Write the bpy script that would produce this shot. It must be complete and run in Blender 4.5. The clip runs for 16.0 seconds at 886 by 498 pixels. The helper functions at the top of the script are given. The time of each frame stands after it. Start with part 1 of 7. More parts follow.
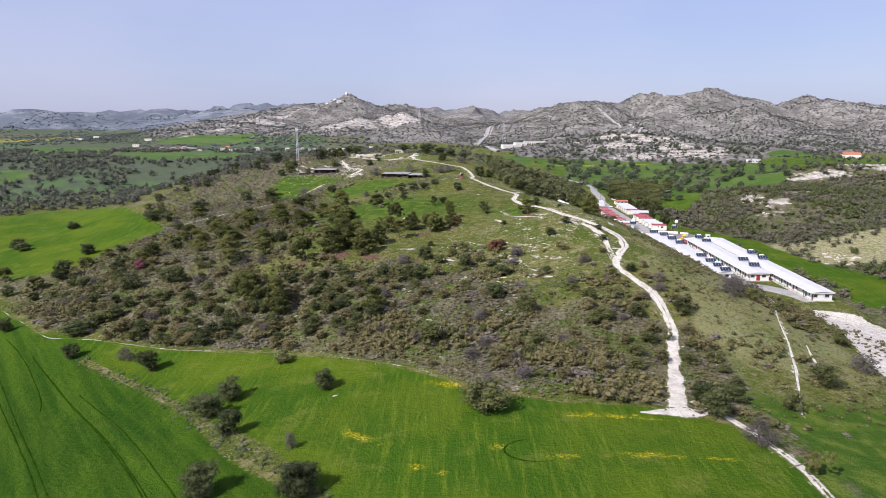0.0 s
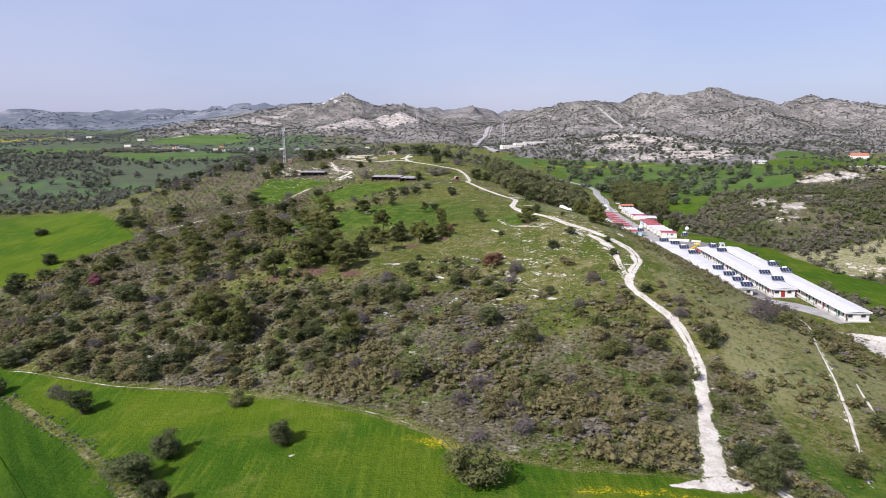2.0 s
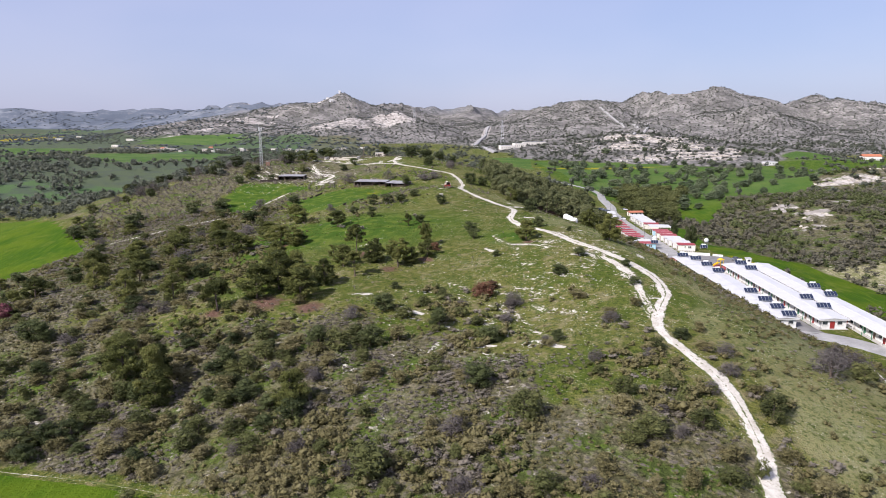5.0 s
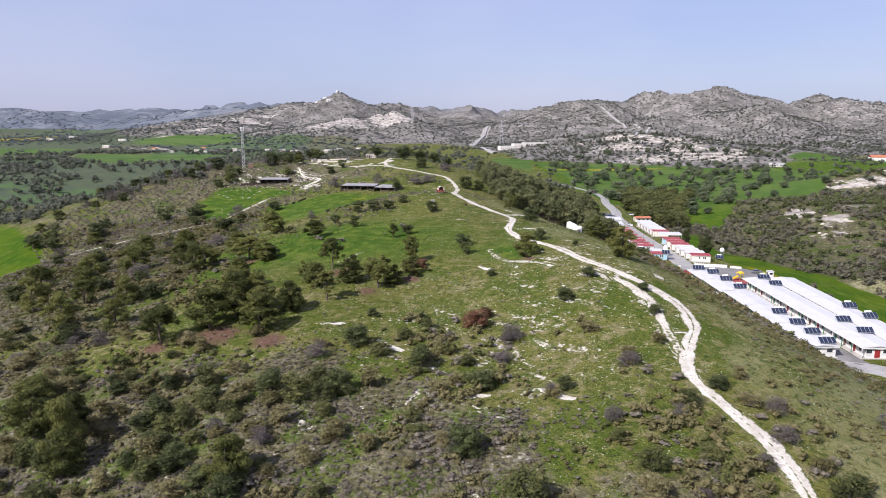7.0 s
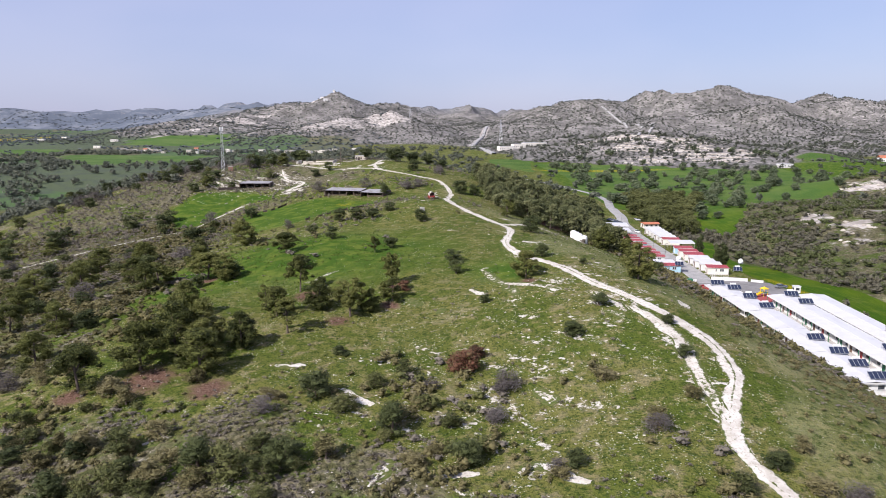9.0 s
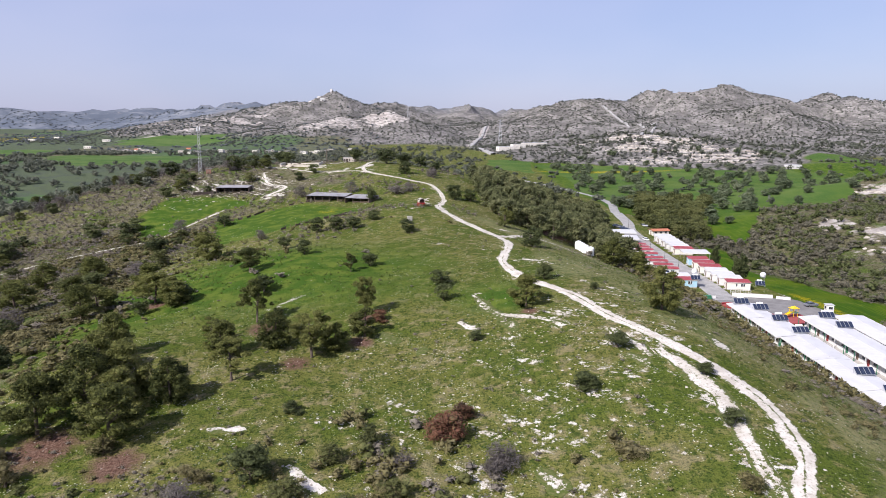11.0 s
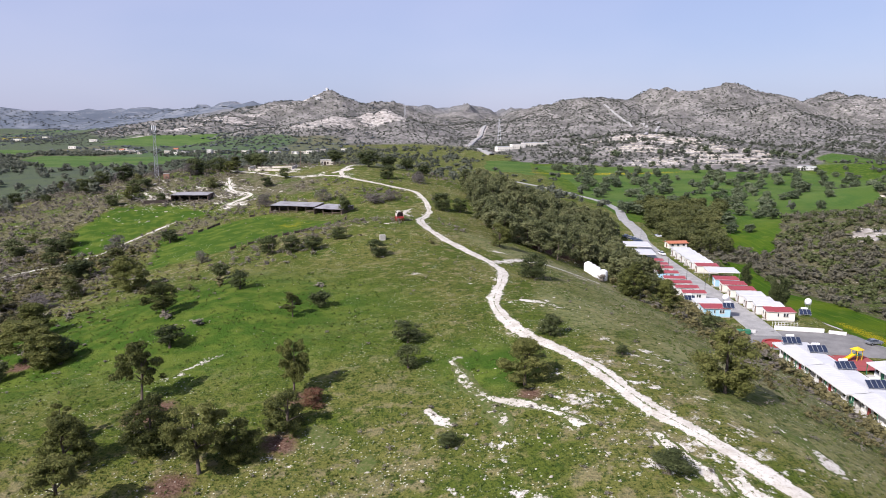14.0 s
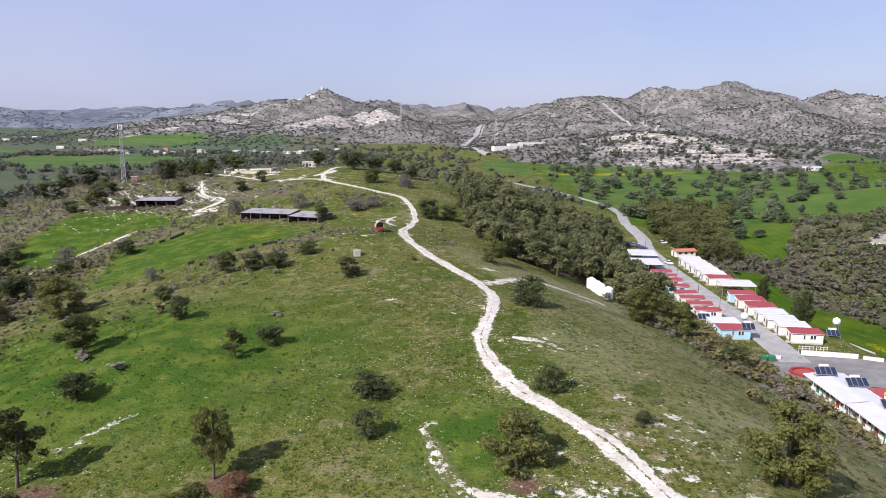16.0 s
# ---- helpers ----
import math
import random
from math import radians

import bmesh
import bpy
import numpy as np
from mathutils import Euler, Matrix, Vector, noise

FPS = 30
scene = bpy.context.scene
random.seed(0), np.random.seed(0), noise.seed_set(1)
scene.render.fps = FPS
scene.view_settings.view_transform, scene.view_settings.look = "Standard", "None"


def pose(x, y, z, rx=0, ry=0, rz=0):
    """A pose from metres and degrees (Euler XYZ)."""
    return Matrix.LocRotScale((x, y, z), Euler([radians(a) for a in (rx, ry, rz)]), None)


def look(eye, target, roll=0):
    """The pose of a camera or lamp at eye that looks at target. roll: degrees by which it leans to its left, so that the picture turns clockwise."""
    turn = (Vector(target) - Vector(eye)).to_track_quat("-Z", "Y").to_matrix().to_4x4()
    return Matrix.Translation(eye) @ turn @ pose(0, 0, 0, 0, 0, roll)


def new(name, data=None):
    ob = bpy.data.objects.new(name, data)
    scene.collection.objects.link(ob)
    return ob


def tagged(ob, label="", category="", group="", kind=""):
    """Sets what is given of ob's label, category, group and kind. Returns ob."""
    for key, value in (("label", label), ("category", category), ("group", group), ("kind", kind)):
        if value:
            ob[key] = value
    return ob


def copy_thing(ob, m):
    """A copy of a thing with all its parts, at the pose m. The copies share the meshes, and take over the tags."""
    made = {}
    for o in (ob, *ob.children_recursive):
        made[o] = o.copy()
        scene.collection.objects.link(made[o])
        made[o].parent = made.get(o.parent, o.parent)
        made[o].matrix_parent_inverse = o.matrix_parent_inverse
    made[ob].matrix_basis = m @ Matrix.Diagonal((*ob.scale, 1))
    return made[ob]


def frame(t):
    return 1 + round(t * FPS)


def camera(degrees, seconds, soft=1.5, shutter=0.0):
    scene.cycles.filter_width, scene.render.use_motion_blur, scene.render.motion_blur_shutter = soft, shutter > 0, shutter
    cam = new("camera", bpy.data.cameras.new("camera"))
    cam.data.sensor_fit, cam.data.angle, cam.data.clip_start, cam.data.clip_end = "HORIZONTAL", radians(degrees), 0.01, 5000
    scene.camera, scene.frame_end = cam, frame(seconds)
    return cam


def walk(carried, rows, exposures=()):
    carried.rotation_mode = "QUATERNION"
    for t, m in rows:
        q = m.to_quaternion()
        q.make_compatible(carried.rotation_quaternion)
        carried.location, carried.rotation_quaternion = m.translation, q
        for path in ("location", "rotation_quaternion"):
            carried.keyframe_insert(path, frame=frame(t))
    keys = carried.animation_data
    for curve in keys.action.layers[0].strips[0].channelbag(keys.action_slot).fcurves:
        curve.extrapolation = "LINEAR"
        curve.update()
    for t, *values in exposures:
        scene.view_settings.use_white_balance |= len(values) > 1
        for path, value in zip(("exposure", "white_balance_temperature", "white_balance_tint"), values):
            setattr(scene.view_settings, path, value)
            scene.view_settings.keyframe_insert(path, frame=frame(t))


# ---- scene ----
cam = camera(66.0, 16.0, soft=0.9)
METRES, EYE, TILT, LEAN, TURN = 180.0, 60.0, -9.8, 0.0, 0.0
ROWS = [
    (0.0, 0.0, 0.0, 0.0, -0.0, 0.0, 0.0),
    (0.5, 0.0042, 0.0292, 0.0059, -0.0, -0.01, 0.0),
    (1.0, 0.0088, 0.0625, 0.0126, -0.0, 0.0, 0.0),
    (1.5, 0.0128, 0.0917, 0.0184, -0.03, -0.0, -0.0),
    (2.0, 0.0173, 0.1247, 0.0251, -0.03, 0.01, -0.01),
    (2.5, 0.0214, 0.1538, 0.0308, -0.03, 0.01, -0.01),
    (3.0, 0.0259, 0.187, 0.0374, -0.04, 0.0, -0.02),
    (3.5, 0.0298, 0.2159, 0.0433, -0.05, 0.0, -0.01),
    (4.0, 0.0343, 0.2489, 0.0497, -0.06, 0.0, -0.02),
    (6.5, 0.0555, 0.4015, 0.0804, -0.09, 0.01, -0.04),
    (7.0, 0.06, 0.4346, 0.0871, -0.1, 0.01, -0.05),
    (7.5, 0.0641, 0.4636, 0.093, -0.1, 0.01, -0.04),
    (8.0, 0.0693, 0.4963, 0.0992, -0.1, 0.02, -0.01),
    (8.5, 0.0734, 0.5252, 0.1049, -0.1, 0.02, -0.01),
    (9.0, 0.0781, 0.558, 0.1116, -0.11, 0.02, -0.01),
    (11.5, 0.0998, 0.7118, 0.1425, -0.13, 0.01, 0.0),
    (12.0, 0.1047, 0.7454, 0.1491, -0.13, 0.01, 0.02),
    (12.5, 0.1088, 0.7749, 0.1549, -0.14, 0.01, 0.01),
    (13.0, 0.1137, 0.8081, 0.1614, -0.15, -0.01, 0.01),
    (13.5, 0.1183, 0.8367, 0.1671, -0.13, -0.02, 0.01),
    (14.0, 0.123, 0.8673, 0.1731, -0.13, -0.02, 0.01),
    (14.5, 0.1275, 0.8982, 0.1791, -0.13, -0.02, 0.02),
    (15.0, 0.1324, 0.9282, 0.1853, -0.19, -0.04, 0.03),
    (15.5, 0.1368, 0.9526, 0.1906, -0.24, -0.08, 0.06),
    (16.0, 0.141, 0.9705, 0.1949, -0.31, -0.09, 0.06),
]
walk(cam, [(t, pose(0, 0, EYE, TILT, LEAN, TURN) @ pose(METRES * x, METRES * 1.161 * y, METRES * z, 90 + pitch, roll, yaw)) for t, x, y, z, yaw, pitch, roll in ROWS], exposures=((0.0, 0.46, 6340, 15.5), (16.0, 0.46, 6340, 15.5)))

# ---- light: hazy spring sun from the left rear, pale sky ----
SUN_FROM = Vector((-0.72 * math.cos(radians(40)), -0.69 * math.cos(radians(40)), math.sin(radians(40)))).normalized()
world = bpy.data.worlds.new("sky")
scene.world = world
world.use_nodes = True
sky = world.node_tree.nodes.new("ShaderNodeTexSky")
sky.sky_type, sky.sun_disc = "NISHITA", False
sky.sun_elevation, sky.sun_rotation = radians(40), math.atan2(SUN_FROM.x, SUN_FROM.y)
sky.altitude, sky.air_density, sky.dust_density, sky.ozone_density = 100, 1.2, 1.2, 5.0
veil = world.node_tree.nodes.new("ShaderNodeMix")
veil.data_type, veil.blend_type = "RGBA", "ADD"
veil.inputs[0].default_value = 1.0
thin = world.node_tree.nodes.new("ShaderNodeMix")
thin.data_type, thin.blend_type = "RGBA", "MULTIPLY"
thin.inputs[0].default_value = 1.0
thin.inputs[7].default_value = (0.80, 0.80, 0.80, 1)
world.node_tree.links.new(sky.outputs[0], thin.inputs[6])
# soft high cloud, a little paler than the blue between
way = world.node_tree.nodes.new("ShaderNodeTexCoord")
drawn = world.node_tree.nodes.new("ShaderNodeMapping")
drawn.inputs["Scale"].default_value = (1.4, 1.4, 3.6)
drawn.inputs["Location"].default_value = (0.35, 0.0, 0.2)
cloud_noise = world.node_tree.nodes.new("ShaderNodeTexNoise")
cloud_noise.inputs["Scale"].default_value, cloud_noise.inputs["Detail"].default_value, cloud_noise.inputs["Roughness"].default_value = 1.6, 3.0, 0.45
haze = world.node_tree.nodes.new("ShaderNodeMix")
haze.data_type = "RGBA"
haze.inputs[6].default_value, haze.inputs[7].default_value = (4.9, 5.4, 8.3, 1), (6.1, 6.2, 8.8, 1)
level = world.node_tree.nodes.new("ShaderNodeMapRange")
level.inputs[1].default_value, level.inputs[2].default_value = 0.36, 0.66
world.node_tree.links.new(way.outputs["Generated"], drawn.inputs["Vector"])
world.node_tree.links.new(drawn.outputs[0], cloud_noise.inputs["Vector"])
world.node_tree.links.new(cloud_noise.outputs["Fac"], level.inputs[0])
world.node_tree.links.new(level.outputs[0], haze.inputs[0])
world.node_tree.links.new(haze.outputs[2], veil.inputs[7])
world.node_tree.links.new(thin.outputs[2], veil.inputs[6])
world.node_tree.links.new(veil.outputs[2], world.node_tree.nodes["Background"].inputs["Color"])
world.node_tree.nodes["Background"].inputs["Strength"].default_value = 0.0455
lamp = bpy.data.lights.new("sun", "SUN")
lamp.energy, lamp.angle, lamp.color = 5.0, radians(0.6), (1.0, 0.955, 0.89)
sun = new("sun", lamp)
sun.matrix_world = look(SUN_FROM * 300, (0, 0, 0))
scene.view_settings.exposure = 0.0


# ---- materials ----
class Graph:
    """A short hand for node materials."""

    def __init__(self, name, rough=0.9, metal=0.0, spec=0.25):
        self.m = bpy.data.materials.new(name)
        self.m.use_nodes = True
        self.n, self.l = self.m.node_tree.nodes, self.m.node_tree.links
        self.out = self.n["Material Output"]
        self.b = self.n["Principled BSDF"]
        self.b.inputs["Roughness"].default_value = rough
        self.b.inputs["Metallic"].default_value = metal
        self.b.inputs["Specular IOR Level"].default_value = spec
        self.where = self.n.new("ShaderNodeNewGeometry").outputs["Position"]

    def put(self, socket, value):
        if isinstance(value, bpy.types.NodeSocket):
            self.l.new(value, socket)
        elif isinstance(value, (tuple, list)) and len(value) == 3 and socket.type == "RGBA":
            socket.default_value = (*value, 1)
        else:
            socket.default_value = value

    def math(self, op, a, b=0.0, c=0.0, clamp=False):
        node = self.n.new("ShaderNodeMath")
        node.operation, node.use_clamp = op, clamp
        for i, v in enumerate((a, b, c)):
            self.put(node.inputs[i], v)
        return node.outputs[0]

    def noise(self, size, detail=4.0, rough=0.55, stretch=None, seed=0.0, warp=0.0, turn=0.0):
        """Noise of about that many metres a blob, 0..1."""
        node = self.n.new("ShaderNodeTexNoise")
        node.inputs["Scale"].default_value = 1.0
        node.inputs["Detail"].default_value = detail
        node.inputs["Roughness"].default_value = rough
        node.inputs["Distortion"].default_value = warp
        place = self.n.new("ShaderNodeMapping")
        s = (1, 1, 1) if stretch is None else stretch
        place.inputs["Scale"].default_value = [k / size for k in s]
        place.inputs["Location"].default_value = (seed * 7.7, seed * -3.1, seed * 1.3)
        spot = self.where
        if turn:
            aligned = self.n.new("ShaderNodeMapping")
            aligned.inputs["Rotation"].default_value = (0, 0, turn)
            self.l.new(spot, aligned.inputs["Vector"])
            spot = aligned.outputs[0]
        self.l.new(spot, place.inputs["Vector"])
        self.l.new(place.outputs[0], node.inputs["Vector"])
        return node.outputs["Fac"]

    def cells(self, size, out="Distance", feature="F1", stretch=(1, 1, 1), turn=0.0):
        node = self.n.new("ShaderNodeTexVoronoi")
        node.feature = feature
        node.inputs["Scale"].default_value = 1.0
        place = self.n.new("ShaderNodeMapping")
        place.inputs["Scale"].default_value = [k / size for k in stretch]
        place.inputs["Rotation"].default_value = (0, 0, turn)
        self.l.new(self.where, place.inputs["Vector"])
        self.l.new(place.outputs[0], node.inputs["Vector"])
        return node.outputs[out]

    def ramp(self, value, low, high, a=0.0, b=1.0):
        node = self.n.new("ShaderNodeMapRange")
        node.interpolation_type = "SMOOTHSTEP"
        for i, v in enumerate((value, low, high, a, b)):
            self.put(node.inputs[i], v)
        return node.outputs[0]

    def mix(self, f, a, b, kind="MIX"):
        node = self.n.new("ShaderNodeMix")
        node.data_type, node.blend_type = "RGBA", kind
        for i, v in ((0, f), (6, a), (7, b)):
            self.put(node.inputs[i], v)
        return node.outputs[2]

    def attr(self, name):
        node = self.n.new("ShaderNodeAttribute")
        node.attribute_name = name
        return node.outputs["Fac"]

    def value_of(self, color, f):
        node = self.n.new("ShaderNodeHueSaturation")
        self.put(node.inputs["Value"], f)
        self.put(node.inputs["Color"], color)
        return node.outputs[0]

    def color(self, c):
        self.put(self.b.inputs["Base Color"], c)
        return self

    def bump(self, h, strength=0.5, distance=0.1):
        node = self.n.new("ShaderNodeBump")
        node.inputs["Strength"].default_value, node.inputs["Distance"].default_value = strength, distance
        self.l.new(h, node.inputs["Height"])
        self.l.new(node.outputs[0], self.b.inputs["Normal"])
        return self


def paint(name, base, dirt=None, rough=0.55, metal=0.0, amount=0.5, size=1.5, bump=0.0):
    """A painted or plain surface with stains at two scales."""
    g = Graph(name, rough, metal, 0.4)
    dirt = dirt or tuple(c * 0.72 for c in base)
    stain = g.ramp(g.math("ADD", g.math("MULTIPLY", g.noise(size, 5), 0.7), g.math("MULTIPLY", g.noise(size / 9, 3, seed=2), 0.3)), 0.42, 0.72)
    g.color(g.mix(g.math("MULTIPLY", stain, amount), base, dirt))
    g.put(g.b.inputs["Roughness"], g.ramp(stain, 0, 1, rough, min(1, rough + 0.2)))
    if bump:
        g.bump(g.noise(size / 6, 4), bump, 0.05)
    return g.m


def foliage(name, dark, mid, light, patch=2.6, through_light=0.32):
    """Leaves: they differ from leaf to leaf, from plant to plant, and let some light through."""
    g = Graph(name, 0.65, 0.0, 0.18)
    info = g.n.new("ShaderNodeObjectInfo").outputs["Random"]
    leaf = g.n.new("ShaderNodeNewGeometry").outputs["Random Per Island"]
    # fine dark gaps between leaves, painted into the colour and matched by the bump
    speck = g.noise(patch / 7, 4, 0.7, seed=3)
    v = g.math("ADD", g.math("ADD", g.math("MULTIPLY", g.noise(patch, 2), 0.5), g.math("MULTIPLY", g.math("SUBTRACT", speck, 0.5), 0.75)), g.math("ADD", g.math("MULTIPLY", leaf, 0.28), g.math("MULTIPLY", info, 0.30)))
    c = g.mix(g.ramp(v, 0.32, 0.60), dark, mid)
    c = g.mix(g.ramp(v, 0.62, 0.92), c, light)
    g.color(c).bump(speck, 0.9, patch / 9)
    trans = g.n.new("ShaderNodeBsdfTranslucent")
    g.put(trans.inputs["Color"], c)
    both = g.n.new("ShaderNodeMixShader")
    both.inputs[0].default_value = through_light
    g.l.new(g.b.outputs[0], both.inputs[1])
    g.l.new(trans.outputs[0], both.inputs[2])
    g.l.new(both.outputs[0], g.out.inputs["Surface"])
    return g.m


def land_material():
    g = Graph("land", 0.95, 0.0, 0.04)
    fine, mid, wide = g.noise(0.35, 4, 0.65), g.noise(2.4, 5, 0.6, seed=1), g.noise(17, 4, 0.55, seed=2)
    grain = g.math("ADD", g.math("MULTIPLY", fine, 0.45), g.math("MULTIPLY", mid, 0.55))

    def mask(name, spread=0.5, soft=0.09):
        return g.ramp(g.math("ADD", g.attr(name), g.math("MULTIPLY", g.math("SUBTRACT", grain, 0.5), spread)), 0.5 - soft, 0.5 + soft)

    # meadow: olive and fresh greens, dry straw, bare flecks, small white flowers
    meadow = g.mix(g.ramp(wide, 0.40, 0.62), (0.074, 0.098, 0.016), (0.130, 0.130, 0.036))
    meadow = g.mix(g.ramp(mid, 0.48, 0.66), meadow, (0.182, 0.162, 0.066))
    # self-shadow of grass tufts, put into the colour as dark clumps
    tuft = g.noise(0.9, 5, 0.7, seed=27)
    meadow = g.mix(g.math("MULTIPLY", g.ramp(tuft, 0.50, 0.62), 0.85), meadow, (0.034, 0.056, 0.011))
    meadow = g.mix(g.ramp(fine, 0.50, 0.66), meadow, (0.026, 0.046, 0.010))
    meadow = g.mix(g.math("MULTIPLY", g.ramp(g.math("ADD", mid, g.math("MULTIPLY", wide, 0.6)), 0.86, 0.97), 0.4), meadow, (0.20, 0.17, 0.105))
    flower = g.math("MULTIPLY", g.ramp(g.cells(0.46, stretch=(1, 1, 0)), 0.27, 0.15), g.ramp(g.noise(5, 5, 0.68, seed=5), 0.47, 0.60))
    meadow = g.mix(g.math("MULTIPLY", flower, 0.7), meadow, (0.60, 0.59, 0.48))
    lush = g.mix(g.ramp(g.noise(4, 4, seed=4), 0.40, 0.65), (0.042, 0.086, 0.011), (0.094, 0.130, 0.021))
    c = g.mix(mask("lush", 0.7, 0.2), meadow, lush)

    # scrub floor: grey-brown litter between cushions of thyme and thorn
    floor = g.mix(g.ramp(mid, 0.36, 0.62), (0.108, 0.102, 0.046), (0.190, 0.166, 0.108))
    floor = g.mix(g.ramp(fine, 0.50, 0.72), floor, (0.050, 0.056, 0.022))
    floor = g.mix(g.ramp(g.noise(9, 4, seed=8), 0.49, 0.61), floor, (0.078, 0.116, 0.020))
    floor = g.mix(g.math("MULTIPLY", g.ramp(g.noise(3.2, 5, 0.7, seed=9), 0.59, 0.67), 0.85), floor, (0.42, 0.38, 0.32))
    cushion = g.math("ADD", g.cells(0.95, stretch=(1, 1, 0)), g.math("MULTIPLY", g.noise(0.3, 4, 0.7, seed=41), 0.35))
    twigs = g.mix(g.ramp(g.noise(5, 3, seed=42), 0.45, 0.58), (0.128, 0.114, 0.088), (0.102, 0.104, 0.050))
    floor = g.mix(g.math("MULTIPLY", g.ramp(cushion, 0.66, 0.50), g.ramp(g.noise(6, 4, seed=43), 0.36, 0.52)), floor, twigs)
    # colour goes darker in the gaps between the drawn cushions
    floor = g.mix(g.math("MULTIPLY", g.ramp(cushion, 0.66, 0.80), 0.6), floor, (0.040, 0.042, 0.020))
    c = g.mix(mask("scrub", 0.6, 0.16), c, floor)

    # reddish needle litter below pines, its colour darkened for the trees' shade
    shaded_litter = g.mix(g.ramp(fine, 0.4, 0.65), (0.092, 0.050, 0.036), (0.165, 0.108, 0.080))
    c = g.mix(mask("shaded_litter", 0.5, 0.12), c, shaded_litter)

    # sown corn: deep even green with drill rows, paler wheel-tracks and yellow charlock
    drill = g.noise(1.6, 4, 0.65, stretch=(1.5, 0.12, 1), seed=3)
    corn = g.mix(g.ramp(g.noise(26, 4, seed=6), 0.40, 0.62), (0.036, 0.084, 0.006), (0.074, 0.114, 0.008))
    corn = g.mix(g.ramp(drill, 0.45, 0.72), corn, (0.088, 0.132, 0.011))
    corn = g.mix(g.math("MULTIPLY", g.ramp(fine, 0.50, 0.78), 0.7), corn, (0.030, 0.078, 0.008))
    corn = g.mix(g.math("MULTIPLY", g.ramp(g.noise(7, 5, seed=12), 0.55, 0.68), 0.45), corn, (0.120, 0.142, 0.024))
    sown = g.noise(2.6, 4, 0.6, stretch=(1.0, 0.045, 1), seed=51, turn=-0.64)
    sown = g.math("ADD", g.math("MULTIPLY", sown, 0.7), g.math("MULTIPLY", fine, 0.3))
    corn = g.mix(g.math("MULTIPLY", g.attr("deep"), 0.8), corn, g.mix(g.ramp(sown, 0.40, 0.62), (0.016, 0.052, 0.004), (0.046, 0.094, 0.007)))
    # corn colour is muted and greyed the farther off it lies
    corn = g.mix(g.math("MULTIPLY", g.attr("far_muted"), 0.8), corn, g.mix(g.ramp(g.noise(40, 5, seed=52), 0.42, 0.6), (0.062, 0.114, 0.036), (0.096, 0.144, 0.050)))
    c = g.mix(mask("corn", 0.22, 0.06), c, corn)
    bloom = g.math("MULTIPLY", mask("bloom", 1.1, 0.12), g.ramp(fine, 0.42, 0.60))
    c = g.mix(bloom, c, (0.42, 0.33, 0.012))

    # far ground: dark bushland, pale marl slopes and ledges, a patchwork of fields
    # bush tones are lightened and greyed in place of haze
    bush = g.mix(g.ramp(g.noise(34, 5, 0.65, seed=14), 0.42, 0.60), (0.130, 0.122, 0.117), (0.250, 0.234, 0.220))
    dots = g.ramp(g.math("ADD", g.cells(8.0, stretch=(1, 1, 0)), g.math("MULTIPLY", g.noise(3, 3, seed=33), 0.3)), 0.56, 0.40)
    bush = g.mix(g.math("MULTIPLY", dots, g.ramp(g.noise(60, 3, seed=15), 0.32, 0.60, 0.25, 1.0)), bush, (0.044, 0.049, 0.038))
    bush = g.mix(g.math("MULTIPLY", g.ramp(g.noise(6, 5, 0.72, seed=53), 0.47, 0.60), 0.75), bush, (0.104, 0.104, 0.084))
    strata = g.noise(9, 5, 0.7, stretch=(1, 1, 7), seed=34)
    bush = g.mix(g.math("MULTIPLY", g.ramp(strata, 0.55, 0.66), 0.55), bush, (0.30, 0.285, 0.265))
    # blue-grey haze is painted into the colour of the farthest hills
    bush = g.mix(g.attr("far_haze"), bush, g.mix(g.ramp(g.noise(120, 5, 0.65, seed=35), 0.45, 0.66), (0.105, 0.122, 0.150), (0.19, 0.205, 0.23)))
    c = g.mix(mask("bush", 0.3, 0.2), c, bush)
    marl = g.mix(g.ramp(g.noise(11, 5, 0.7, seed=16), 0.4, 0.62), (0.27, 0.245, 0.22), (0.48, 0.445, 0.405))
    ledge = g.noise(16, 5, 0.65, stretch=(1, 1, 5.5), seed=17)
    marl_mask = g.ramp(g.math("ADD", g.attr("marl"), g.math("MULTIPLY", g.math("SUBTRACT", ledge, 0.5), 1.5)), 0.42, 0.62)
    c = g.mix(g.math("MULTIPLY", marl_mask, g.ramp(dots, 0, 1, 1, 0.35)), c, marl)
    plot = g.cells(150, "Color", stretch=(1.0, 0.42, 0.0), turn=0.35)
    pick = g.n.new("ShaderNodeSeparateColor")
    g.l.new(plot, pick.inputs[0])
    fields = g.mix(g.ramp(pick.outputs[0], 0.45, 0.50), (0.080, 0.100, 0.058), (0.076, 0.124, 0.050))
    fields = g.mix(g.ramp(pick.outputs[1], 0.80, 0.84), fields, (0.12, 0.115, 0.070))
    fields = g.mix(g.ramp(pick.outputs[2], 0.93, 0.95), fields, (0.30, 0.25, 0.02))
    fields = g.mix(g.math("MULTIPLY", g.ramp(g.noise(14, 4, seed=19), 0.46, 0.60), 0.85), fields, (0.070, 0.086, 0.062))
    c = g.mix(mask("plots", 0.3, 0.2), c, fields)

    # dry grass; on the flank its colour also brightens ground turned from the sun
    dry_lift = g.mix(g.ramp(mid, 0.38, 0.64), (0.33, 0.30, 0.19), (0.205, 0.205, 0.090))
    dry_lift = g.mix(g.ramp(tuft, 0.50, 0.62), dry_lift, (0.105, 0.122, 0.042))
    c = g.mix(mask("dry_lift", 0.7, 0.25), c, dry_lift)

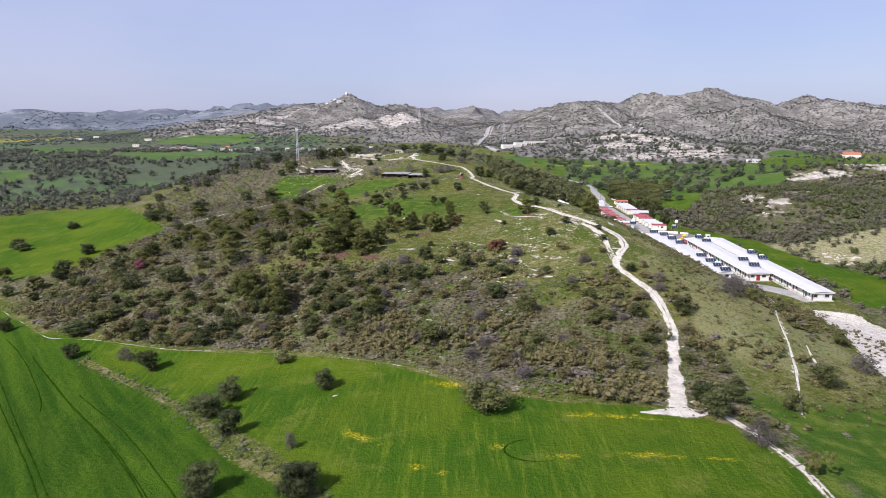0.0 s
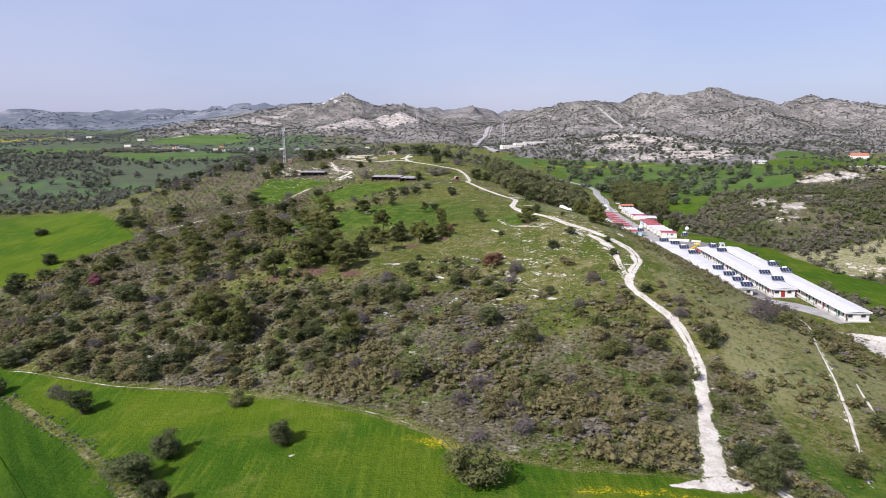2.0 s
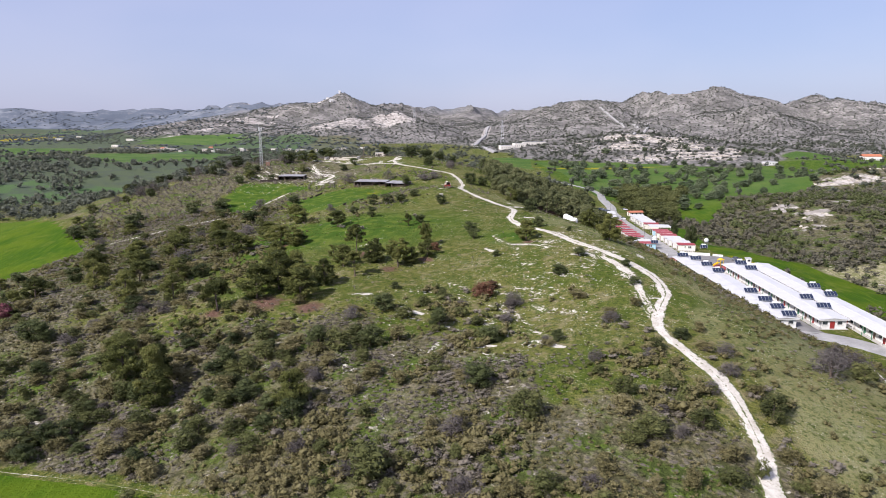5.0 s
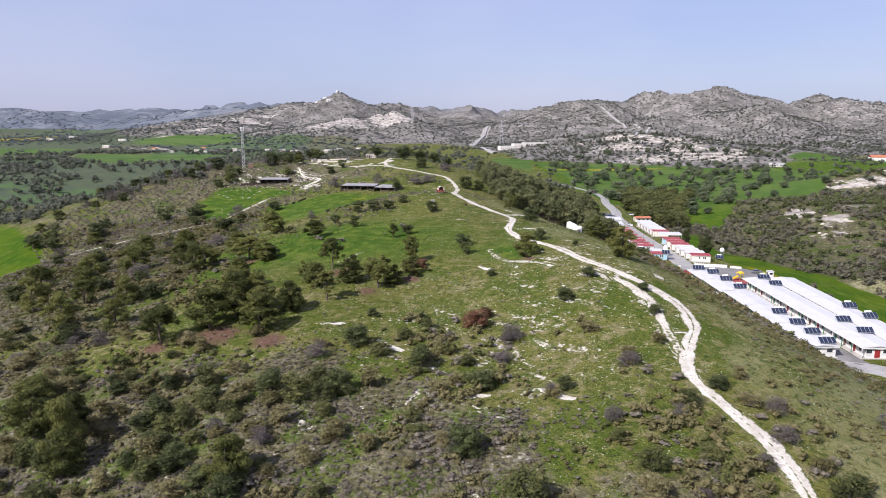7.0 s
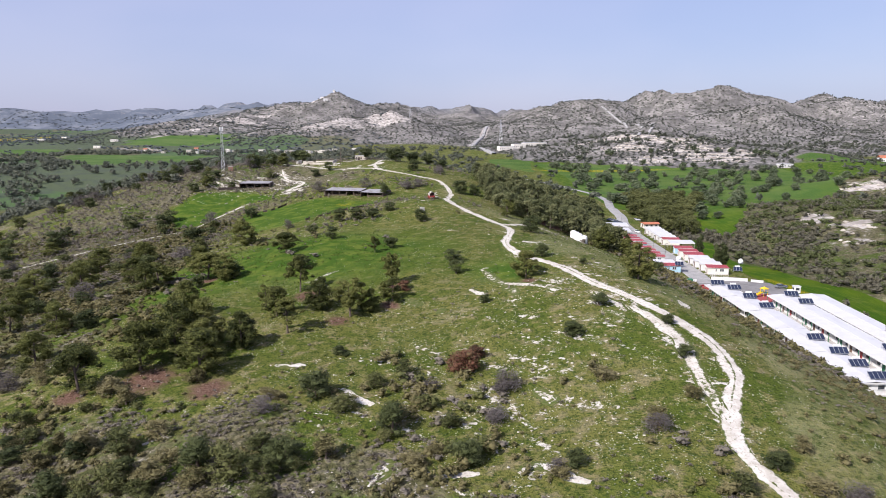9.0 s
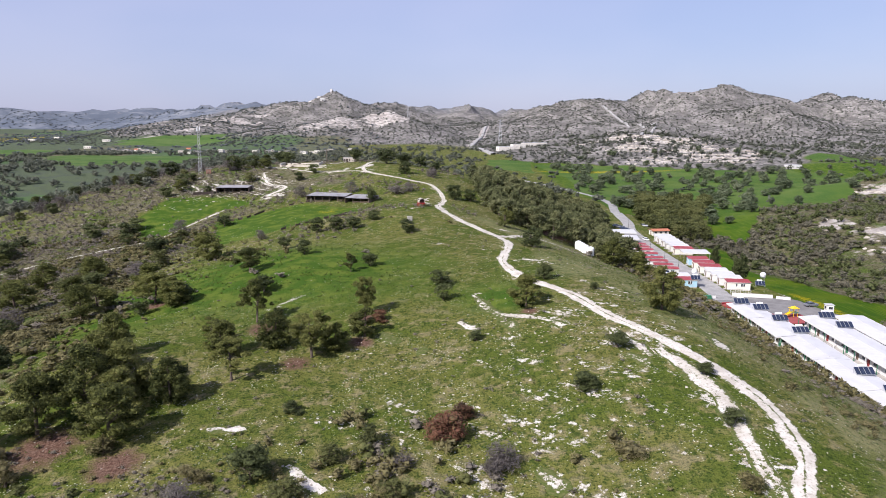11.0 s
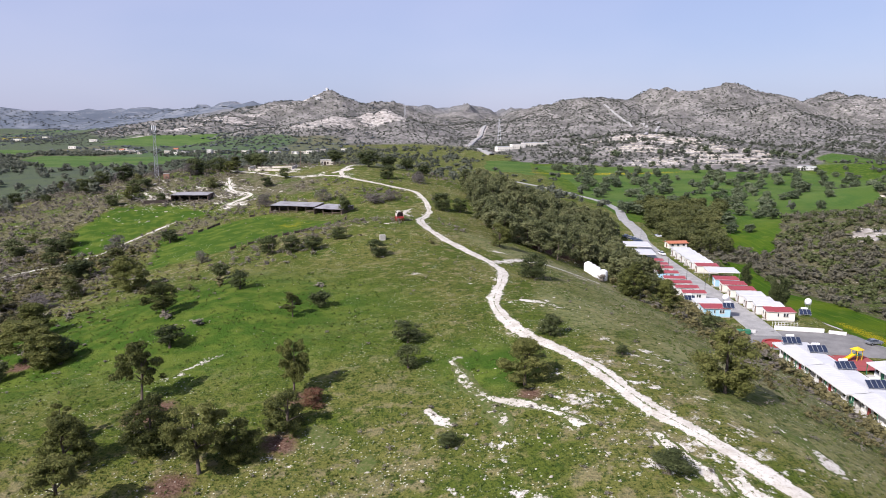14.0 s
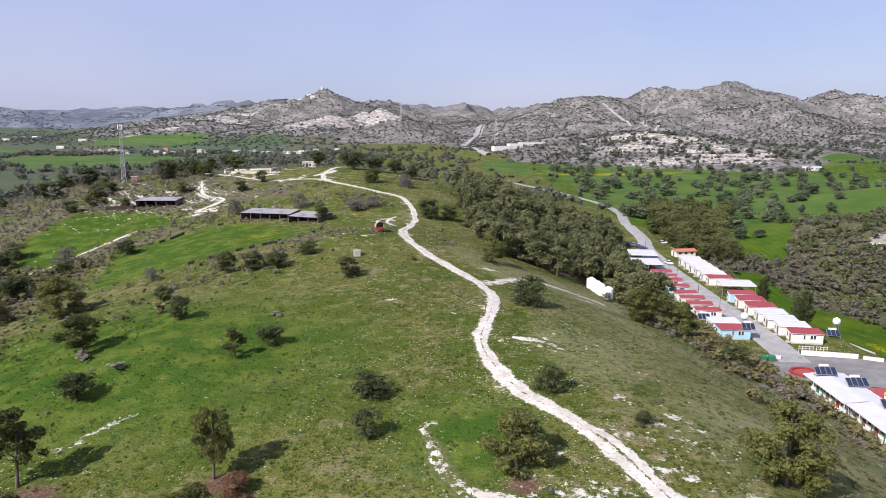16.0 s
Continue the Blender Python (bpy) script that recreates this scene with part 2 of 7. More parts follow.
    # chalk: bare ground, trodden and washed out
    chalk = g.mix(g.ramp(mid, 0.35, 0.65), (0.64, 0.605, 0.55), (0.48, 0.445, 0.385))
    chalk = g.mix(g.ramp(g.noise(0.5, 5, 0.7, seed=36), 0.50, 0.66), chalk, (0.24, 0.215, 0.15))
    bare = g.ramp(g.math("ADD", g.attr("bare"), g.math("ADD", g.math("MULTIPLY", g.math("SUBTRACT", g.noise(1.2, 6, 0.72, seed=21), 0.5), 1.5), g.math("MULTIPLY", g.math("SUBTRACT", g.noise(5.5, 4, 0.6, stretch=(0.55, 2.0, 1), seed=22, turn=0.75), 0.5), 1.3))), 0.47, 0.62)
    c = g.mix(bare, c, chalk)
    g.color(c)
    h = g.math("ADD", g.math("MULTIPLY", fine, 0.5), g.math("ADD", g.math("MULTIPLY", mid, 1.2), g.math("MULTIPLY", drill, 0.35)))
    h = g.math("ADD", h, g.math("MULTIPLY", tuft, 0.9))
    h = g.math("SUBTRACT", h, g.math("MULTIPLY", g.math("MULTIPLY", cushion, g.attr("scrub")), 1.1))
    g.bump(h, 0.9, 0.48)
    return g.m


def track_material():
    g = Graph("chalk track", 0.95, 0.0, 0.1)
    fine, mid = g.noise(0.4, 5, 0.65), g.noise(2.2, 5, 0.6, seed=1)
    c = g.mix(g.ramp(mid, 0.38, 0.66), (0.56, 0.53, 0.475), (0.42, 0.385, 0.33))
    c = g.mix(g.ramp(fine, 0.50, 0.68), c, (0.32, 0.29, 0.24))
    grass = g.ramp(g.math("ADD", g.attr("verge"), g.math("MULTIPLY", g.math("SUBTRACT", g.noise(0.8, 6, 0.75, seed=3), 0.5), 1.9)), 0.46, 0.62)
    c = g.mix(grass, c, g.mix(g.ramp(fine, 0.4, 0.65), (0.062, 0.085, 0.020), (0.115, 0.115, 0.045)))
    g.color(c).bump(g.math("ADD", g.math("MULTIPLY", fine, 0.4), mid), 0.6, 0.15)
    return g.m


def rut_material():
    g = Graph("pressed corn", 1.0, 0.0, 0.0)
    g.color(g.mix(g.ramp(g.noise(0.7, 5, 0.7), 0.42, 0.62), (0.010, 0.030, 0.003), (0.034, 0.070, 0.006)))
    return g.m


def asphalt_material(name, base):
    g = Graph(name, 0.92, 0.0, 0.2)
    v = g.math("ADD", g.math("MULTIPLY", g.noise(3.5, 5), 0.6), g.math("MULTIPLY", g.noise(0.2, 3), 0.4))
    g.color(g.mix(g.ramp(v, 0.36, 0.66), base, tuple(c * 1.5 for c in base))).bump(g.noise(0.1, 3), 0.3, 0.02)
    return g.m


def sheet_material(name, base, rib=0.9, dirt=None, amount=0.35, rough=0.5):
    """Ribbed sheet metal, with ribs across the y axis of the place."""
    g = Graph(name, rough, 0.0, 0.4)
    stain = g.ramp(g.noise(3.0, 5), 0.45, 0.72)
    c = g.mix(g.math("MULTIPLY", stain, amount), base, dirt or tuple(k * 0.7 for k in base))
    wave = g.n.new("ShaderNodeTexWave")
    wave.bands_direction = "Y"
    wave.inputs["Scale"].default_value = 0.314 / rib
    wave.inputs["Distortion"].default_value = 0.0
    g.l.new(g.where, wave.inputs["Vector"])
    g.color(c).bump(wave.outputs["Fac"], 0.5, 0.06)
    return g.m


def stone_material(name, a, b, size=0.8):
    g = Graph(name, 0.95, 0.0, 0.15)
    v = g.math("ADD", g.math("MULTIPLY", g.noise(size, 5, 0.65), 0.6), g.math("MULTIPLY", g.n.new("ShaderNodeNewGeometry").outputs["Random Per Island"], 0.4))
    g.color(g.mix(g.ramp(v, 0.35, 0.65), a, b)).bump(g.noise(size / 3, 5, 0.7), 0.7, 0.12)
    return g.m


def glass_material():
    g = Graph("window glass", 0.08, 0.0, 0.6)
    g.color(g.mix(g.ramp(g.noise(0.9, 2), 0.4, 0.6), (0.022, 0.027, 0.032), (0.05, 0.058, 0.065)))
    return g.m


LAND, TRACK = land_material(), track_material()
ASPHALT = asphalt_material("asphalt", (0.15, 0.145, 0.14))
RUT = rut_material()
ROADWAY = asphalt_material("worn grey roadway", (0.24, 0.235, 0.225))
PINE = foliage("pine needles", (0.044, 0.055, 0.016), (0.140, 0.150, 0.042), (0.248, 0.242, 0.080), 2.0)
CAROB = foliage("carob leaves", (0.031, 0.042, 0.016), (0.086, 0.103, 0.038), (0.160, 0.178, 0.076), 1.8)
BUSH = foliage("lentisk leaves", (0.058, 0.068, 0.024), (0.128, 0.138, 0.048), (0.215, 0.212, 0.086))
GARRIGUE = foliage("thorny garrigue", (0.094, 0.086, 0.036), (0.212, 0.188, 0.086), (0.305, 0.266, 0.152), 1.7)
HEATH = foliage("grey thyme", (0.128, 0.112, 0.086), (0.220, 0.194, 0.154), (0.300, 0.264, 0.220), 2.2)
BARE_TWIG = foliage("leafless grey twigs", (0.090, 0.078, 0.072), (0.155, 0.136, 0.127), (0.222, 0.197, 0.185))
RUSSET = foliage("russet leaves", (0.070, 0.046, 0.026), (0.185, 0.084, 0.054), (0.160, 0.140, 0.064))
PINK = foliage("pink blossom", (0.145, 0.045, 0.060), (0.225, 0.085, 0.105), (0.15, 0.09, 0.07))
# next two: leaf colours made paler and greyer to stand in for haze
HAZED_FAR_LEAF = foliage("hazed distant leaves", (0.086, 0.096, 0.070), (0.145, 0.156, 0.115), (0.210, 0.214, 0.165), 14.0)
HAZED_HILL_LEAF = foliage("hazed hillside leaves", (0.066, 0.073, 0.058), (0.110, 0.117, 0.095), (0.165, 0.166, 0.140), 20.0)
ORCHARD = foliage("orchard leaves", (0.085, 0.110, 0.062), (0.152, 0.182, 0.102), (0.235, 0.258, 0.160), 9.0)
# dark tones lifted and contrast lowered in the colour, as haze would
HAZED_GULLY = foliage("hazed gully thicket leaves", (0.112, 0.106, 0.076), (0.172, 0.160, 0.114), (0.235, 0.216, 0.166), 6.0)
TURF = foliage("grass blades", (0.046, 0.077, 0.013), (0.108, 0.141, 0.029), (0.198, 0.182, 0.072), 3.0, 0.3)
BARK = paint("bark", (0.12, 0.092, 0.072), (0.055, 0.042, 0.034), 0.95, amount=0.9, size=0.5, bump=0.8)
WHITE_ROOF = sheet_material("white roof sheet", (0.53, 0.53, 0.535), 1.0, (0.40, 0.39, 0.375), 0.35)
WHITE_WALL = paint("white wall panel", (0.66, 0.65, 0.63), (0.46, 0.44, 0.40), 0.6, amount=0.45, size=2.2)
CREAM_WALL = paint("cream wall panel", (0.74, 0.70, 0.62), (0.50, 0.46, 0.40), 0.6, amount=0.45, size=2.2)
BLUE_WALL = paint("pale blue wall panel", (0.36, 0.56, 0.66), (0.26, 0.40, 0.48), 0.6, amount=0.5, size=2.0)
RED_ROOF = sheet_material("red roof sheet", (0.30, 0.045, 0.050), 0.8, (0.19, 0.050, 0.048), 0.5)
ORANGE_ROOF = sheet_material("terracotta roof", (0.42, 0.15, 0.075), 0.4, (0.26, 0.10, 0.06), 0.5)
GREY_ROOF = sheet_material("weathered grey roof sheet", (0.27, 0.265, 0.275), 0.5, (0.13, 0.115, 0.105), 0.75, 0.7)
GREEN_PAINT = paint("green painted steel", (0.035, 0.16, 0.085))
GREY_STEEL = paint("galvanised steel", (0.42, 0.43, 0.44), rough=0.42, metal=0.7, size=0.6)
DARK_STEEL = paint("dark steel", (0.09, 0.09, 0.095), rough=0.5, metal=0.5, size=0.6)
PANEL_BLUE = paint("solar collector glass", (0.018, 0.026, 0.052), (0.035, 0.045, 0.075), 0.12, size=1.2)
TANK_WHITE = paint("white plastic tank", (0.74, 0.745, 0.75), (0.56, 0.55, 0.52), 0.4, size=1.4)
CONCRETE = paint("concrete", (0.42, 0.40, 0.37), (0.27, 0.255, 0.23), 0.9, amount=0.8, size=2.0, bump=0.3)
LIME_WALL = paint("limewashed stone wall", (0.56, 0.51, 0.44), (0.36, 0.31, 0.25), 0.92, amount=0.8, size=1.1, bump=0.6)
OLD_WOOD = paint("weathered timber", (0.17, 0.125, 0.095), (0.075, 0.055, 0.045), 0.9, amount=0.9, size=0.7, bump=0.4)
DARK_WOOD = paint("dark stained timber", (0.060, 0.045, 0.038), (0.030, 0.024, 0.020), 0.9, amount=0.9, size=0.7)
RED_PAINT = paint("red paint", (0.27, 0.028, 0.026), rough=0.5)
YELLOW_PAINT = paint("yellow plastic", (0.72, 0.47, 0.02), rough=0.4)
RED_PAVING = paint("red rubber paving", (0.30, 0.060, 0.060), (0.20, 0.065, 0.06), 0.9, amount=0.7)
CANVAS = paint("wagon canvas", (0.66, 0.63, 0.57), (0.44, 0.40, 0.34), 0.9, amount=0.7, size=0.8)
GLASS = glass_material()
DOOR_BROWN = paint("brown door", (0.16, 0.10, 0.07), rough=0.6)
# bluish leaf colour carries the haze over the far plain
HAZED_REMOTE_LEAF = foliage("haze-blue leaves far off", (0.092, 0.106, 0.110), (0.128, 0.144, 0.146), (0.172, 0.184, 0.184), 30.0)
WOOD_PINE = foliage("dark pine needles", (0.078, 0.092, 0.040), (0.165, 0.176, 0.078), (0.262, 0.258, 0.130), 3.0)
ROCK = stone_material("limestone", (0.47, 0.435, 0.375), (0.33, 0.295, 0.25))
CAR_BLUE = paint("dark blue car paint", (0.03, 0.045, 0.09), rough=0.25, size=0.8)
CAR_WHITE = paint("white car paint", (0.72, 0.72, 0.72), rough=0.25, size=0.8)
CAR_GREY = paint("grey car paint", (0.22, 0.23, 0.25), rough=0.25, metal=0.3, size=0.8)
RUBBER = paint("tyre rubber", (0.025, 0.025, 0.026), rough=0.85)


# ---- the lie of the land: heights as functions of the plan ----
def lattice_noise(x, y, seed):
    """Smooth value noise of period one metre per cell, in -1..1."""
    xi, yi = np.floor(x).astype(np.int64), np.floor(y).astype(np.int64)
    fx, fy = x - xi, y - yi
    fx, fy = fx * fx * fx * (fx * (6 * fx - 15) + 10), fy * fy * fy * (fy * (6 * fy - 15) + 10)

    def corner(i, j):
        h = (i * 374761393 + j * 668265263 + seed * 1442695041) & 0xFFFFFFFF
        h = ((h ^ (h >> 13)) * 1274126177) & 0xFFFFFFFF
        return ((h ^ (h >> 16)) & 0xFFFF) / 32767.5 - 1.0

    low = corner(xi, yi) * (1 - fx) + corner(xi + 1, yi) * fx
    high = corner(xi, yi + 1) * (1 - fx) + corner(xi + 1, yi + 1) * fx
    return low * (1 - fy) + high * fy


def fbm(x, y, size, octaves=4, seed=1):
    x, y = np.asarray(x, float) / size, np.asarray(y, float) / size
    total, gain = 0.0, 0.5
    for k in range(octaves):
        total = total + gain * lattice_noise(x * 2**k + 17.3 * k, y * 2**k - 9.1 * k, seed + k)
        gain *= 0.5
    return total


def step(a, b, v):
    s = np.clip((np.asarray(v, float) - a) / (b - a), 0, 1)
    return s * s * (3 - 2 * s)


STATIONS = np.array((-250, -160, -110, -75, -45, -20, 5, 25, 42, 56, 70, 85, 100, 120, 150, 190, 250), float)
SECTIONS = {}


def section(y, *heights):
    """The hill's cut at that y: its heights at the stations."""
    SECTIONS[float(y)] = heights


section(60, -7, -3.4, -1, 1, 3.2, 5, 6.1, 6, 5.2, 4.3, 3.2, 2, 0.7, -0.8, -2.5, -3.5, -3.1)
section(110, -7.2, -4.3, -1.9, 0.5, 3.4, 6.1, 8.6, 8.9, 7.9, 6.5, 4.7, 2.8, 1, -1.1, -3.2, -4.2, -3.2)
section(150, -7.5, -5.3, -2.9, -0.6, 3, 6.5, 9.2, 11.1, 10.5, 9.1, 7.6, 5.5, 3, -0.2, -3.2, -4.3, -2.8)
section(180, -7.8, -5.7, -1.2, 2.2, 6.8, 11.1, 13.9, 15.9, 17.4, 17, 14.7, 11.4, 6.8, 1.3, -3.1, -4, -2.1)
section(210, -8.5, -5.7, 4.5, 8.9, 13.7, 17, 17.7, 18.3, 21.2, 22.3, 20.3, 15.2, 8.7, 1.3, -3, -3.5, -1.2)
section(250, -10, -5.6, 10.8, 14.2, 20, 21.6, 22.1, 24.8, 27.7, 27.7, 23.4, 16, 8.2, 0.9, -2.9, -2.4, 0.2)
section(280, -9.9, -1.9, 11, 16.6, 21.6, 24.3, 26.6, 28.3, 30, 28.6, 23.3, 15.3, 7.5, 1, -2.7, -2.5, 1.2)
section(310, -8.6, 1.5, 11.3, 17.6, 23.6, 28.2, 28.8, 30.1, 30.4, 27.3, 21.9, 14.9, 8.3, 2.9, -1.2, -2.8, 2.3)
section(340, -6.7, 5, 12.6, 18.5, 24.1, 28.3, 30.8, 31, 28.9, 25.1, 20, 14.1, 9.2, 5.4, 1.2, -2.2, 4.2)
section(370, -4.5, 9.2, 15.4, 20.3, 25.5, 30.4, 34.7, 33, 28.2, 23, 17.7, 12.9, 8.9, 5.2, 1.4, 0, 6.7)
section(410, -1.8, 16.7, 21.7, 24.1, 28.7, 31, 33.4, 32.4, 28.5, 23.7, 18.1, 12.4, 7.8, 3.2, -0.4, -0.1, 7.8)
section(450, 1.5, 24.6, 31.6, 30.8, 34.7, 37.7, 38.2, 35.9, 31.6, 26.5, 20.3, 13.4, 7.6, 2.4, -2, -2.6, 11)
section(500, 5.7, 29.9, 40.2, 41.7, 43, 43.6, 41.7, 37.9, 33, 28, 22.8, 17.4, 12.7, 7, 0.7, -1.5, 15)
section(560, 7.1, 26.4, 35.1, 39.4, 41.6, 41.4, 38.4, 33.6, 28.3, 23.6, 19.6, 16.1, 12.8, 9, 4.6, 2.6, 13)
section(620, 5.6, 19.9, 26.5, 30.9, 33.8, 34.4, 32.6, 29.3, 25.7, 22.7, 19.7, 16.7, 14, 11, 7.6, 5.5, 6.1)

CUTS = np.array(sorted(SECTIONS))
HEIGHTS = np.array([SECTIONS[y] for y in sorted(SECTIONS)])


def hermite(knots, v):
    """The interval and the four weights of a cubic through uneven knots (tangents by finite differences)."""
    n = len(knots)
    i = np.clip(np.searchsorted(knots, v, side="right") - 1, 0, n - 2)
    h = knots[i + 1] - knots[i]
    s = np.clip((v - knots[i]) / h, 0, 1)
    h00, h10, h01, h11 = 2 * s**3 - 3 * s**2 + 1, s**3 - 2 * s**2 + s, 3 * s**2 - 2 * s**3, s**3 - s**2
    i0, i3 = np.maximum(i - 1, 0), np.minimum(i + 2, n - 1)
    a, b = h10 * h / (knots[i + 1] - knots[i0]), h11 * h / (knots[i3] - knots[i])
    return (i0, -a), (i, h00 - b), (i + 1, h01 + a), (i3, b)


def hill(x, y):
    across, along = hermite(STATIONS, x), hermite(CUTS, y)
    return sum(wy * wx * HEIGHTS[j, i] for j, wy in along for i, wx in across)


def ridge(x, y, line, width, sharp=1.0):
    """The height of a long rise whose crest goes through line, points of x, y and z."""
    best = np.zeros(np.shape(x))
    for (x0, y0, z0), (x1, y1, z1) in zip(line, line[1:]):
        dx, dy = x1 - x0, y1 - y0
        s = np.clip(((x - x0) * dx + (y - y0) * dy) / (dx * dx + dy * dy), 0, 1)
        d = np.hypot(x - x0 - s * dx, y - y0 - s * dy) / width
        best = np.maximum(best, (z0 + s * (z1 - z0)) * np.exp(-(d ** (1.2 * sharp))))
    return best


RANGES = (
    (((-560, 1800, 62), (-420, 1980, 78), (-313, 2080, 132), (-225, 2080, 98), (-120, 2200, 90)), 240, 1.15),
    (((-400, 2450, 92), (-150, 2500, 98), (60, 2560, 112), (250, 2640, 117), (420, 2900, 72)), 300, 1.2),
    (((-330, 1560, 34), (-190, 1620, 60), (-104, 1680, 72), (-30, 1690, 50)), 150, 1.3),
    (((310, 1960, 106), (430, 1860, 136), (560, 1830, 136), (640, 1830, 146), (720, 1830, 138), (800, 1850, 124), (960, 1900, 98), (1060, 1900, 158), (1180, 1900, 128), (1500, 1900, 80)), 290, 1.1),
    (((250, 1300, 48), (316, 1180, 50), (390, 1130, 42), (480, 1100, 26)), 130, 1.2),
    (((420, 1500, 70), (410, 1380, 54), (330, 1210, 38)), 120, 1.1),
    (((720, 1750, 112), (690, 1480, 62), (640, 1330, 32)), 170, 1.1),
    (((1050, 1800, 100), (1010, 1500, 52), (960, 1330, 28)), 180, 1.1),
    (((-2900, 4300, 138), (-2150, 4250, 130), (-1500, 4200, 148), (-1100, 4150, 180), (-800, 4200, 192), (-200, 4300, 120)), 480, 1.2),
    (((-2600, 3300, 60), (-1900, 3200, 110), (-1350, 3300, 90), (-1000, 3000, 104), (-640, 2500, 100), (-420, 2200, 90)), 300, 1.2),
    (((230, 430, 11), (262, 500, 17), (330, 560, 20), (420, 560, 17)), 50, 1.3),
    (((330, 690, 14), (430, 700, 22), (560, 720, 22)), 46, 1.4),
    (((170, 330, 3), (205, 345, 7), (250, 350, 6), (330, 380, 8)), 34, 1.5),
)


def plain(x, y):
    """Valley floors and the ranges that rise from them."""
    x, y = np.asarray(x, float), np.asarray(y, float)
    west = -6 + 29 * step(480, 760, y) + 22 * step(900, 3200, y)
    east = 1 + 5 * step(380, 560, y) + 8 * step(650, 1050, y) + 16 * step(1100, 2600, y)
    z = west + (east - west) * step(-120, 160, x - 0.04 * y)
    z = z + 3 * fbm(x, y, 260, 3, 5) * step(500, 900, y)
    rise = np.zeros(np.shape(x))
    for line, width, sharp in RANGES:
        rise = np.maximum(rise, ridge(x, y, line, width, sharp)) + 0.06 * np.minimum(rise, ridge(x, y, line, width, sharp))
    gully = 1 - np.abs(fbm(x, y, 210, 4, 11)) * 2.2
    return z + rise * (1 + 0.28 * (gully - 0.75)) + step(14, 60, rise) * 14 * fbm(x, y, 120, 4, 23)


TERRACE = ((133, 225, 0.6), (122, 258, 2.1), (120.5, 300, 3.7), (118.5, 340, 5.2), (114.5, 370, 5.8), (112, 420, 7.2), (111, 470, 8.5), (119, 512, 9.8), (126, 560, 10))


def terrace(x, y):
    """The levelled strip on which the camp stands: its height, and how far a place is off it."""
    level, off = np.zeros(np.shape(x)), np.full(np.shape(x), 1e9)
    for (x0, y0, z0), (x1, y1, z1) in zip(TERRACE, TERRACE[1:]):
        s = np.clip(((x - x0) * (x1 - x0) + (y - y0) * (y1 - y0)) / ((x1 - x0) ** 2 + (y1 - y0) ** 2), 0, 1)
        d = np.hypot(x - x0 - s * (x1 - x0), y - y0 - s * (y1 - y0)) - np.interp(y, (225, 252, 300, 345, 375, 480, 512), (6, 16.5, 17.5, 17.5, 16, 15.5, 6))
        level, off = np.where(d < off, z0 + s * (z1 - z0), level), np.minimum(d, off)
    return level, off


def height(x, y):
    x, y = np.asarray(x, float), np.asarray(y, float)
    out = np.hypot(np.maximum(np.maximum(-250 - x, x - 250), 0), np.maximum(np.maximum(60 - y, y - 620), 0))
    w = step(0, 170, out)
    near = hill(np.clip(x, -250, 250), np.clip(y, 60, 620)) + 0.5 * fbm(x, y, 22, 3, 3) * step(150, 190, y)
    land = near * (1 - w) + plain(x, y) * w
    level, off = terrace(x, y)
    return level + (land - level) * step(0, 6.5, off)


# ---- the ground: one sheet to the horizon ----
def near_line(x, y, line):
    best = np.full(np.shape(x), 1e9)
    for (x0, y0), (x1, y1) in zip(line, line[1:]):
        s = np.clip(((x - x0) * (x1 - x0) + (y - y0) * (y1 - y0)) / ((x1 - x0) ** 2 + (y1 - y0) ** 2), 0, 1)
        best = np.minimum(best, np.hypot(x - x0 - s * (x1 - x0), y - y0 - s * (y1 - y0)))
    return best


def inside(x, y, ring):
    """How far a place lies inside a ring of points (outside: minus), in metres."""
    odd = np.zeros(np.shape(x), bool)
    for (x0, y0), (x1, y1) in zip(ring, ring[1:] + ring[:1]):
        odd ^= ((y0 > y) != (y1 > y)) & (x < (x1 - x0) * (y - y0) / (y1 - y0 + 1e-9) + x0)
    d = near_line(x, y, list(ring) + [ring[0]])
    return np.where(odd, d, -d)


def blob(x, y, cx, cy, rx, ry=None, turn=0.0):
    c, s = math.cos(turn), math.sin(turn)
    dx, dy = x - cx, y - cy
    return np.exp(-(((dx * c + dy * s) / rx) ** 2 + ((dy * c - dx * s) / (ry or rx)) ** 2))


MAIN_TRACK = [(44, 119), (47.3, 131), (50, 141), (55, 157), (57, 168), (56.5, 181), (52.2, 194), (52, 202), (55.5, 210.5), (59, 218.5), (59.6, 228), (57, 237), (52, 246.8), (46, 257), (42.5, 268), (38.8, 275), (34.9, 282.5), (32.3, 292), (31.4, 301), (33.3, 311.5), (35, 327), (31.5, 342), (24.4, 354.5), (17.6, 370), (16, 387), (18, 414), (13.2, 440), (3.6, 450.5), (-10, 463), (-20.5, 477), (-20.5, 500), (-16, 530)]
EDGE_PATH = [(-170, 254), (-123, 199), (-108, 190.5), (-96, 186.5), (-73.7, 176.8), (-48, 167.5), (-28, 158.5), (-10.8, 148.8), (0.7, 138.6), (5.2, 130)]
EAST_PATH = [(116.9, 243), (104, 208), (92.3, 182.6), (85.9, 163), (80.3, 148), (70, 125.6)]
LOW_PATH = [(49, 126), (53.4, 119.5), (56.6, 111), (58.5, 103), (58, 92), (54, 76), (46, 50)]
WEST_PATH = [(-140, 362), (-110, 380), (-94, 388), (-87, 394), (-83, 406), (-78, 420), (-74.5, 430)]
YARD_PATH = [(-71, 484), (-64.6, 467), (-54.5, 458), (-60, 446), (-52, 443)]
TOP_PATH = [(-75, 500), (-52, 485), (-37, 477.5), (-23, 474.5), (-14, 467)]
TANK_PATH = [(35, 338), (44, 349), (53, 352.5), (61, 353)]
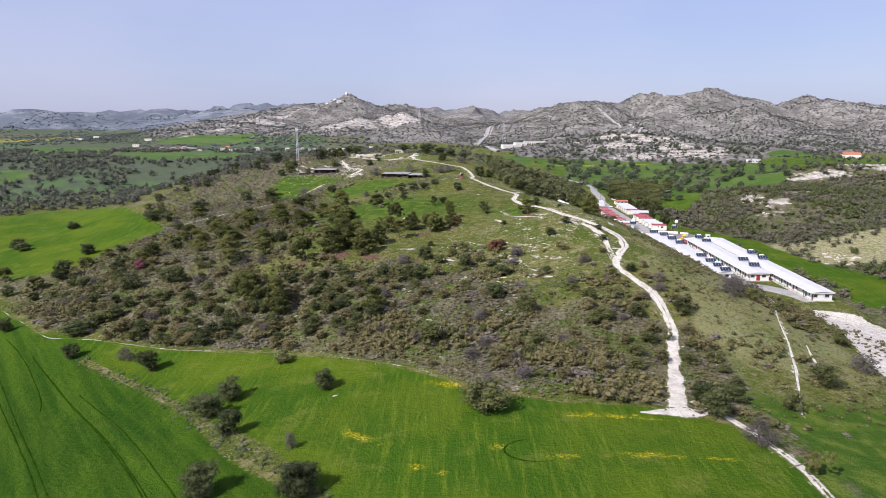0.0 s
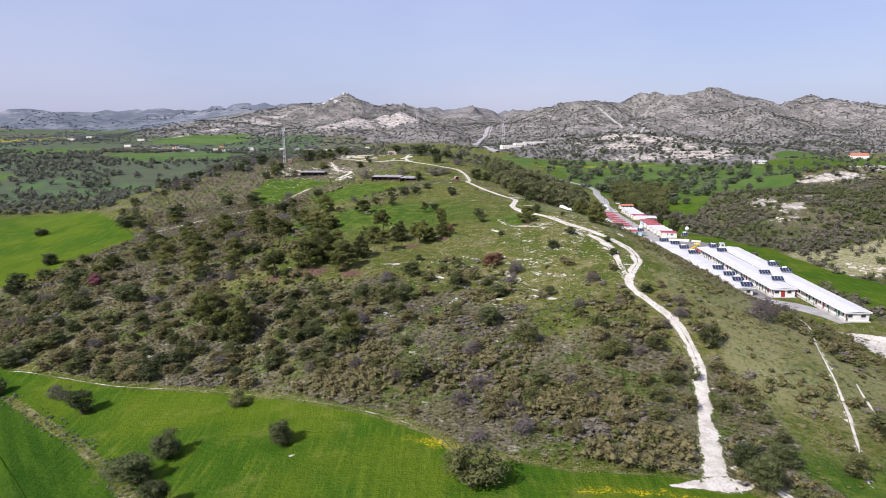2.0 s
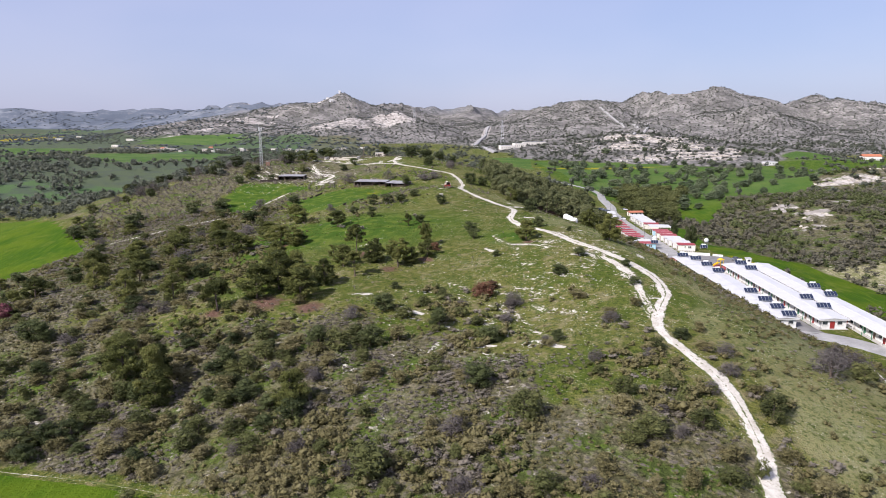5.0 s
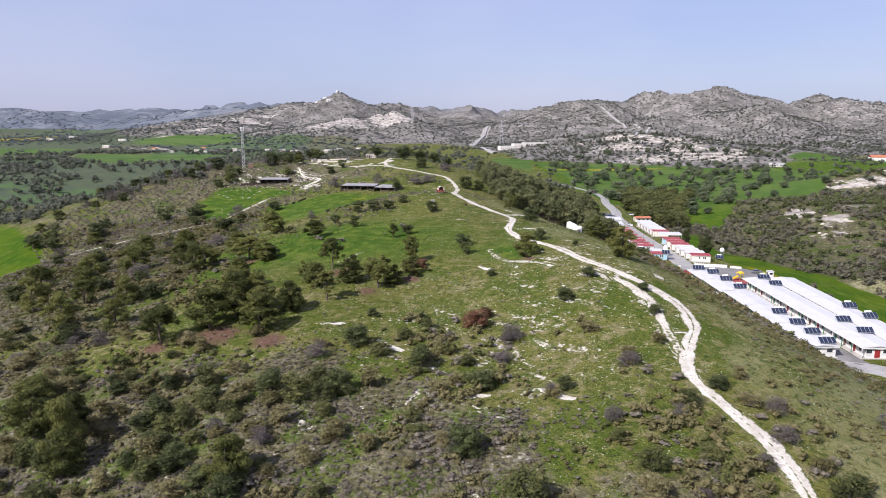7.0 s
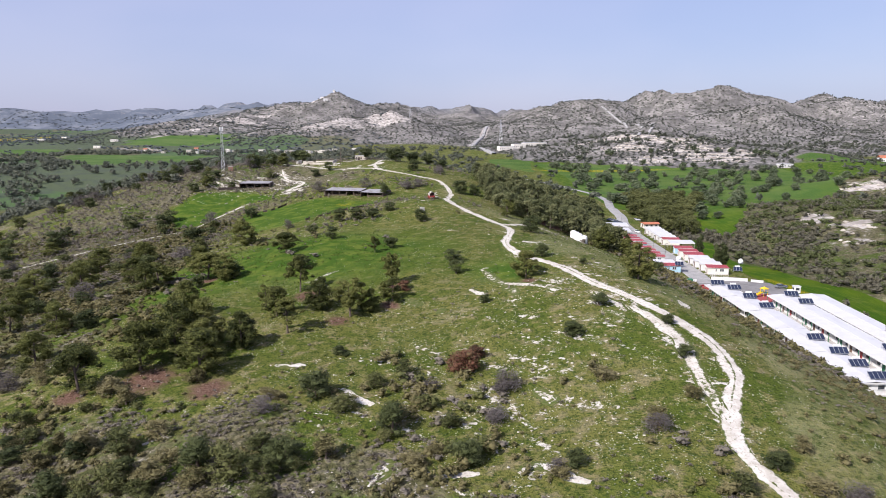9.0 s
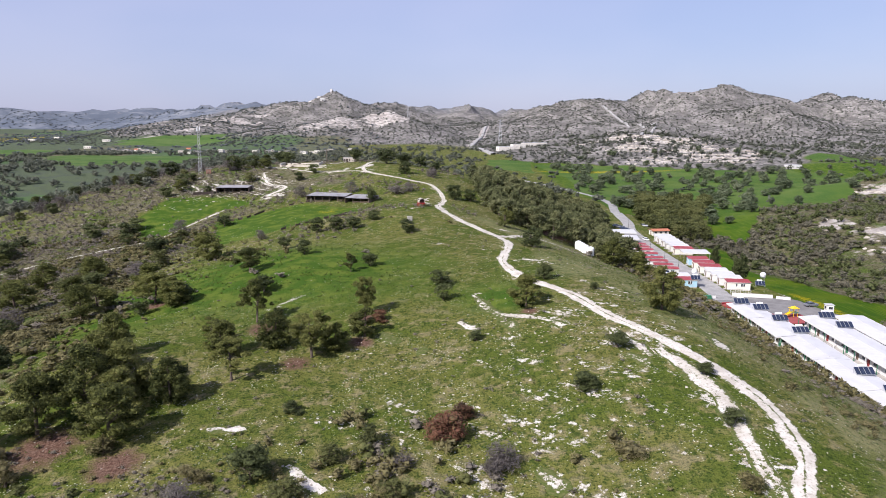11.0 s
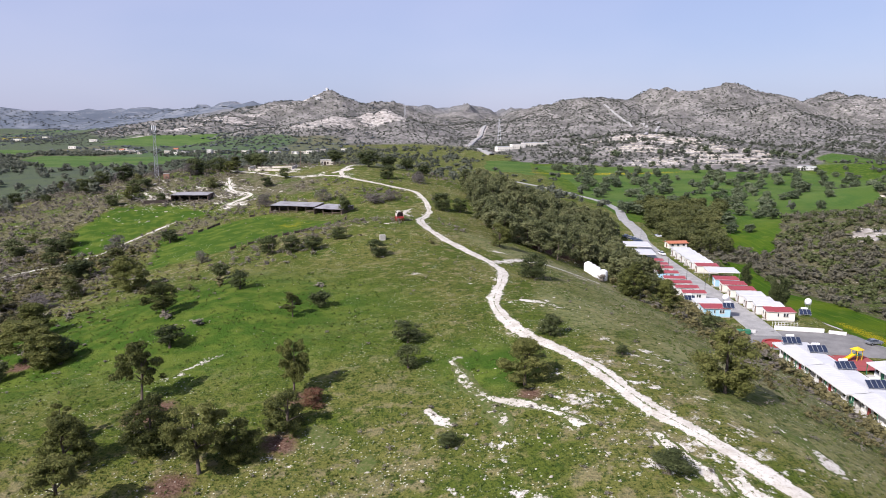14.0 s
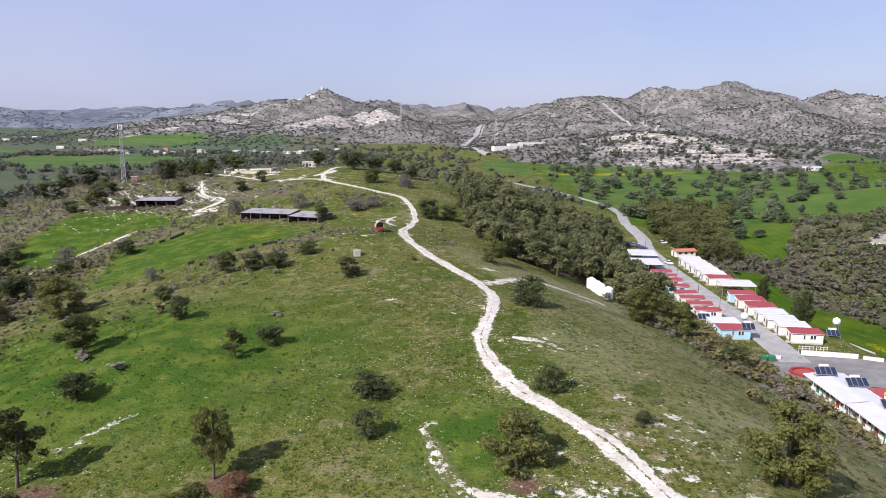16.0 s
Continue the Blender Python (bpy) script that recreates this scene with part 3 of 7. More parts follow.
SPUR = [(50, 244), (53.2, 234.5), (53.5, 225), (53, 214.5), (52.5, 205)]
HEDGE = [(-97, 175.5), (-69.7, 152.6), (-54, 135.5), (-37, 114.7), (-26, 102.4), (-10, 84)]
CORN_LIMIT = [(-400, 480), (-230, 300), (-170, 254), (-123, 198), (-96, 186), (-73.7, 176), (-48, 166.6), (-28, 157.6), (-10.8, 147.6), (0.7, 137.4), (5.2, 128.5), (23, 121.8), (39, 121.5), (52, 117), (57, 105), (57, 85), (40, 40), (20, -60), (-500, -60)]
WEST_CORN = [(-330, 455), (-285, 484), (-246, 482), (-161, 380), (-146, 352), (-160, 330), (-163, 303), (-185, 292), (-215, 310), (-300, 400)]
PASTURE = [(-37, 372), (-25, 379), (-8.5, 392), (-9, 400), (-38, 423), (-53, 417), (-74, 411), (-58, 362), (-47, 368)]
WEST_MEADOW = [(-75, 428), (-58, 437), (-80, 452), (-104, 446), (-110, 420), (-95, 392), (-85, 398)]
EAST_CORN = [(128, 568), (146, 860), (133, 1008), (247, 985), (420, 905), (470, 800), (318, 655), (232, 600), (185, 515), (164, 548), (150, 570)]
STRIP_CORN = [(139, 440), (141, 400), (140, 370), (152, 330), (160, 270), (150, 240), (178, 232), (196, 262), (180, 330), (164, 400), (158, 440), (166, 492), (152, 500)]
NORTH_CORN = [(120, 900), (130, 1035), (330, 1030), (520, 985), (760, 960), (760, 1000), (420, 1075), (80, 1075), (70, 930)]
PLAIN_CORN = ([(-557, 1163), (-330, 1135), (-290, 990), (-379, 880), (-480, 990)], [(-629, 1525), (-556, 1568), (-435, 1594), (-397, 1474), (-500, 1406), (-584, 1430)], [(-815, 1354), (-632, 1320), (-567, 1163), (-668, 1124)], [(-462, 715), (-427, 706), (-394, 659), (-415, 640)])
BARE_SPOTS = ((-17.2, 279, 2.2), (-15, 282.5, 2), (-13, 284.5, 1.6), (7.8, 370.4, 2.6), (8.7, 411, 3), (39.3, 299.5, 2.6), (46, 279.5, 2.4), (27.5, 314, 1.4), (16.5, 324, 1.6), (33, 262, 2.2), (6.6, 198.7, 2.6), (-0.9, 222, 1.8), (3.5, 217.4, 1.6), (29.8, 217.4, 2.4), (-27, 210, 1.8), (7, 260.5, 1.6), (25.3, 197.2, 2.4), (-11.4, 230.4, 1.5), (17.2, 250.5, 1.2))
MORE_SPOTS = ((-22.8, 134.5, 2.2), (-71.2, 189, 2), (7.7, 199, 2), (-78, 212, 2.4), (14.6, 200.5, 1.6), (48, 250, 3), (42, 262, 2.4), (45, 238, 2.4), (35, 300, 2.4), (2, 375, 3), (4, 384, 2.4), (-30, 437, 3), (-12, 412, 2), (-60, 440, 5), (-88, 468, 4), (-110, 466, 5), (-96, 470, 5), (-46, 492, 9), (-58, 500, 8), (-38, 504, 7), (36, 352, 3), (57, 346, 3), (-62, 463, 4), (-53, 448, 5), (-66, 451, 4.5), (-58.5, 445.6, 6), (-47, 498, 8), (-30, 482, 5), (-21, 487, 4.5), (-13, 468, 3), (-16, 478, 3.5))
ROCKY_KNOLL = [(120, 1045), (205, 1000), (262, 962), (305, 935), (345, 905), (385, 905), (430, 935), (470, 1000), (520, 1080), (480, 1180), (330, 1230), (180, 1260), (120, 1180)]
PALE_KNOLL = [(150, 347), (176, 322), (215, 316), (262, 328), (310, 350), (330, 385), (262, 378), (215, 373), (180, 364)]
WHEELS = ([(-125, 180), (-111, 163), (-94, 141), (-64, 102), (-50, 82)], [(-120, 172), (-103, 150), (-89.5, 133), (-70.8, 109), (-56, 88)], [(-131, 197), (-114, 178), (-96, 154), (-90, 144)], [(-114, 181.5), (-90, 153), (-69, 128), (-50, 103), (-40, 88)], [(-112, 179), (-88, 151), (-67, 126), (-48, 101), (-38, 86)], [(-86, 153), (-65.5, 130), (-46, 104), (-36, 90)])


WASHES = ([(23.4, 276.2), (24.5, 271.9), (25.7, 267.8), (27.0, 265.2), (28.3, 261.8), (29.3, 258.5), (29.7, 256)], [(27, 265.2), (30.3, 262.7), (33.4, 260.4), (36.3, 257.5), (37.7, 254.8)], [(20.3, 263.4), (21.7, 260.4), (23.4, 258.5)], [(5.8, 262.3), (7.3, 260), (9.2, 257.3)], [(12.9, 253.6), (14.8, 253)], [(45, 252.2), (46.1, 248.5), (47.6, 244.7), (48.4, 241.4)], [(58.9, 254.8), (61.1, 252.9), (61.6, 249.2), (61.9, 245.8)], [(4.9, 197.5), (7.2, 201.7), (9.4, 199.9)], [(-28.7, 209.3), (-26.5, 210.9)], [(-14.9, 231.6), (-9.5, 231.5)], [(-2, 223.2), (3.5, 217.6)], [(14, 198.8), (18.9, 198.9)], [(28.6, 219.8), (31.4, 215)], [(23.8, 198.3), (27.3, 200.1), (29.9, 196.1), (32.1, 194.7)], [(45, 242.7), (47.7, 239.3)], [(36, 301), (40, 298), (43, 294)], [(12, 415), (10, 405), (13, 398)])


def ground_cover(x, y):
    """What grows or lies where: shares of each cover at the places given."""
    z = height(x, y)
    out = {}
    limit = inside(x, y, CORN_LIMIT)
    hedge = near_line(x, y, HEDGE)
    corn = step(-1.5, 1.5, limit) * step(0.4, 2.0, hedge - 1.2 * blob(x, y, -34, 112, 16) * 2)
    for ring in (WEST_CORN, EAST_CORN, STRIP_CORN, NORTH_CORN, *PLAIN_CORN):
        corn = np.maximum(corn, step(-3, 3, inside(x, y, ring) + 4 * fbm(x, y, 30, 3, 31)))
    knoll = step(-6, 8, inside(x, y, ROCKY_KNOLL) + 8 * fbm(x, y, 40, 3, 48))
    corn = corn * (1 - knoll)
    out["corn"] = corn
    out["far_muted"] = step(420, 620, y) * step(-60, -200, x) + 0.75 * step(500, 700, y) * step(-60, 60, x)
    out["deep"] = step(-2, 6, -limit * 0 - (0.74 * (x + 61) + 0.67 * (y - 144))) * step(-1, 1, limit)
    front = step(0, 5, -limit) * (1 - step(196, 236, y + 7 * fbm(x, y, 30, 3, 41) * 2)) * step(-210, -150, x) * (1 - step(56, 70, x) * 0.9) * (1 - 0.72 * step(12, 34, x) * step(158, 182, y)) * (1 - 0.75 * step(2, 16, x) * step(184, 200, y))
    west = (1 - step(-78, -46, x + 12 * fbm(x, y, 35, 3, 42))) * (1 - step(300, 385, y)) * step(0, 6, -limit) * 0.85
    left = step(-150, -110, -np.abs(x + 180)) * 0.5
    crest = blob(x, y, -105, 470, 60, 55) * 0.95 + blob(x, y, -62, 468, 26, 16) * 0.6 + blob(x, y, -120, 400, 34, 50) * 0.7 + blob(x, y, -95, 345, 40, 40) * 0.6 + blob(x, y, -40, 460, 30, 14) * 0.35
    flank = step(62, 78, x) * (1 - step(112, 130, x)) * step(125, 180, y) * (1 - step(330, 480, y)) * 0.26
    scrub = np.clip(np.maximum.reduce([front, west, left * step(300, 420, y), crest, flank]), 0, 1) * (1 - corn)
    scrub = scrub * (0.55 + 0.75 * step(-0.35, 0.2, fbm(x, y, 14, 4, 44)))
    out["scrub"] = np.clip(scrub, 0, 1)
    lush = step(-3, 4, inside(x, y, PASTURE)) * 0.8 + step(-3, 6, inside(x, y, WEST_MEADOW)) * 0.9
    lush = np.maximum(lush, blob(x, y, -60, 285, 28, 40) * 0.50 + blob(x, y, 0, 295, 36, 42) * 0.48 + blob(x, y, -32, 315, 36, 36) * 0.42 + blob(x, y, 20, 380, 30, 30) * 0.3 + blob(x, y, 30, 272, 10, 12) * 0.5)
    lush = np.maximum(lush, 0.95 * step(50, 58, x) * (1 - step(112, 150, y - 0.15 * (x - 60))) + blob(x, y, 62, 150, 6, 14) * 0.6)
    out["lush"] = np.clip(lush, 0, 1)
    out["scrub"] = out["scrub"] * (1 - np.maximum(step(-3, 4, inside(x, y, PASTURE)), step(-3, 4, inside(x, y, WEST_MEADOW))))
    shaded_litter = np.zeros(np.shape(x))
    for cx, cy, r in ((-36, 229, 11), (-24, 224, 8), (-7, 252, 6), (3, 259, 5), (33, 263.5, 4), (-16, 268, 8), (3, 269, 4), (-48, 226, 7), (-46, 290, 6), (-52, 198, 6), (55, 395, 26), (62, 430, 30), (50, 460, 22)):
        shaded_litter = np.maximum(shaded_litter, blob(x, y, cx, cy, 0.78 * r) * 0.66)
    out["shaded_litter"] = shaded_litter * (1 - corn)
    bloom = np.zeros(np.shape(x))
    for cx, cy, rx, ry, turn in ((-15, 113.5, 6.5, 1.6, -0.75), (-4, 101, 2.4, 1.6, -0.7), (-0.4, 98.5, 1.5, 1.2, 0), (9, 105.7, 2.6, 1.4, 0), (34, 103.5, 9, 1.2, 0.05), (45, 104, 4, 1.2, 0), (20, 102, 4, 1, 0), (2, 134, 7, 2, -0.5), (30, 117, 16, 1.2, 0)):
        bloom = np.maximum(bloom, blob(x, y, cx, cy, 1.4 * rx, 1.5 * ry, turn) * 0.56)
    bloom = np.maximum(bloom, 0.62 * blob(x, y, 146, 372, 5, 30) + 0.75 * blob(x, y, 200, 925, 130, 14) + 0.5 * blob(x, y, -260, 320, 40, 12) + 0.44 * blob(x, y, -26, 402, 16, 12) + 0.85 * blob(x, y, -300, 742, 46, 8))
    out["bloom"] = bloom
    bare = np.zeros(np.shape(x))
    for cx, cy, r in (*BARE_SPOTS, *MORE_SPOTS):
        bare = np.maximum(bare, 0.62 * blob(x, y, cx, cy, 1.2 * r, 0.6 * r, 0.5))
    for line, w, k in ((MAIN_TRACK, 2.3, 0.50), (SPUR, 2.2, 0.66), (EAST_PATH, 0.8, 0.6), (LOW_PATH, 1.6, 0.6), (EDGE_PATH, 0.5, 0.20), (WEST_PATH, 1.3, 0.55), (YARD_PATH, 2.8, 0.6), (TOP_PATH, 1.7, 0.62), (TANK_PATH, 2.2, 0.8), *((line, 1.5, 0.42) for line in WASHES)):
        bare = np.maximum(bare, k * np.exp(-((near_line(x, y, line) / w) ** 2)))
    bare = np.maximum(bare, 1.25 * step(0, 6, inside(x, y, [(121, 228), (143, 218), (148, 200), (114, 148), (101, 150), (104, 166), (114, 194)])))
    bare = np.maximum(bare, 0.30 * blob(x, y, 18, 215, 34, 46) + 0.28 * blob(x, y, 45, 256, 18, 36) + 0.14 * blob(x, y, 45, 310, 18, 30) + 0.42 * blob(x, y, -80, 462, 44, 26) + 0.22 * blob(x, y, -100, 395, 30, 40) + 0.2 * blob(x, y, 5, 380, 26, 30) + 0.14 * blob(x, y, -60, 200, 60, 40))
    out["bare"] = bare * (1 - 0.85 * corn * (1 - blob(x, y, -22.8, 134.5, 3)))
    base = plain(x, y)
    rise = np.zeros(np.shape(x))
    for line, width, sharp in RANGES:
        rise = np.maximum(rise, ridge(x, y, line, width, sharp))
    far = step(420, 560, np.hypot(x, y - 60) + 0.5 * np.abs(x))
    bush = np.maximum(step(5, 15, rise) * far, 0.8 * step(8, 16, rise) * step(640, 700, y) * (1 - corn) * (x > -120))
    bush = np.maximum(bush, knoll) * (1 - corn)
    gully = step(138, 150, x) * step(150, 220, y) * (1 - step(690, 760, y)) * (1 - corn)
    out["scrub"], bush = np.maximum(out["scrub"], gully), bush * (1 - gully)
    # flank term lightens the colour of the dim slope; knoll term is pale grass
    out["dry_lift"] = 0.53 * step(2, 9, x - np.interp(y, [p[1] for p in MAIN_TRACK[:25]], [p[0] for p in MAIN_TRACK[:25]])) * (1 - step(100, 112, x)) * step(112, 160, y) * (1 - step(360, 400, y)) * (0.85 + 0.3 * fbm(x, y, 12, 3, 58)) + step(-5, 6, inside(x, y, PALE_KNOLL) + 5 * fbm(x, y, 20, 3, 47)) * (1 - corn)
    valley = step(110, 140, x) * step(600, 680, y) * (1 - step(8, 18, rise)) * (1 - knoll) * (1 - step(1060, 1130, y))
    out["lush"] = np.maximum(out["lush"], 0.75 * valley)
    out["bush"] = np.clip(bush, 0, 1)
    plots = step(560, 720, y + 0.6 * (-x - 200)) * step(-90, -160, x + 0.02 * y) * (1 - step(16, 34, rise)) * (1 - corn)
    out["far_haze"] = step(2250, 2700, y + 0.35 * np.maximum(-x - 400, 0) - 0.6 * np.maximum(x + 200, 0))
    out["plots"] = np.where(x < -110, plots, 0)
    marl = 0.24 * step(20, 70, rise) + 0.14 * step(500, 1300, x) * step(30, 80, rise)
    for cx, cy, rx, ry, k in ((-104, 1640, 62, 50, 1.0), (-190, 1590, 60, 45, 0.8), (-250, 1560, 60, 50, 0.6), (-470, 1800, 90, 70, 0.72), (-420, 1700, 60, 50, 0.5), (365, 1000, 70, 55, 0.66), (286, 1000, 60, 45, 0.56), (243, 1180, 40, 24, 0.55), (285, 1190, 40, 24, 0.7), (342, 1120, 50, 30, 0.66), (276, 1080, 50, 40, 0.6), (363, 1070, 45, 35, 0.6), (330, 1130, 70, 26, 0.8), (350, 1060, 80, 26, 0.62), (425, 1050, 50, 30, 0.6), (316, 1175, 30, 20, 0.8), (237, 402, 16, 12, 0.6), (224, 462, 12, 12, 0.62), (236, 482, 12, 18, 0.72), (234, 514, 12, 16, 0.70), (262, 505, 20, 18, 0.5), (363, 672, 50, 14, 0.85), (450, 690, 60, 14, 0.85), (204, 338, 28, 20, 0.6), (250, 345, 30, 22, 0.7), (190, 322, 26, 14, 0.45), (-313, 2060, 60, 40, 0.4), (300, 1250, 40, 40, 0.45), (-900, 3000, 200, 80, 0.5), (-1500, 3300, 240, 100, 0.45), (-1100, 4150, 400, 120, 0.5)):
        marl = np.maximum(marl, k * blob(x, y, cx, cy, rx, ry))
    for line, w in (([(-560, 1780), (-420, 1950), (-340, 2040), (-300, 2075), (-260, 2060)], 7), ([(-300, 1560), (-380, 1600), (-520, 1540), (-700, 1560)], 6), ([(70, 1420), (96, 1560), (120, 1750)], 8), ([(-640, 1500), (-520, 1640), (-480, 1700)], 6)):
        marl = np.maximum(marl, 1.25 * np.exp(-((near_line(x, y, line) / w) ** 2)))
    out["marl"] = marl * (1 - corn)
    return z, out


def spread(start, stop, first, growth, most):
    """Places from start outwards, ever further apart."""
    places, d = [start], first
    sign = 1 if stop > start else -1
    while sign * (stop - places[-1]) > 0:
        places.append(places[-1] + sign * d)
        d = min(d * growth, most(abs(places[-1])))
    return places


def mesh_from(name, verts, faces, material=None, smooth=False):
    """A mesh from arrays of corners and of faces that all have as many corners."""
    verts, faces = np.asarray(verts, np.float32), np.asarray(faces, np.int32)
    me = bpy.data.meshes.new(name)
    me.vertices.add(len(verts))
    me.vertices.foreach_set("co", verts.ravel())
    k = faces.shape[1]
    me.loops.add(faces.size)
    me.loops.foreach_set("vertex_index", faces.ravel())
    me.polygons.add(len(faces))
    me.polygons.foreach_set("loop_start", np.arange(0, faces.size, k, dtype=np.int32))
    if smooth:
        me.polygons.foreach_set("use_smooth", np.ones(len(faces), bool))
    me.update(calc_edges=True)
    if material:
        me.materials.append(material)
    return me


def give(me, name, values):
    me.attributes.new(name, "FLOAT", "POINT").data.foreach_set("value", np.asarray(values, np.float32).ravel())


def sheet(nx, ny):
    i = np.arange(nx * ny).reshape(ny, nx)
    return np.stack([i[:-1, :-1], i[:-1, 1:], i[1:, 1:], i[1:, :-1]], -1).reshape(-1, 4)


def cap(d):
    return 28 if d < 1700 else 110


gx = np.array(spread(-112, -3600, 1.5, 1.08, cap)[:0:-1] + list(np.arange(-112, 142, 1.4)) + spread(142, 3600, 1.5, 1.07, cap))
gy = np.array(spread(62, -420, 1.6, 1.12, lambda d: 30)[:0:-1] + list(np.arange(62, 430, 1.4)) + spread(430, 4750, 1.5, 1.045, lambda d: 22 if d < 2700 else 70))
GX, GY = np.meshgrid(gx, gy)
GZ, COVER = ground_cover(GX.ravel(), GY.ravel())
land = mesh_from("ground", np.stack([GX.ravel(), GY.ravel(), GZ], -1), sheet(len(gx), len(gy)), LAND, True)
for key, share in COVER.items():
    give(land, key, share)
LIE = GZ.reshape(len(gy), len(gx))


def ground_z(x, y):
    """The height of the sheet at a place, between its corners."""
    x, y = np.asarray(x, float), np.asarray(y, float)
    i = np.clip(np.searchsorted(gx, x) - 1, 0, len(gx) - 2)
    j = np.clip(np.searchsorted(gy, y) - 1, 0, len(gy) - 2)
    u, v = np.clip((x - gx[i]) / (gx[i + 1] - gx[i]), 0, 1), np.clip((y - gy[j]) / (gy[j + 1] - gy[j]), 0, 1)
    return (LIE[j, i] * (1 - u) + LIE[j, i + 1] * u) * (1 - v) + (LIE[j + 1, i] * (1 - u) + LIE[j + 1, i + 1] * u) * v


ground = tagged(new("ground", land), "rolling spring hillside of grass, scrub and green corn", "ground", kind="structure")


# ---- tracks and roads, laid on the ground ----
def curve_through(points, every=0.7):
    """A smooth line through the points (Catmull-Rom), about evenly spaced."""
    p = np.array([points[0], *points, points[-1]], float)
    line = []
    for a, b, c, d in zip(p, p[1:], p[2:], p[3:]):
        n = max(2, int(np.hypot(*(c - b)[:2]) / every))
        s = np.linspace(0, 1, n, endpoint=False)[:, None]
        line.append(0.5 * (2 * b + (c - a) * s + (2 * a - 5 * b + 4 * c - d) * s**2 + (3 * b - a - 3 * c + d) * s**3))
    return np.concatenate([*line, p[-1:]])


def strip(name, points, width, material, label, category, lift=0.07, rough=0.35, middle=0.0, seed=1, every=0.7, faded=0.0, gap=0.2):
    line = curve_through(points, every)
    ahead = np.gradient(line, axis=0)
    side = np.stack([ahead[:, 1], -ahead[:, 0]], -1) / np.hypot(ahead[:, 0], ahead[:, 1])[:, None]
    run = np.cumsum(np.hypot(*np.diff(line, axis=0, prepend=line[:1]).T))
    half = np.interp(run / run[-1], np.linspace(0, 1, len(width)), width) / 2
    u = np.array((-1, -0.86, -0.62, -0.4, -0.18, 0.0, 0.18, 0.4, 0.62, 0.86, 1.0))
    edge = 1 + rough * np.stack([fbm(run, run * 0 + 3.3 + k, 5, 3, seed) for k in (0, 9)], -1)
    wide = np.where(u[None] < 0, edge[:, :1], edge[:, 1:]) * half[:, None] * u[None]
    xy = line[:, None] + wide[..., None] * side[:, None]
    z = ground_z(xy[..., 0], xy[..., 1]) + lift
    z = z - np.where(np.abs(u) > 0.95, lift + 0.06, 0)[None] - 0.05 * np.exp(-(((np.abs(u) - 0.55) / 0.2) ** 2))[None]
    me = mesh_from(name, np.concatenate([xy, z[..., None]], -1).reshape(-1, 3), sheet(len(u), len(line)), material, True)
    give(me, "verge", (0.72 * step(0.35, 1.0, np.abs(u))[None] + middle * np.exp(-((u / gap) ** 2))[None] * (0.6 + 0.8 * fbm(run, run * 0, 26, 2, 7))[:, None] + faded * (0.6 + fbm(run, run * 0 + 5, 9, 3, seed))[:, None]).ravel())
    return tagged(new(name, me), label, category, kind="structure")


strip("dirt_track", MAIN_TRACK, (5.4, 3.3, 3.0, 2.9, 3.3, 3.0, 2.9, 2.8, 2.9, 3.0, 2.9, 2.5, 2.2, 2.0, 2.1, 2.3, 2.8), TRACK, "white chalk farm track winding up the hill", "track", middle=0.62, rough=0.7, faded=0.08)
strip("eroded_spur", SPUR, (2.0, 3.8, 3.6, 3.0, 1.6), TRACK, "washed-out chalk branch beside the farm track", "track", rough=1.0, middle=0.5, seed=5, faded=0.42)
strip("field_path", EDGE_PATH, (0.16, 0.36, 0.14, 0.32, 0.16, 0.50, 0.40), TRACK, "narrow pale footpath between corn and scrub", "path", rough=1.6, middle=0.4, seed=9, faded=0.95)
strip("foot_path", EAST_PATH, (0.5, 0.8, 0.6, 0.9, 0.5), TRACK, "narrow chalk footpath down the grassy flank", "path", rough=0.9, seed=11, faded=0.4)
strip("field_track", LOW_PATH, (2.3, 2.2, 2.1, 2.1, 2.0), TRACK, "chalk wheel-track through the grass", "track", rough=0.6, middle=1.8, seed=13, faded=0.30, gap=0.38)
strip("chalk_fan", [(36.5, 119.2), (41, 119.8), (46, 120.6), (50.5, 121.4)], (0.6, 2.6, 4.6, 4.4, 1.0), TRACK, "trampled chalk where the farm track meets the corn", "track", rough=0.9, seed=14, faded=0.1)
strip("foot_path", [(91.5, 165), (89.6, 159), (88.0, 152.5)], (0.4, 0.9, 0.4), TRACK, "short chalk footpath beside a longer one", "path", rough=1.0, seed=16, faded=0.35)
strip("meadow_path", WEST_PATH, (0.9, 1.2, 1.6, 1.4), TRACK, "pale path beside the pasture", "path", rough=1.5, middle=0.4, seed=15, faded=0.5)
strip("farm_path", YARD_PATH, (1.2, 2.2, 2.0, 3.6, 1.6), TRACK, "chalk yard path between the sheds", "path", rough=1.4, seed=17, faded=0.42)
strip("ridge_track", TOP_PATH, (1.3, 1.5, 1.5, 1.9), TRACK, "white chalk track along the ridge", "track", rough=0.5, seed=19)
strip("chalk_fan", [(-25, 480), (-21, 485.5), (-18, 493)], (1.5, 5.0, 3.0), TRACK, "bare chalk where two ridge tracks meet", "track", rough=0.8, seed=20, faded=0.15)
strip("tank_path", TANK_PATH, (1.5, 2.0, 2.2, 2.5), TRACK, "bare chalk path to the water tanks", "path", rough=0.9, seed=21)
strip("valley_road", [(117, 505), (119, 512), (122, 530), (125, 556), (132, 596), (139, 636), (140, 690), (120, 760), (90, 820)], (6.5, 6.5, 6.0, 6.0), ROADWAY, "grey asphalt road running up the valley", "road", lift=0.12, rough=0.03, every=2.0)
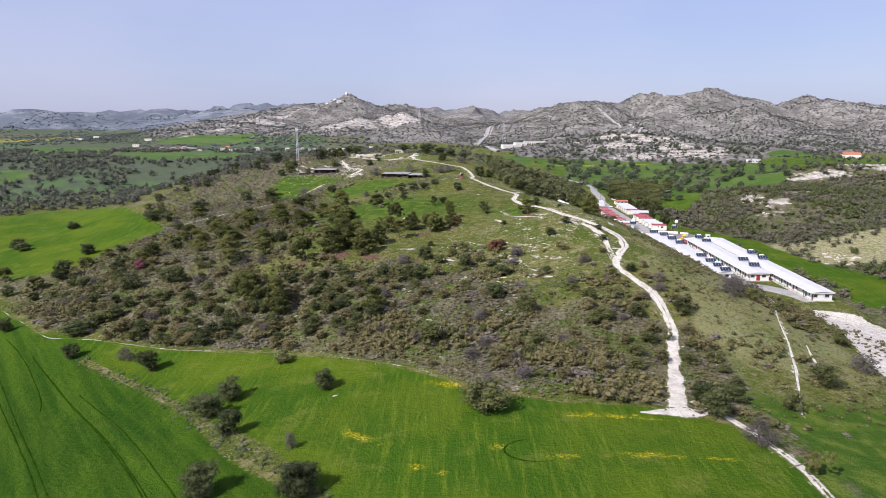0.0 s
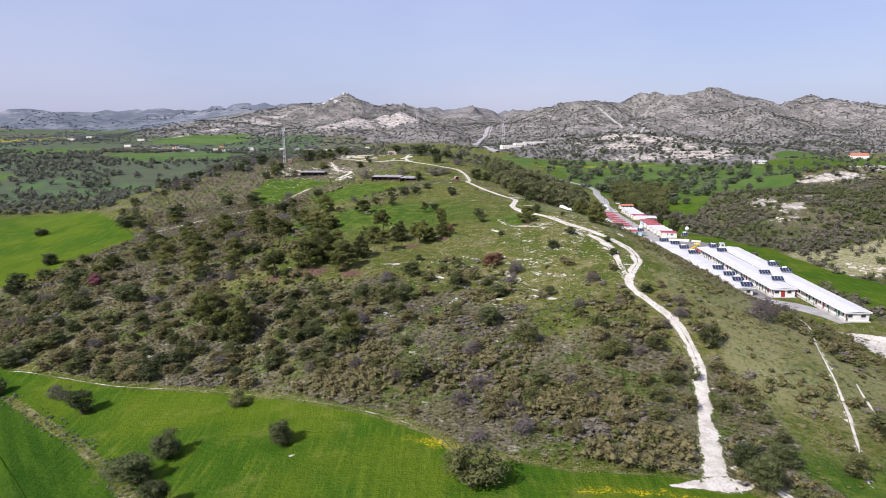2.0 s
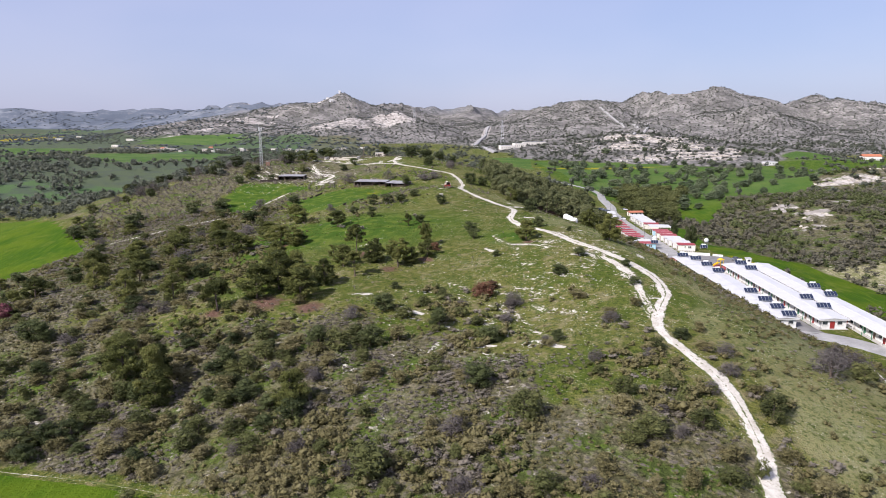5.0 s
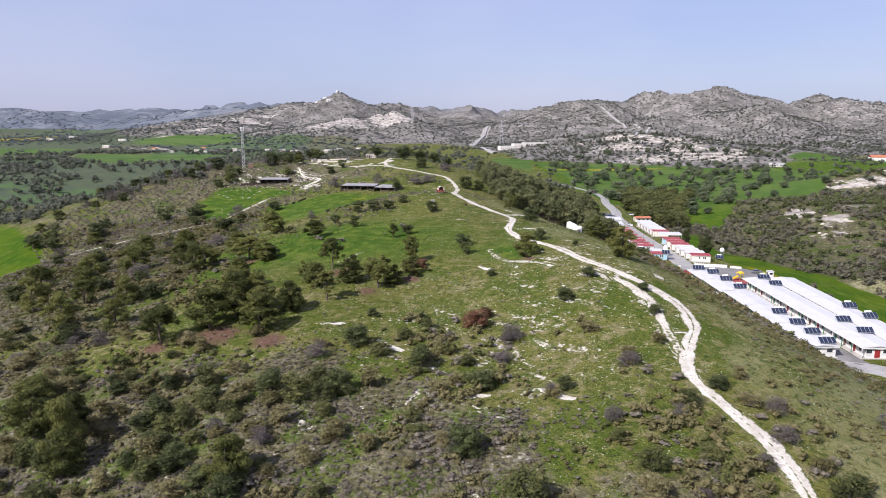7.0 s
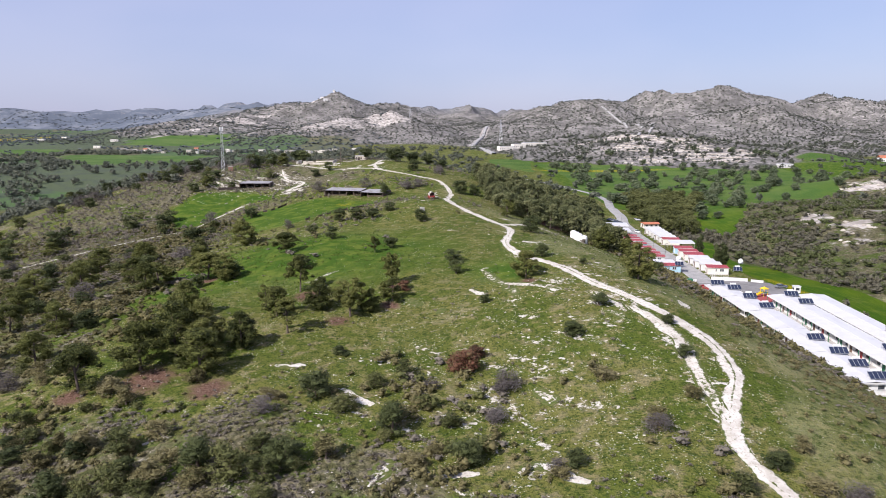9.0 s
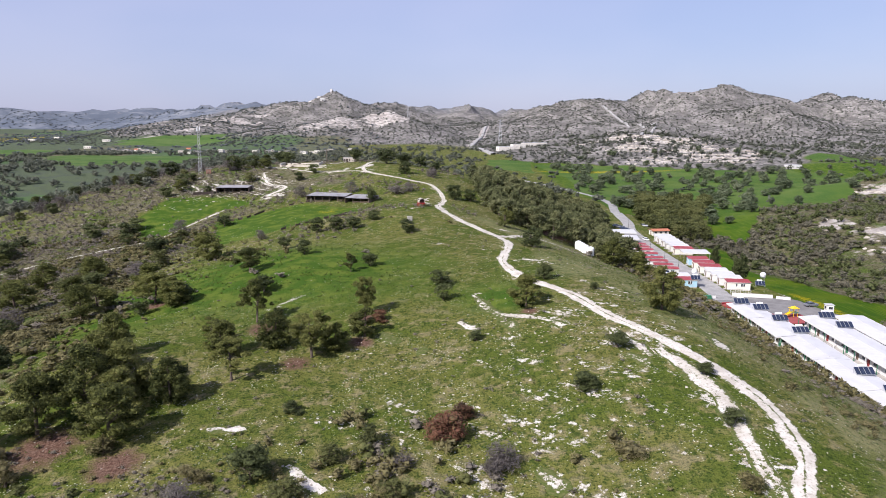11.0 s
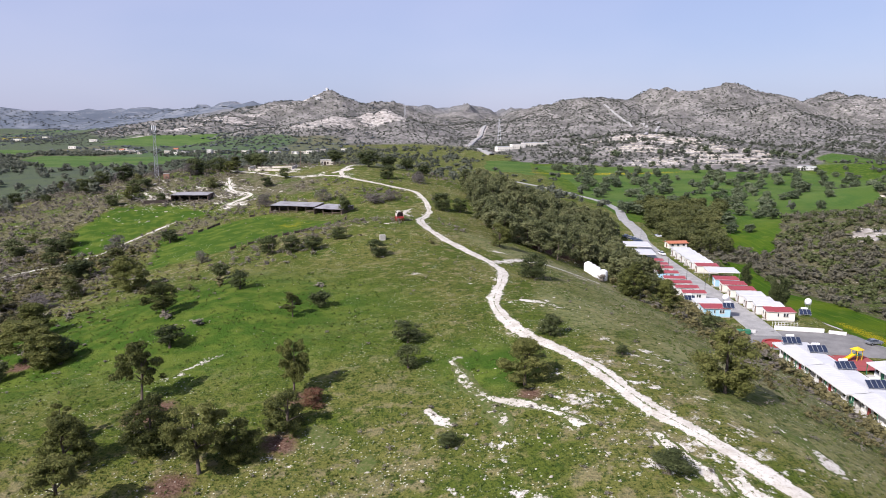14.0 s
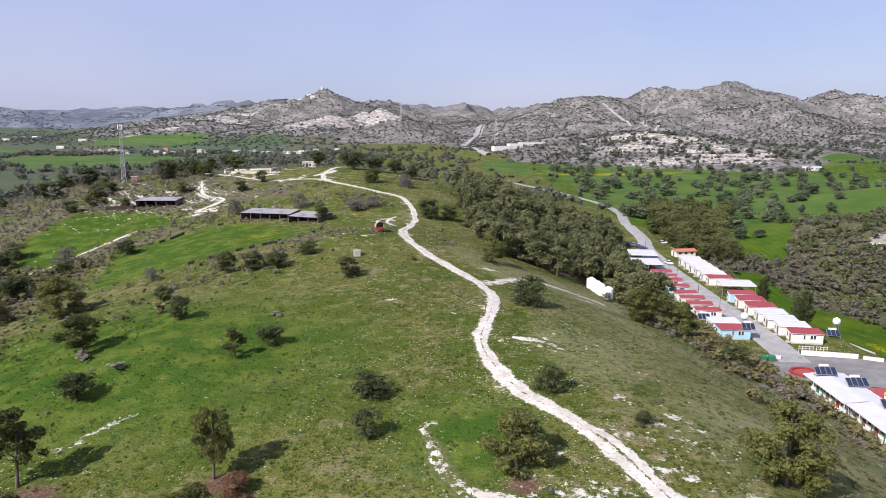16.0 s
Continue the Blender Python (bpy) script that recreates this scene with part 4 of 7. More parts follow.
strip("far_road", [(95, 1180), (78, 1290), (72, 1400), (96, 1560), (120, 1750)], (8, 8, 8), ROADWAY, "distant grey road climbing through a gap", "road", lift=2.6, rough=0.02, every=10.0)
strip("hill_track", [(316, 1180), (345, 1260), (395, 1370), (405, 1480), (401, 1599), (389, 1646), (376, 1696)], (4.5, 5, 5, 4.5), ROADWAY, "pale dirt track climbing the distant hill", "track", lift=2.2, rough=0.2, every=6.0)
strip("service_lane", [(128, 500), (130, 470), (131, 430), (133, 395), (136, 372), (143, 350), (150, 320)], (2.8, 3.0, 4.0, 4.0), ROADWAY, "narrow grey lane behind the cabins", "road", lift=0.10, rough=0.08, every=1.5)
strip("camp_plaza", [(97, 357), (106, 357), (120, 355), (132, 352), (143, 349)], (10, 17, 20, 20, 12), ASPHALT, "grey asphalt yard in front of the cabins", "yard", lift=0.14, rough=0.04)
strip("camp_lane", [(110, 360), (111.5, 380), (111.6, 420), (112, 460), (114, 490), (117.5, 508)], (8, 8, 7.6, 8, 9, 7), ROADWAY, "pale paved lane between two rows of cabins", "road", lift=0.16, rough=0.03)
strip("barrack_alley", [(115.8, 349), (115.8, 300), (115.6, 262), (118, 252)], (6, 6, 6, 7), ASPHALT, "narrow paved alley between the barracks", "road", lift=0.12, rough=0.03)
strip("barrack_apron", [(112, 256), (120, 252), (127, 243), (129, 232)], (7, 9, 8, 4), ROADWAY, "paved apron at the end of the barracks", "yard", lift=0.15, rough=0.1)
for i, line in enumerate(WASHES):
    strip("chalk_wash", line, ((1.2, 2.4, 1.8, 3.2, 1.6), (1.1, 3.2, 2.2, 1.6), (1.6, 2.4, 3.0, 1.4))[i % 3], TRACK, "bare white chalk washed out of the grass", "bare chalk", lift=0.05, rough=1.5, seed=61 + i, every=0.35, faded=0.78 if len(line) > 2 else 0.98)
for i, line in enumerate(WHEELS):
    strip("wheel_rut", line, (0.26, 0.42, 0.22, 0.44, 0.30, 0.42, 0.2), RUT, "dark wheel rut pressed into the corn", "rut", lift=0.05, rough=1.1, seed=31 + i)
ring = [(15.2 + 5.2 * math.cos(a), 104.2 + 3.6 * math.sin(a)) for a in np.linspace(1.7, 5.0, 9)]
strip("wheel_rut", ring, (0.2, 0.45, 0.2), RUT, "curved wheel rut pressed into the corn", "rut", lift=0.05, rough=0.4, seed=39)


# ---- plants ----
ICO = bmesh.new()
bmesh.ops.create_icosphere(ICO, subdivisions=1, radius=1.0)
ICO_V = np.array([v.co[:] for v in ICO.verts])
ICO.verts.index_update()
ICO_F = np.array([[v.index for v in f.verts] for f in ICO.faces])
ICO.free()


OCTA_V = np.array(((1, 0, 0), (0, 1, 0), (-1, 0, 0), (0, -1, 0), (0, 0, 1), (0, 0, -1)), float)
OCTA_F = np.array(((0, 1, 4), (1, 2, 4), (2, 3, 4), (3, 0, 4), (1, 0, 5), (2, 1, 5), (3, 2, 5), (0, 3, 5)))


def cloud(rng, pads, leaves, size, core=0.66, up=0.25, slim=0.55, plain_core=False, wild=0.85):
    """Corners and triangles of leaf clumps: a dim lumpy core in each pad and sprays of leaves round it."""
    verts, faces, at = [], [], 0
    pads = [(np.array(c, float), np.array(r, float)) for c, r in pads]
    for c, r in pads:
        if core:
            cv, cf = (OCTA_V, OCTA_F) if plain_core else (ICO_V, ICO_F)
            verts.append(c + cv * r * core * rng.uniform(0.8, 1.15, (len(cv), 1)))
            faces.append(cf + at)
            at += len(cv)
    area = np.array([r[0] * r[1] + r[0] * r[2] + r[1] * r[2] for _, r in pads])
    pick = rng.choice(len(pads), leaves, p=area / area.sum())
    c, r = np.array([p[0] for p in pads])[pick], np.array([p[1] for p in pads])[pick]
    u = rng.normal(size=(leaves, 3))
    u[:, 2] += up
    u /= np.linalg.norm(u, axis=1, keepdims=True)
    spot = c + r * u * rng.uniform(0.72, 1.12, (leaves, 1))
    n = u + rng.normal(size=(leaves, 3)) * wild
    n /= np.linalg.norm(n, axis=1, keepdims=True)
    a = np.cross(n, rng.normal(size=(leaves, 3)))
    a /= np.linalg.norm(a, axis=1, keepdims=True)
    b = np.cross(n, a)
    s = size * rng.uniform(0.6, 1.35, (leaves, 1))
    fold = n * s * 0.3
    spray = np.stack([spot - a * s - b * s * slim, spot - a * s + b * s * slim, spot + a * s + fold], 1)
    verts.append(spray.reshape(-1, 3))
    faces.append(at + np.arange(3 * leaves).reshape(-1, 3))
    return np.concatenate(verts), np.concatenate(faces)


def limb(rings, sides=5):
    """Corners and triangles of a tapered tube through (x, y, z, radius)."""
    verts, faces = [], []
    for x, y, z, r in rings:
        verts += [(x + r * math.cos(2 * math.pi * k / sides), y + r * math.sin(2 * math.pi * k / sides), z) for k in range(sides)]
    for j in range(len(rings) - 1):
        for k in range(sides):
            a, b = j * sides + k, j * sides + (k + 1) % sides
            faces += [(a, b, b + sides), (a, b + sides, a + sides)]
    return np.array(verts), np.array(faces)


def join(pieces):
    at, verts, faces = 0, [], []
    for v, f in pieces:
        verts.append(v)
        faces.append(f + at)
        at += len(v)
    return np.concatenate(verts), np.concatenate(faces)


def crown_pads(rng, kind):
    """Where the clumps of a crown lie, in a tree one metre high and one wide."""
    pads = []
    if kind == "pine":
        for i in range(30):
            h = rng.uniform(0.14, 0.95)
            reach = 0.40 * min(1, (1.05 - h) / 0.5) ** 0.8 * min(1, h / 0.25) ** 0.5
            a, d = rng.uniform(0, 2 * math.pi), reach * rng.uniform(0.35, 1.0)
            s = rng.uniform(0.085, 0.15)
            pads.append(((d * math.cos(a), d * math.sin(a), h), (s, s, s * 0.66)))
    elif kind == "dense_pine":
        for i in range(64):
            h = rng.uniform(0.07, 0.95)
            reach = 0.40 * min(1, (1.02 - h) / 0.55) ** 0.75 * min(1, 0.55 + h * 1.6)
            a, d = rng.uniform(0, 2 * math.pi), reach * rng.uniform(0.35, 1.0)
            s = rng.uniform(0.065, 0.125)
            pads.append(((d * math.cos(a), d * math.sin(a), h), (s, s, s * 0.72)))
    elif kind == "tall_pine":
        for i in range(52):
            h = rng.uniform(0.26, 0.95)
            reach = 0.36 * math.sqrt(max(0.06, 1 - ((h - 0.60) / 0.42) ** 2))
            a, d = rng.uniform(0, 2 * math.pi), reach * rng.uniform(0.3, 1.0)
            s = rng.uniform(0.06, 0.11)
            pads.append(((d * math.cos(a), d * math.sin(a), h), (s, s, s * 0.62)))
    elif kind == "thin_pine":
        for i in range(30):
            h = rng.uniform(0.32, 0.97)
            a, d = rng.uniform(0, 2 * math.pi), rng.uniform(0.1, 0.42) * (1.2 - h) * 1.4
            s = rng.uniform(0.05, 0.11)
            pads.append(((d * math.cos(a), d * math.sin(a), h), (s, s, s * 0.5)))
    elif kind == "round":
        for i in range(24):
            a, h = rng.uniform(0, 2 * math.pi), rng.uniform(0.16, 0.88)
            d = rng.uniform(0.12, 0.34) * math.sqrt(max(0.05, 1 - ((h - 0.55) / 0.48) ** 2))
            s = rng.uniform(0.13, 0.21)
            pads.append(((d * math.cos(a), d * math.sin(a), h), (s, s, s * 0.8)))
    elif kind == "bush":
        for i in range(20):
            a, h = rng.uniform(0, 2 * math.pi), rng.uniform(0.10, 0.86)
            d = rng.uniform(0.08, 0.36) * math.sqrt(max(0.05, 1 - (h / 1.0) ** 2))
            s = rng.uniform(0.13, 0.21)
            pads.append(((d * math.cos(a), d * math.sin(a), h), (s, s, s * 0.85)))
    elif kind == "cypress":
        for i in range(14):
            h = 0.1 + 0.86 * i / 13
            s = 0.30 * (1 - 0.75 * max(0, h - 0.25))
            pads.append(((rng.uniform(-0.12, 0.12), rng.uniform(-0.12, 0.12), h), (s, s, 0.12)))
    return pads


def trunk_of(rng, kind):
    lean = rng.uniform(-0.05, 0.05, 2)
    top = 0.9 if "pine" in kind else 0.6
    r = 0.024 if "pine" in kind else 0.036
    pieces = [limb([(0, 0, -0.06, r * 1.5), (lean[0] * 0.3, lean[1] * 0.3, 0.1, r), (lean[0], lean[1], top * 0.55, r * 0.75), (lean[0] * 1.2, lean[1] * 1.2, top, r * 0.25)])]
    for i in range(6 if "pine" in kind else 5):
        a, h = rng.uniform(0, 2 * math.pi), rng.uniform(0.22, 0.7) * top
        reach, lift = rng.uniform(0.2, 0.34), rng.uniform(0.08, 0.22)
        dx, dy = math.cos(a) * reach, math.sin(a) * reach
        x, y = lean[0] * h / top, lean[1] * h / top
        pieces.append(limb([(x, y, h, r * 0.55), (x + dx * 0.5, y + dy * 0.5, h + lift * 0.6, r * 0.38), (x + dx, y + dy, h + lift, r * 0.15)], 4))
    return join(pieces)


KINDS = {
    "pine": ("pine_tree", "pine", PINE, 6500, 0.022, "green Aleppo pine on the hillside", "tree"),
    "full": ("pine_tree", "dense_pine", PINE, 8000, 0.021, "dense pine with branches down to the grass", "tree"),
    "tall": ("pine_tree", "tall_pine", PINE, 11000, 0.017, "round-crowned pine on a straight bare trunk", "tree"),
    "thin": ("pine_tree", "thin_pine", PINE, 5500, 0.023, "tall thin-crowned pine with a bare trunk", "tree"),
    "carob": ("carob_tree", "round", CAROB, 5000, 0.024, "dark round-crowned carob tree", "tree"),
    "olive": ("olive_tree", "round", CAROB, 2000, 0.033, "small dark olive tree in the meadow", "tree"),
    "bush": ("bush", "bush", BUSH, 1600, 0.034, "dense evergreen bush in the scrub", "bush"),
    "maquis": ("bush", "bush", GARRIGUE, 1300, 0.038, "brownish thorny bush in the scrub", "bush"),
    "grey": ("leafless_shrub", "bush", BARE_TWIG, 1300, 0.050, "leafless grey twiggy shrub", "shrub"),
    "juniper": ("juniper_bush", "bush", CAROB, 2600, 0.028, "dense dark juniper bush on the stony slope", "bush"),
    "russet": ("russet_bush", "bush", RUSSET, 2800, 0.033, "reddish-brown bush in the grass", "bush"),
    "pink": ("blossom_tree", "round", PINK, 1200, 0.048, "small tree in pink blossom", "tree"),
    "cypress": ("cypress_tree", "cypress", CAROB, 2400, 0.042, "dark cypress beside the cabins", "tree"),
    "orchard": ("orchard_tree", "round", ORCHARD, 320, 0.092, "olive tree in the green valley field", "tree"),
    "thicket": ("thicket_tree", "round", BUSH, 1000, 0.050, "tall dark tree of the valley thicket", "tree"),
    "wood": ("pine_tree", "pine", WOOD_PINE, 950, 0.050, "pine of the dark wood on the slope", "tree"),
}
STOCK = {}


FAR_KINDS = ("wood", "orchard", "thicket", "maquis")


def stock(kind, i):
    """The shared crown and trunk of one of the looks of a kind."""
    if (kind, i) not in STOCK:
        name, form, leaf, count, size, label, category = KINDS[kind]
        rng = np.random.default_rng(sum(map(ord, kind)) * 31 + i)
        slim = 0.22 if kind == "grey" else 0.42
        crown = mesh_from("crown", *cloud(rng, crown_pads(rng, form), count, size, 0.0 if kind == "grey" else (0.35 if kind == "thin" else 0.62), slim=slim, plain_core=kind in FAR_KINDS or kind in ("bush", "olive")), leaf, True)
        stem = mesh_from("trunk", *trunk_of(rng, form), BARK)
        STOCK[kind, i] = crown, stem
    return STOCK[kind, i]


PLANTED = random.Random(7)


def plant(kind, x, y, wide, high, label="", group=""):
    name, form, leaf, count, size, usual, category = KINDS[kind]
    crown, stem = stock(kind, PLANTED.randrange(5))
    tree = new(name)
    tree.empty_display_size = 0.5
    tree.matrix_world = Matrix.Translation((x, y, float(ground_z(x, y)) - 0.05)) @ Matrix.Rotation(PLANTED.uniform(0, 6.28), 4, "Z") @ Matrix.Diagonal((wide * 1.22, wide * 1.22, high, 1))
    for part_name, me in (("trunk", stem), ("crown", crown)):
        piece = new(part_name, me)
        piece.parent = tree
    return tagged(tree, label or usual, category, group)


HILL_PINES = ((-51.3, 339.5, 9.5, 8.5), (-29.5, 306.6, 7, 6), (37.5, 361, 6, 6.5), (3.4, 261.6, 5.6, 5.3), (-59.8, 292.6, 8.5, 6.5), (-61, 287.3, 6, 8), (-46.8, 292, 9, 7), (-79, 328.7, 8, 8.5), (-87.8, 307.7, 10, 8.5))
GROVE_PINES = ((-34.4, 238.3, 9.5, 10), (-47, 227.6, 8.5, 8), (-64.7, 245, 7, 6.5), (-79.6, 249, 8.5, 8.6), (-96.8, 266.8, 9, 9.2), (-57.6, 199.7, 8.5, 9), (-48.5, 192.3, 6.6, 10.4), (-62, 208.2, 8, 6.2), (-19, 180.6, 6.2, 7.2), (-109, 291, 9.5, 9), (-70, 262, 7, 7), (-92, 284, 8, 8), (-104, 312, 9, 8), (-96, 335, 9, 8), (-72, 305, 7, 7), (-116, 268, 8, 7), (-84, 268, 7, 7))
FULL_PINES = ((-29.5, 237, 7.5, 7.0), (-30.6, 242.8, 8, 8.6), (-27, 229.9, 9, 8.2), (-38.9, 233, 9, 9), (32.7, 266.2, 6.8, 6.2), (56.5, 262.4, 7.6, 8.0), (-22.9, 240, 6.9, 7.2), (75.4, 341.6, 8, 7.5), (67.4, 341, 8, 8.5), (-1.1, 256.8, 5, 4.8), (-39.5, 257, 7, 8), (-38.3, 250, 7, 7.5), (-50, 198, 7, 8), (-46.8, 189, 6.5, 7), (-11.8, 258.7, 6.6, 7.0), (-20.2, 256.0, 6.4, 6.4), (-41.2, 288.3, 7, 6.5), (-53.9, 306.6, 8, 7))
TALL_PINES = ((-4.6, 254, 7.5, 8.0), (2.5, 270, 4.6, 7.9))
THIN_PINES = ((-15.8, 246, 7, 7), (-18.5, 271.6, 6.5, 9.2), (-4, 300, 4, 4.5), (-24, 262, 4, 5))
HILL_OLIVES = ((17.5, 275.5, 3.5, 3.4), (17, 284.4, 4.6, 3.6), (-21.8, 290, 4.9, 3.9), (0, 305, 4.1, 3.1), (-18.3, 317.4, 4.2, 3.8), (-26.9, 332, 3.7, 3.7), (-21.5, 353, 4.9, 4.8), (-15.5, 351.6, 5.2, 4.3), (-9.8, 350.7, 5.4, 3.7), (-4.4, 358, 4.4, 3.2), (7.2, 340.3, 4.5, 4.3), (40.7, 319.8, 6.1, 5.3), (-65.2, 401, 6.5, 4.6), (-101.8, 408, 7, 5), (-77, 367.4, 8, 5.5), (-10.7, 414.7, 5.2, 6), (0.1, 466.5, 6.5, 6), (-46.6, 284.2, 4, 3.5), (-39.8, 290, 5.6, 4.2))
RIDGE_OLIVES = ((-11.7, 501.6, 11, 8.2), (-2, 498, 8, 6.5), (6, 506, 8, 6), (22.3, 415, 6.9, 6), (28.5, 417, 5.2, 5.2), (-63, 262, 5.2, 4.2), (-138, 385, 9, 6.5), (-163.6, 380, 10, 6.5), (-18, 177, 5.6, 4), (14, 488, 7, 5), (-88, 492, 9, 8), (-80, 500, 8, 7), (-118, 486, 9, 7), (-64, 508, 9, 7), (-30, 520, 8, 7), (-70, 520, 9, 7), (-45, 478, 5, 4.5), (-126, 470, 8, 6), (-50, 466, 5, 4))
FIELD_CAROBS = ((-25.4, 139.6, 4.9, 4.8), (-46.4, 140, 6.2, 5.2), (-48, 131, 7.4, 5.0), (-40.2, 120.4, 5, 4.6), (-74, 164.3, 5.7, 5.3), (-101, 177.6, 4.4, 4), (-37.6, 97.8, 6.5, 5.2), (-21.7, 95.4, 7.1, 5.8), (51.2, 120.5, 5.6, 5.8), (50.7, 126, 5, 4.2), (58, 128.8, 4.8, 3.8), (-136.7, 205.7, 4.3, 5), (-107, 192.5, 8.5, 4.4), (-216.8, 396, 7.5, 4.6), (-171, 323.6, 7, 5.6), (-152, 317.4, 5.6, 4), (-228, 360, 9, 5.5), (-220, 352, 8, 5), (-161, 282, 9.5, 8), (-88.5, 224.5, 5.9, 5.2))
SLOPE_BUSHES = ((38.4, 281.5, 3.8, 3.7), (82.4, 331, 6, 4), (46.6, 272.4, 2.2, 1.6), (36.9, 234.3, 4.6, 2.8), (54.2, 235.8, 3, 2), (23, 254.6, 2.6, 1.8), (-4, 235.8, 3, 2), (17.3, 201.2, 4.4, 3.8), (-6, 220.4, 5.6, 4.6), (7, 210, 5.2, 5), (-18, 202, 6, 5), (-6.8, 203, 5.5, 4.5), (-19.6, 183, 6, 5), (14, 182.6, 6, 4.4), (-36.8, 200, 5.6, 4.4), (53.3, 223.4, 3.2, 2.1), (54.6, 194.5, 3.6, 2.4), (31, 198.4, 3.1, 2.6), (44.2, 245.2, 4.2, 2.6))
FRONT_BUSHES = ((-112.5, 247, 6.4, 4.8), (-3, 160, 8.2, 5.4), (40.3, 164.8, 5.8, 4), (21.3, 170.2, 6, 5.6), (61.6, 170.5, 5.2, 4.8), (53.6, 156.7, 2.3, 3.1), (-104.5, 223, 8, 5.4), (-13.6, 200.7, 6, 4.8), (-31, 207.7, 5.4, 4), (-32.4, 190, 6, 3.6), (22, 152.4, 5.2, 3.5), (90.4, 193.4, 4.9, 4.6), (-38.8, 158.5, 5, 3.2), (-68.9, 181, 9, 4.2), (-103, 199, 8, 4), (84.5, 143.6, 8, 5), (69, 127.7, 5.2, 4.2), (97, 190, 5, 4), (104, 172, 5, 4))
GREY_SHRUBS = ((-40.3, 358.8, 3.8, 3.5), (-1.4, 424.5, 8.5, 4.4), (13.2, 463, 6.4, 4.2), (-42.3, 433.4, 5.7, 5.4), (-21, 432, 5.6, 5.2), (-105, 491, 5.6, 4.6), (24.4, 220.6, 4.2, 3.5), (61, 189.3, 3.6, 2.7), (82, 190, 7, 5.6), (58.9, 181.8, 3.4, 2.7), (-26.5, 111.2, 2.3, 3.2), (-83.6, 173, 5, 3.6), (54.8, 110.4, 5, 4.6), (100, 154.7, 6.2, 4.8), (88, 198, 6, 5), (94, 202, 6, 4.5), (4, 428, 5, 4), (12, 470, 5, 4))
for kind, rows, group in (("pine", HILL_PINES, "pines on the hill"), ("pine", GROVE_PINES, "pines of the grove"), ("full", FULL_PINES, "pines on the hill"), ("tall", TALL_PINES, "pines on the hill"), ("thin", THIN_PINES, "thin pines"), ("olive", HILL_OLIVES, "olive trees on the hill"), ("olive", RIDGE_OLIVES, "olive trees on the ridge"), ("carob", FIELD_CAROBS, "carob trees in the corn"), ("juniper", SLOPE_BUSHES, "junipers on the slope"), ("bush", FRONT_BUSHES, "bushes on the slope"), ("grey", GREY_SHRUBS, "leafless shrubs")):
    for x, y, wide, high in rows:
        plant(kind, x, y, wide, high, group=group)
plant("bush", 7.7, 119.1, 9.4, 6.0, "broad dark bush at the edge of the corn")
plant("russet", 17.5, 227.2, 5.4, 4.2, "large reddish-brown bush on the stony slope")
plant("russet", 20.1, 232.2, 3.4, 2.4)
plant("russet", 5.5, 267.6, 3.4, 2.2, "red-leaved shrub at the foot of a pine")
plant("pink", -111, 245.5, 5.4, 4.4, "small tree in dull pink blossom in the scrub")
for x, y, wide, high in ((128.5, 416, 4.6, 7.5), (129.4, 392.5, 5.0, 8.5), (126.8, 393, 4.4, 7.8)):
    plant("cypress", x, y, wide, high, group="cypresses by the cabins")

# a pine brought down by the wind, its crown on the grass
fallen = new("fallen_tree")
fallen.matrix_world = Matrix.Translation((56.5, 103.2, float(height(56.5, 103.2)))) @ Matrix.Rotation(radians(-25), 4, "Z") @ Matrix.Rotation(radians(62), 4, "Y") @ Matrix.Diagonal((4.6, 4.6, 7.0, 1))
for part_name, me in (("trunk", stock("thin", 0)[1]), ("crown", stock("thin", 0)[0])):
    piece = new(part_name, me)
    piece.parent = fallen
tagged(fallen, "fallen tree with its crown bent to the grass", "tree")


def strew(seed, count, box, chance, apart=0.0):
    """Chance places within a box, kept as often as chance(x, y) says."""
    rng = np.random.default_rng(seed)
    x, y = rng.uniform(box[0], box[1], count), rng.uniform(box[2], box[3], count)
    keep = rng.random(count) < chance(x, y)
    x, y = x[keep], y[keep]
    if apart:
        taken, kept = set(), []
        for i, cell in enumerate(zip((x / apart).astype(int).tolist(), (y / apart).astype(int).tolist())):
            if cell not in taken:
                taken.add(cell)
                kept.append(i)
        x, y = x[kept], y[kept]
    return x, y


VALLEY_WOOD = [(134, 500), (138, 560), (150, 640), (185, 690), (215, 645), (192, 590), (172, 545), (160, 505)]
WOOD = [(34, 368), (36, 395), (30, 420), (34, 452), (30, 478), (36, 520), (52, 560), (80, 560), (104, 520), (100, 480), (98, 452), (92, 420), (90, 395), (84, 372), (76, 356), (62, 366), (50, 372)]
wx, wy = strew(3, 900, (25, 110, 350, 565), lambda x, y: step(0, 4, inside(x, y, WOOD)) * step(0, 3, terrace(x, y)[1]) * (1 - 1.6 * blob(x, y, 63, 366, 12, 14)), 6.3)
for x, y in zip(wx.tolist(), wy.tolist()):
    plant("wood", x, y, PLANTED.uniform(5.8, 9.0), PLANTED.uniform(6.4, 9.8), group="pines of the wood")

vx, vy = strew(5, 500, (130, 225, 495, 700), lambda x, y: step(0, 3, inside(x, y, VALLEY_WOOD)), 7.5)
for x, y in zip(vx.tolist(), vy.tolist()):
    plant("thicket", x, y, PLANTED.uniform(7, 11), PLANTED.uniform(6.5, 10), "", "trees of the valley thicket")
lx, ly = strew(6, 900, (-190, -52, 225, 520), lambda x, y: np.where((inside(x, y, PASTURE) > -4) | (inside(x, y, WEST_MEADOW) > -2) | (inside(x, y, WEST_CORN) > -3) | (inside(x, y, CORN_LIMIT) > -6), 0, 0.5 * step(-58, -84, x)), 13)
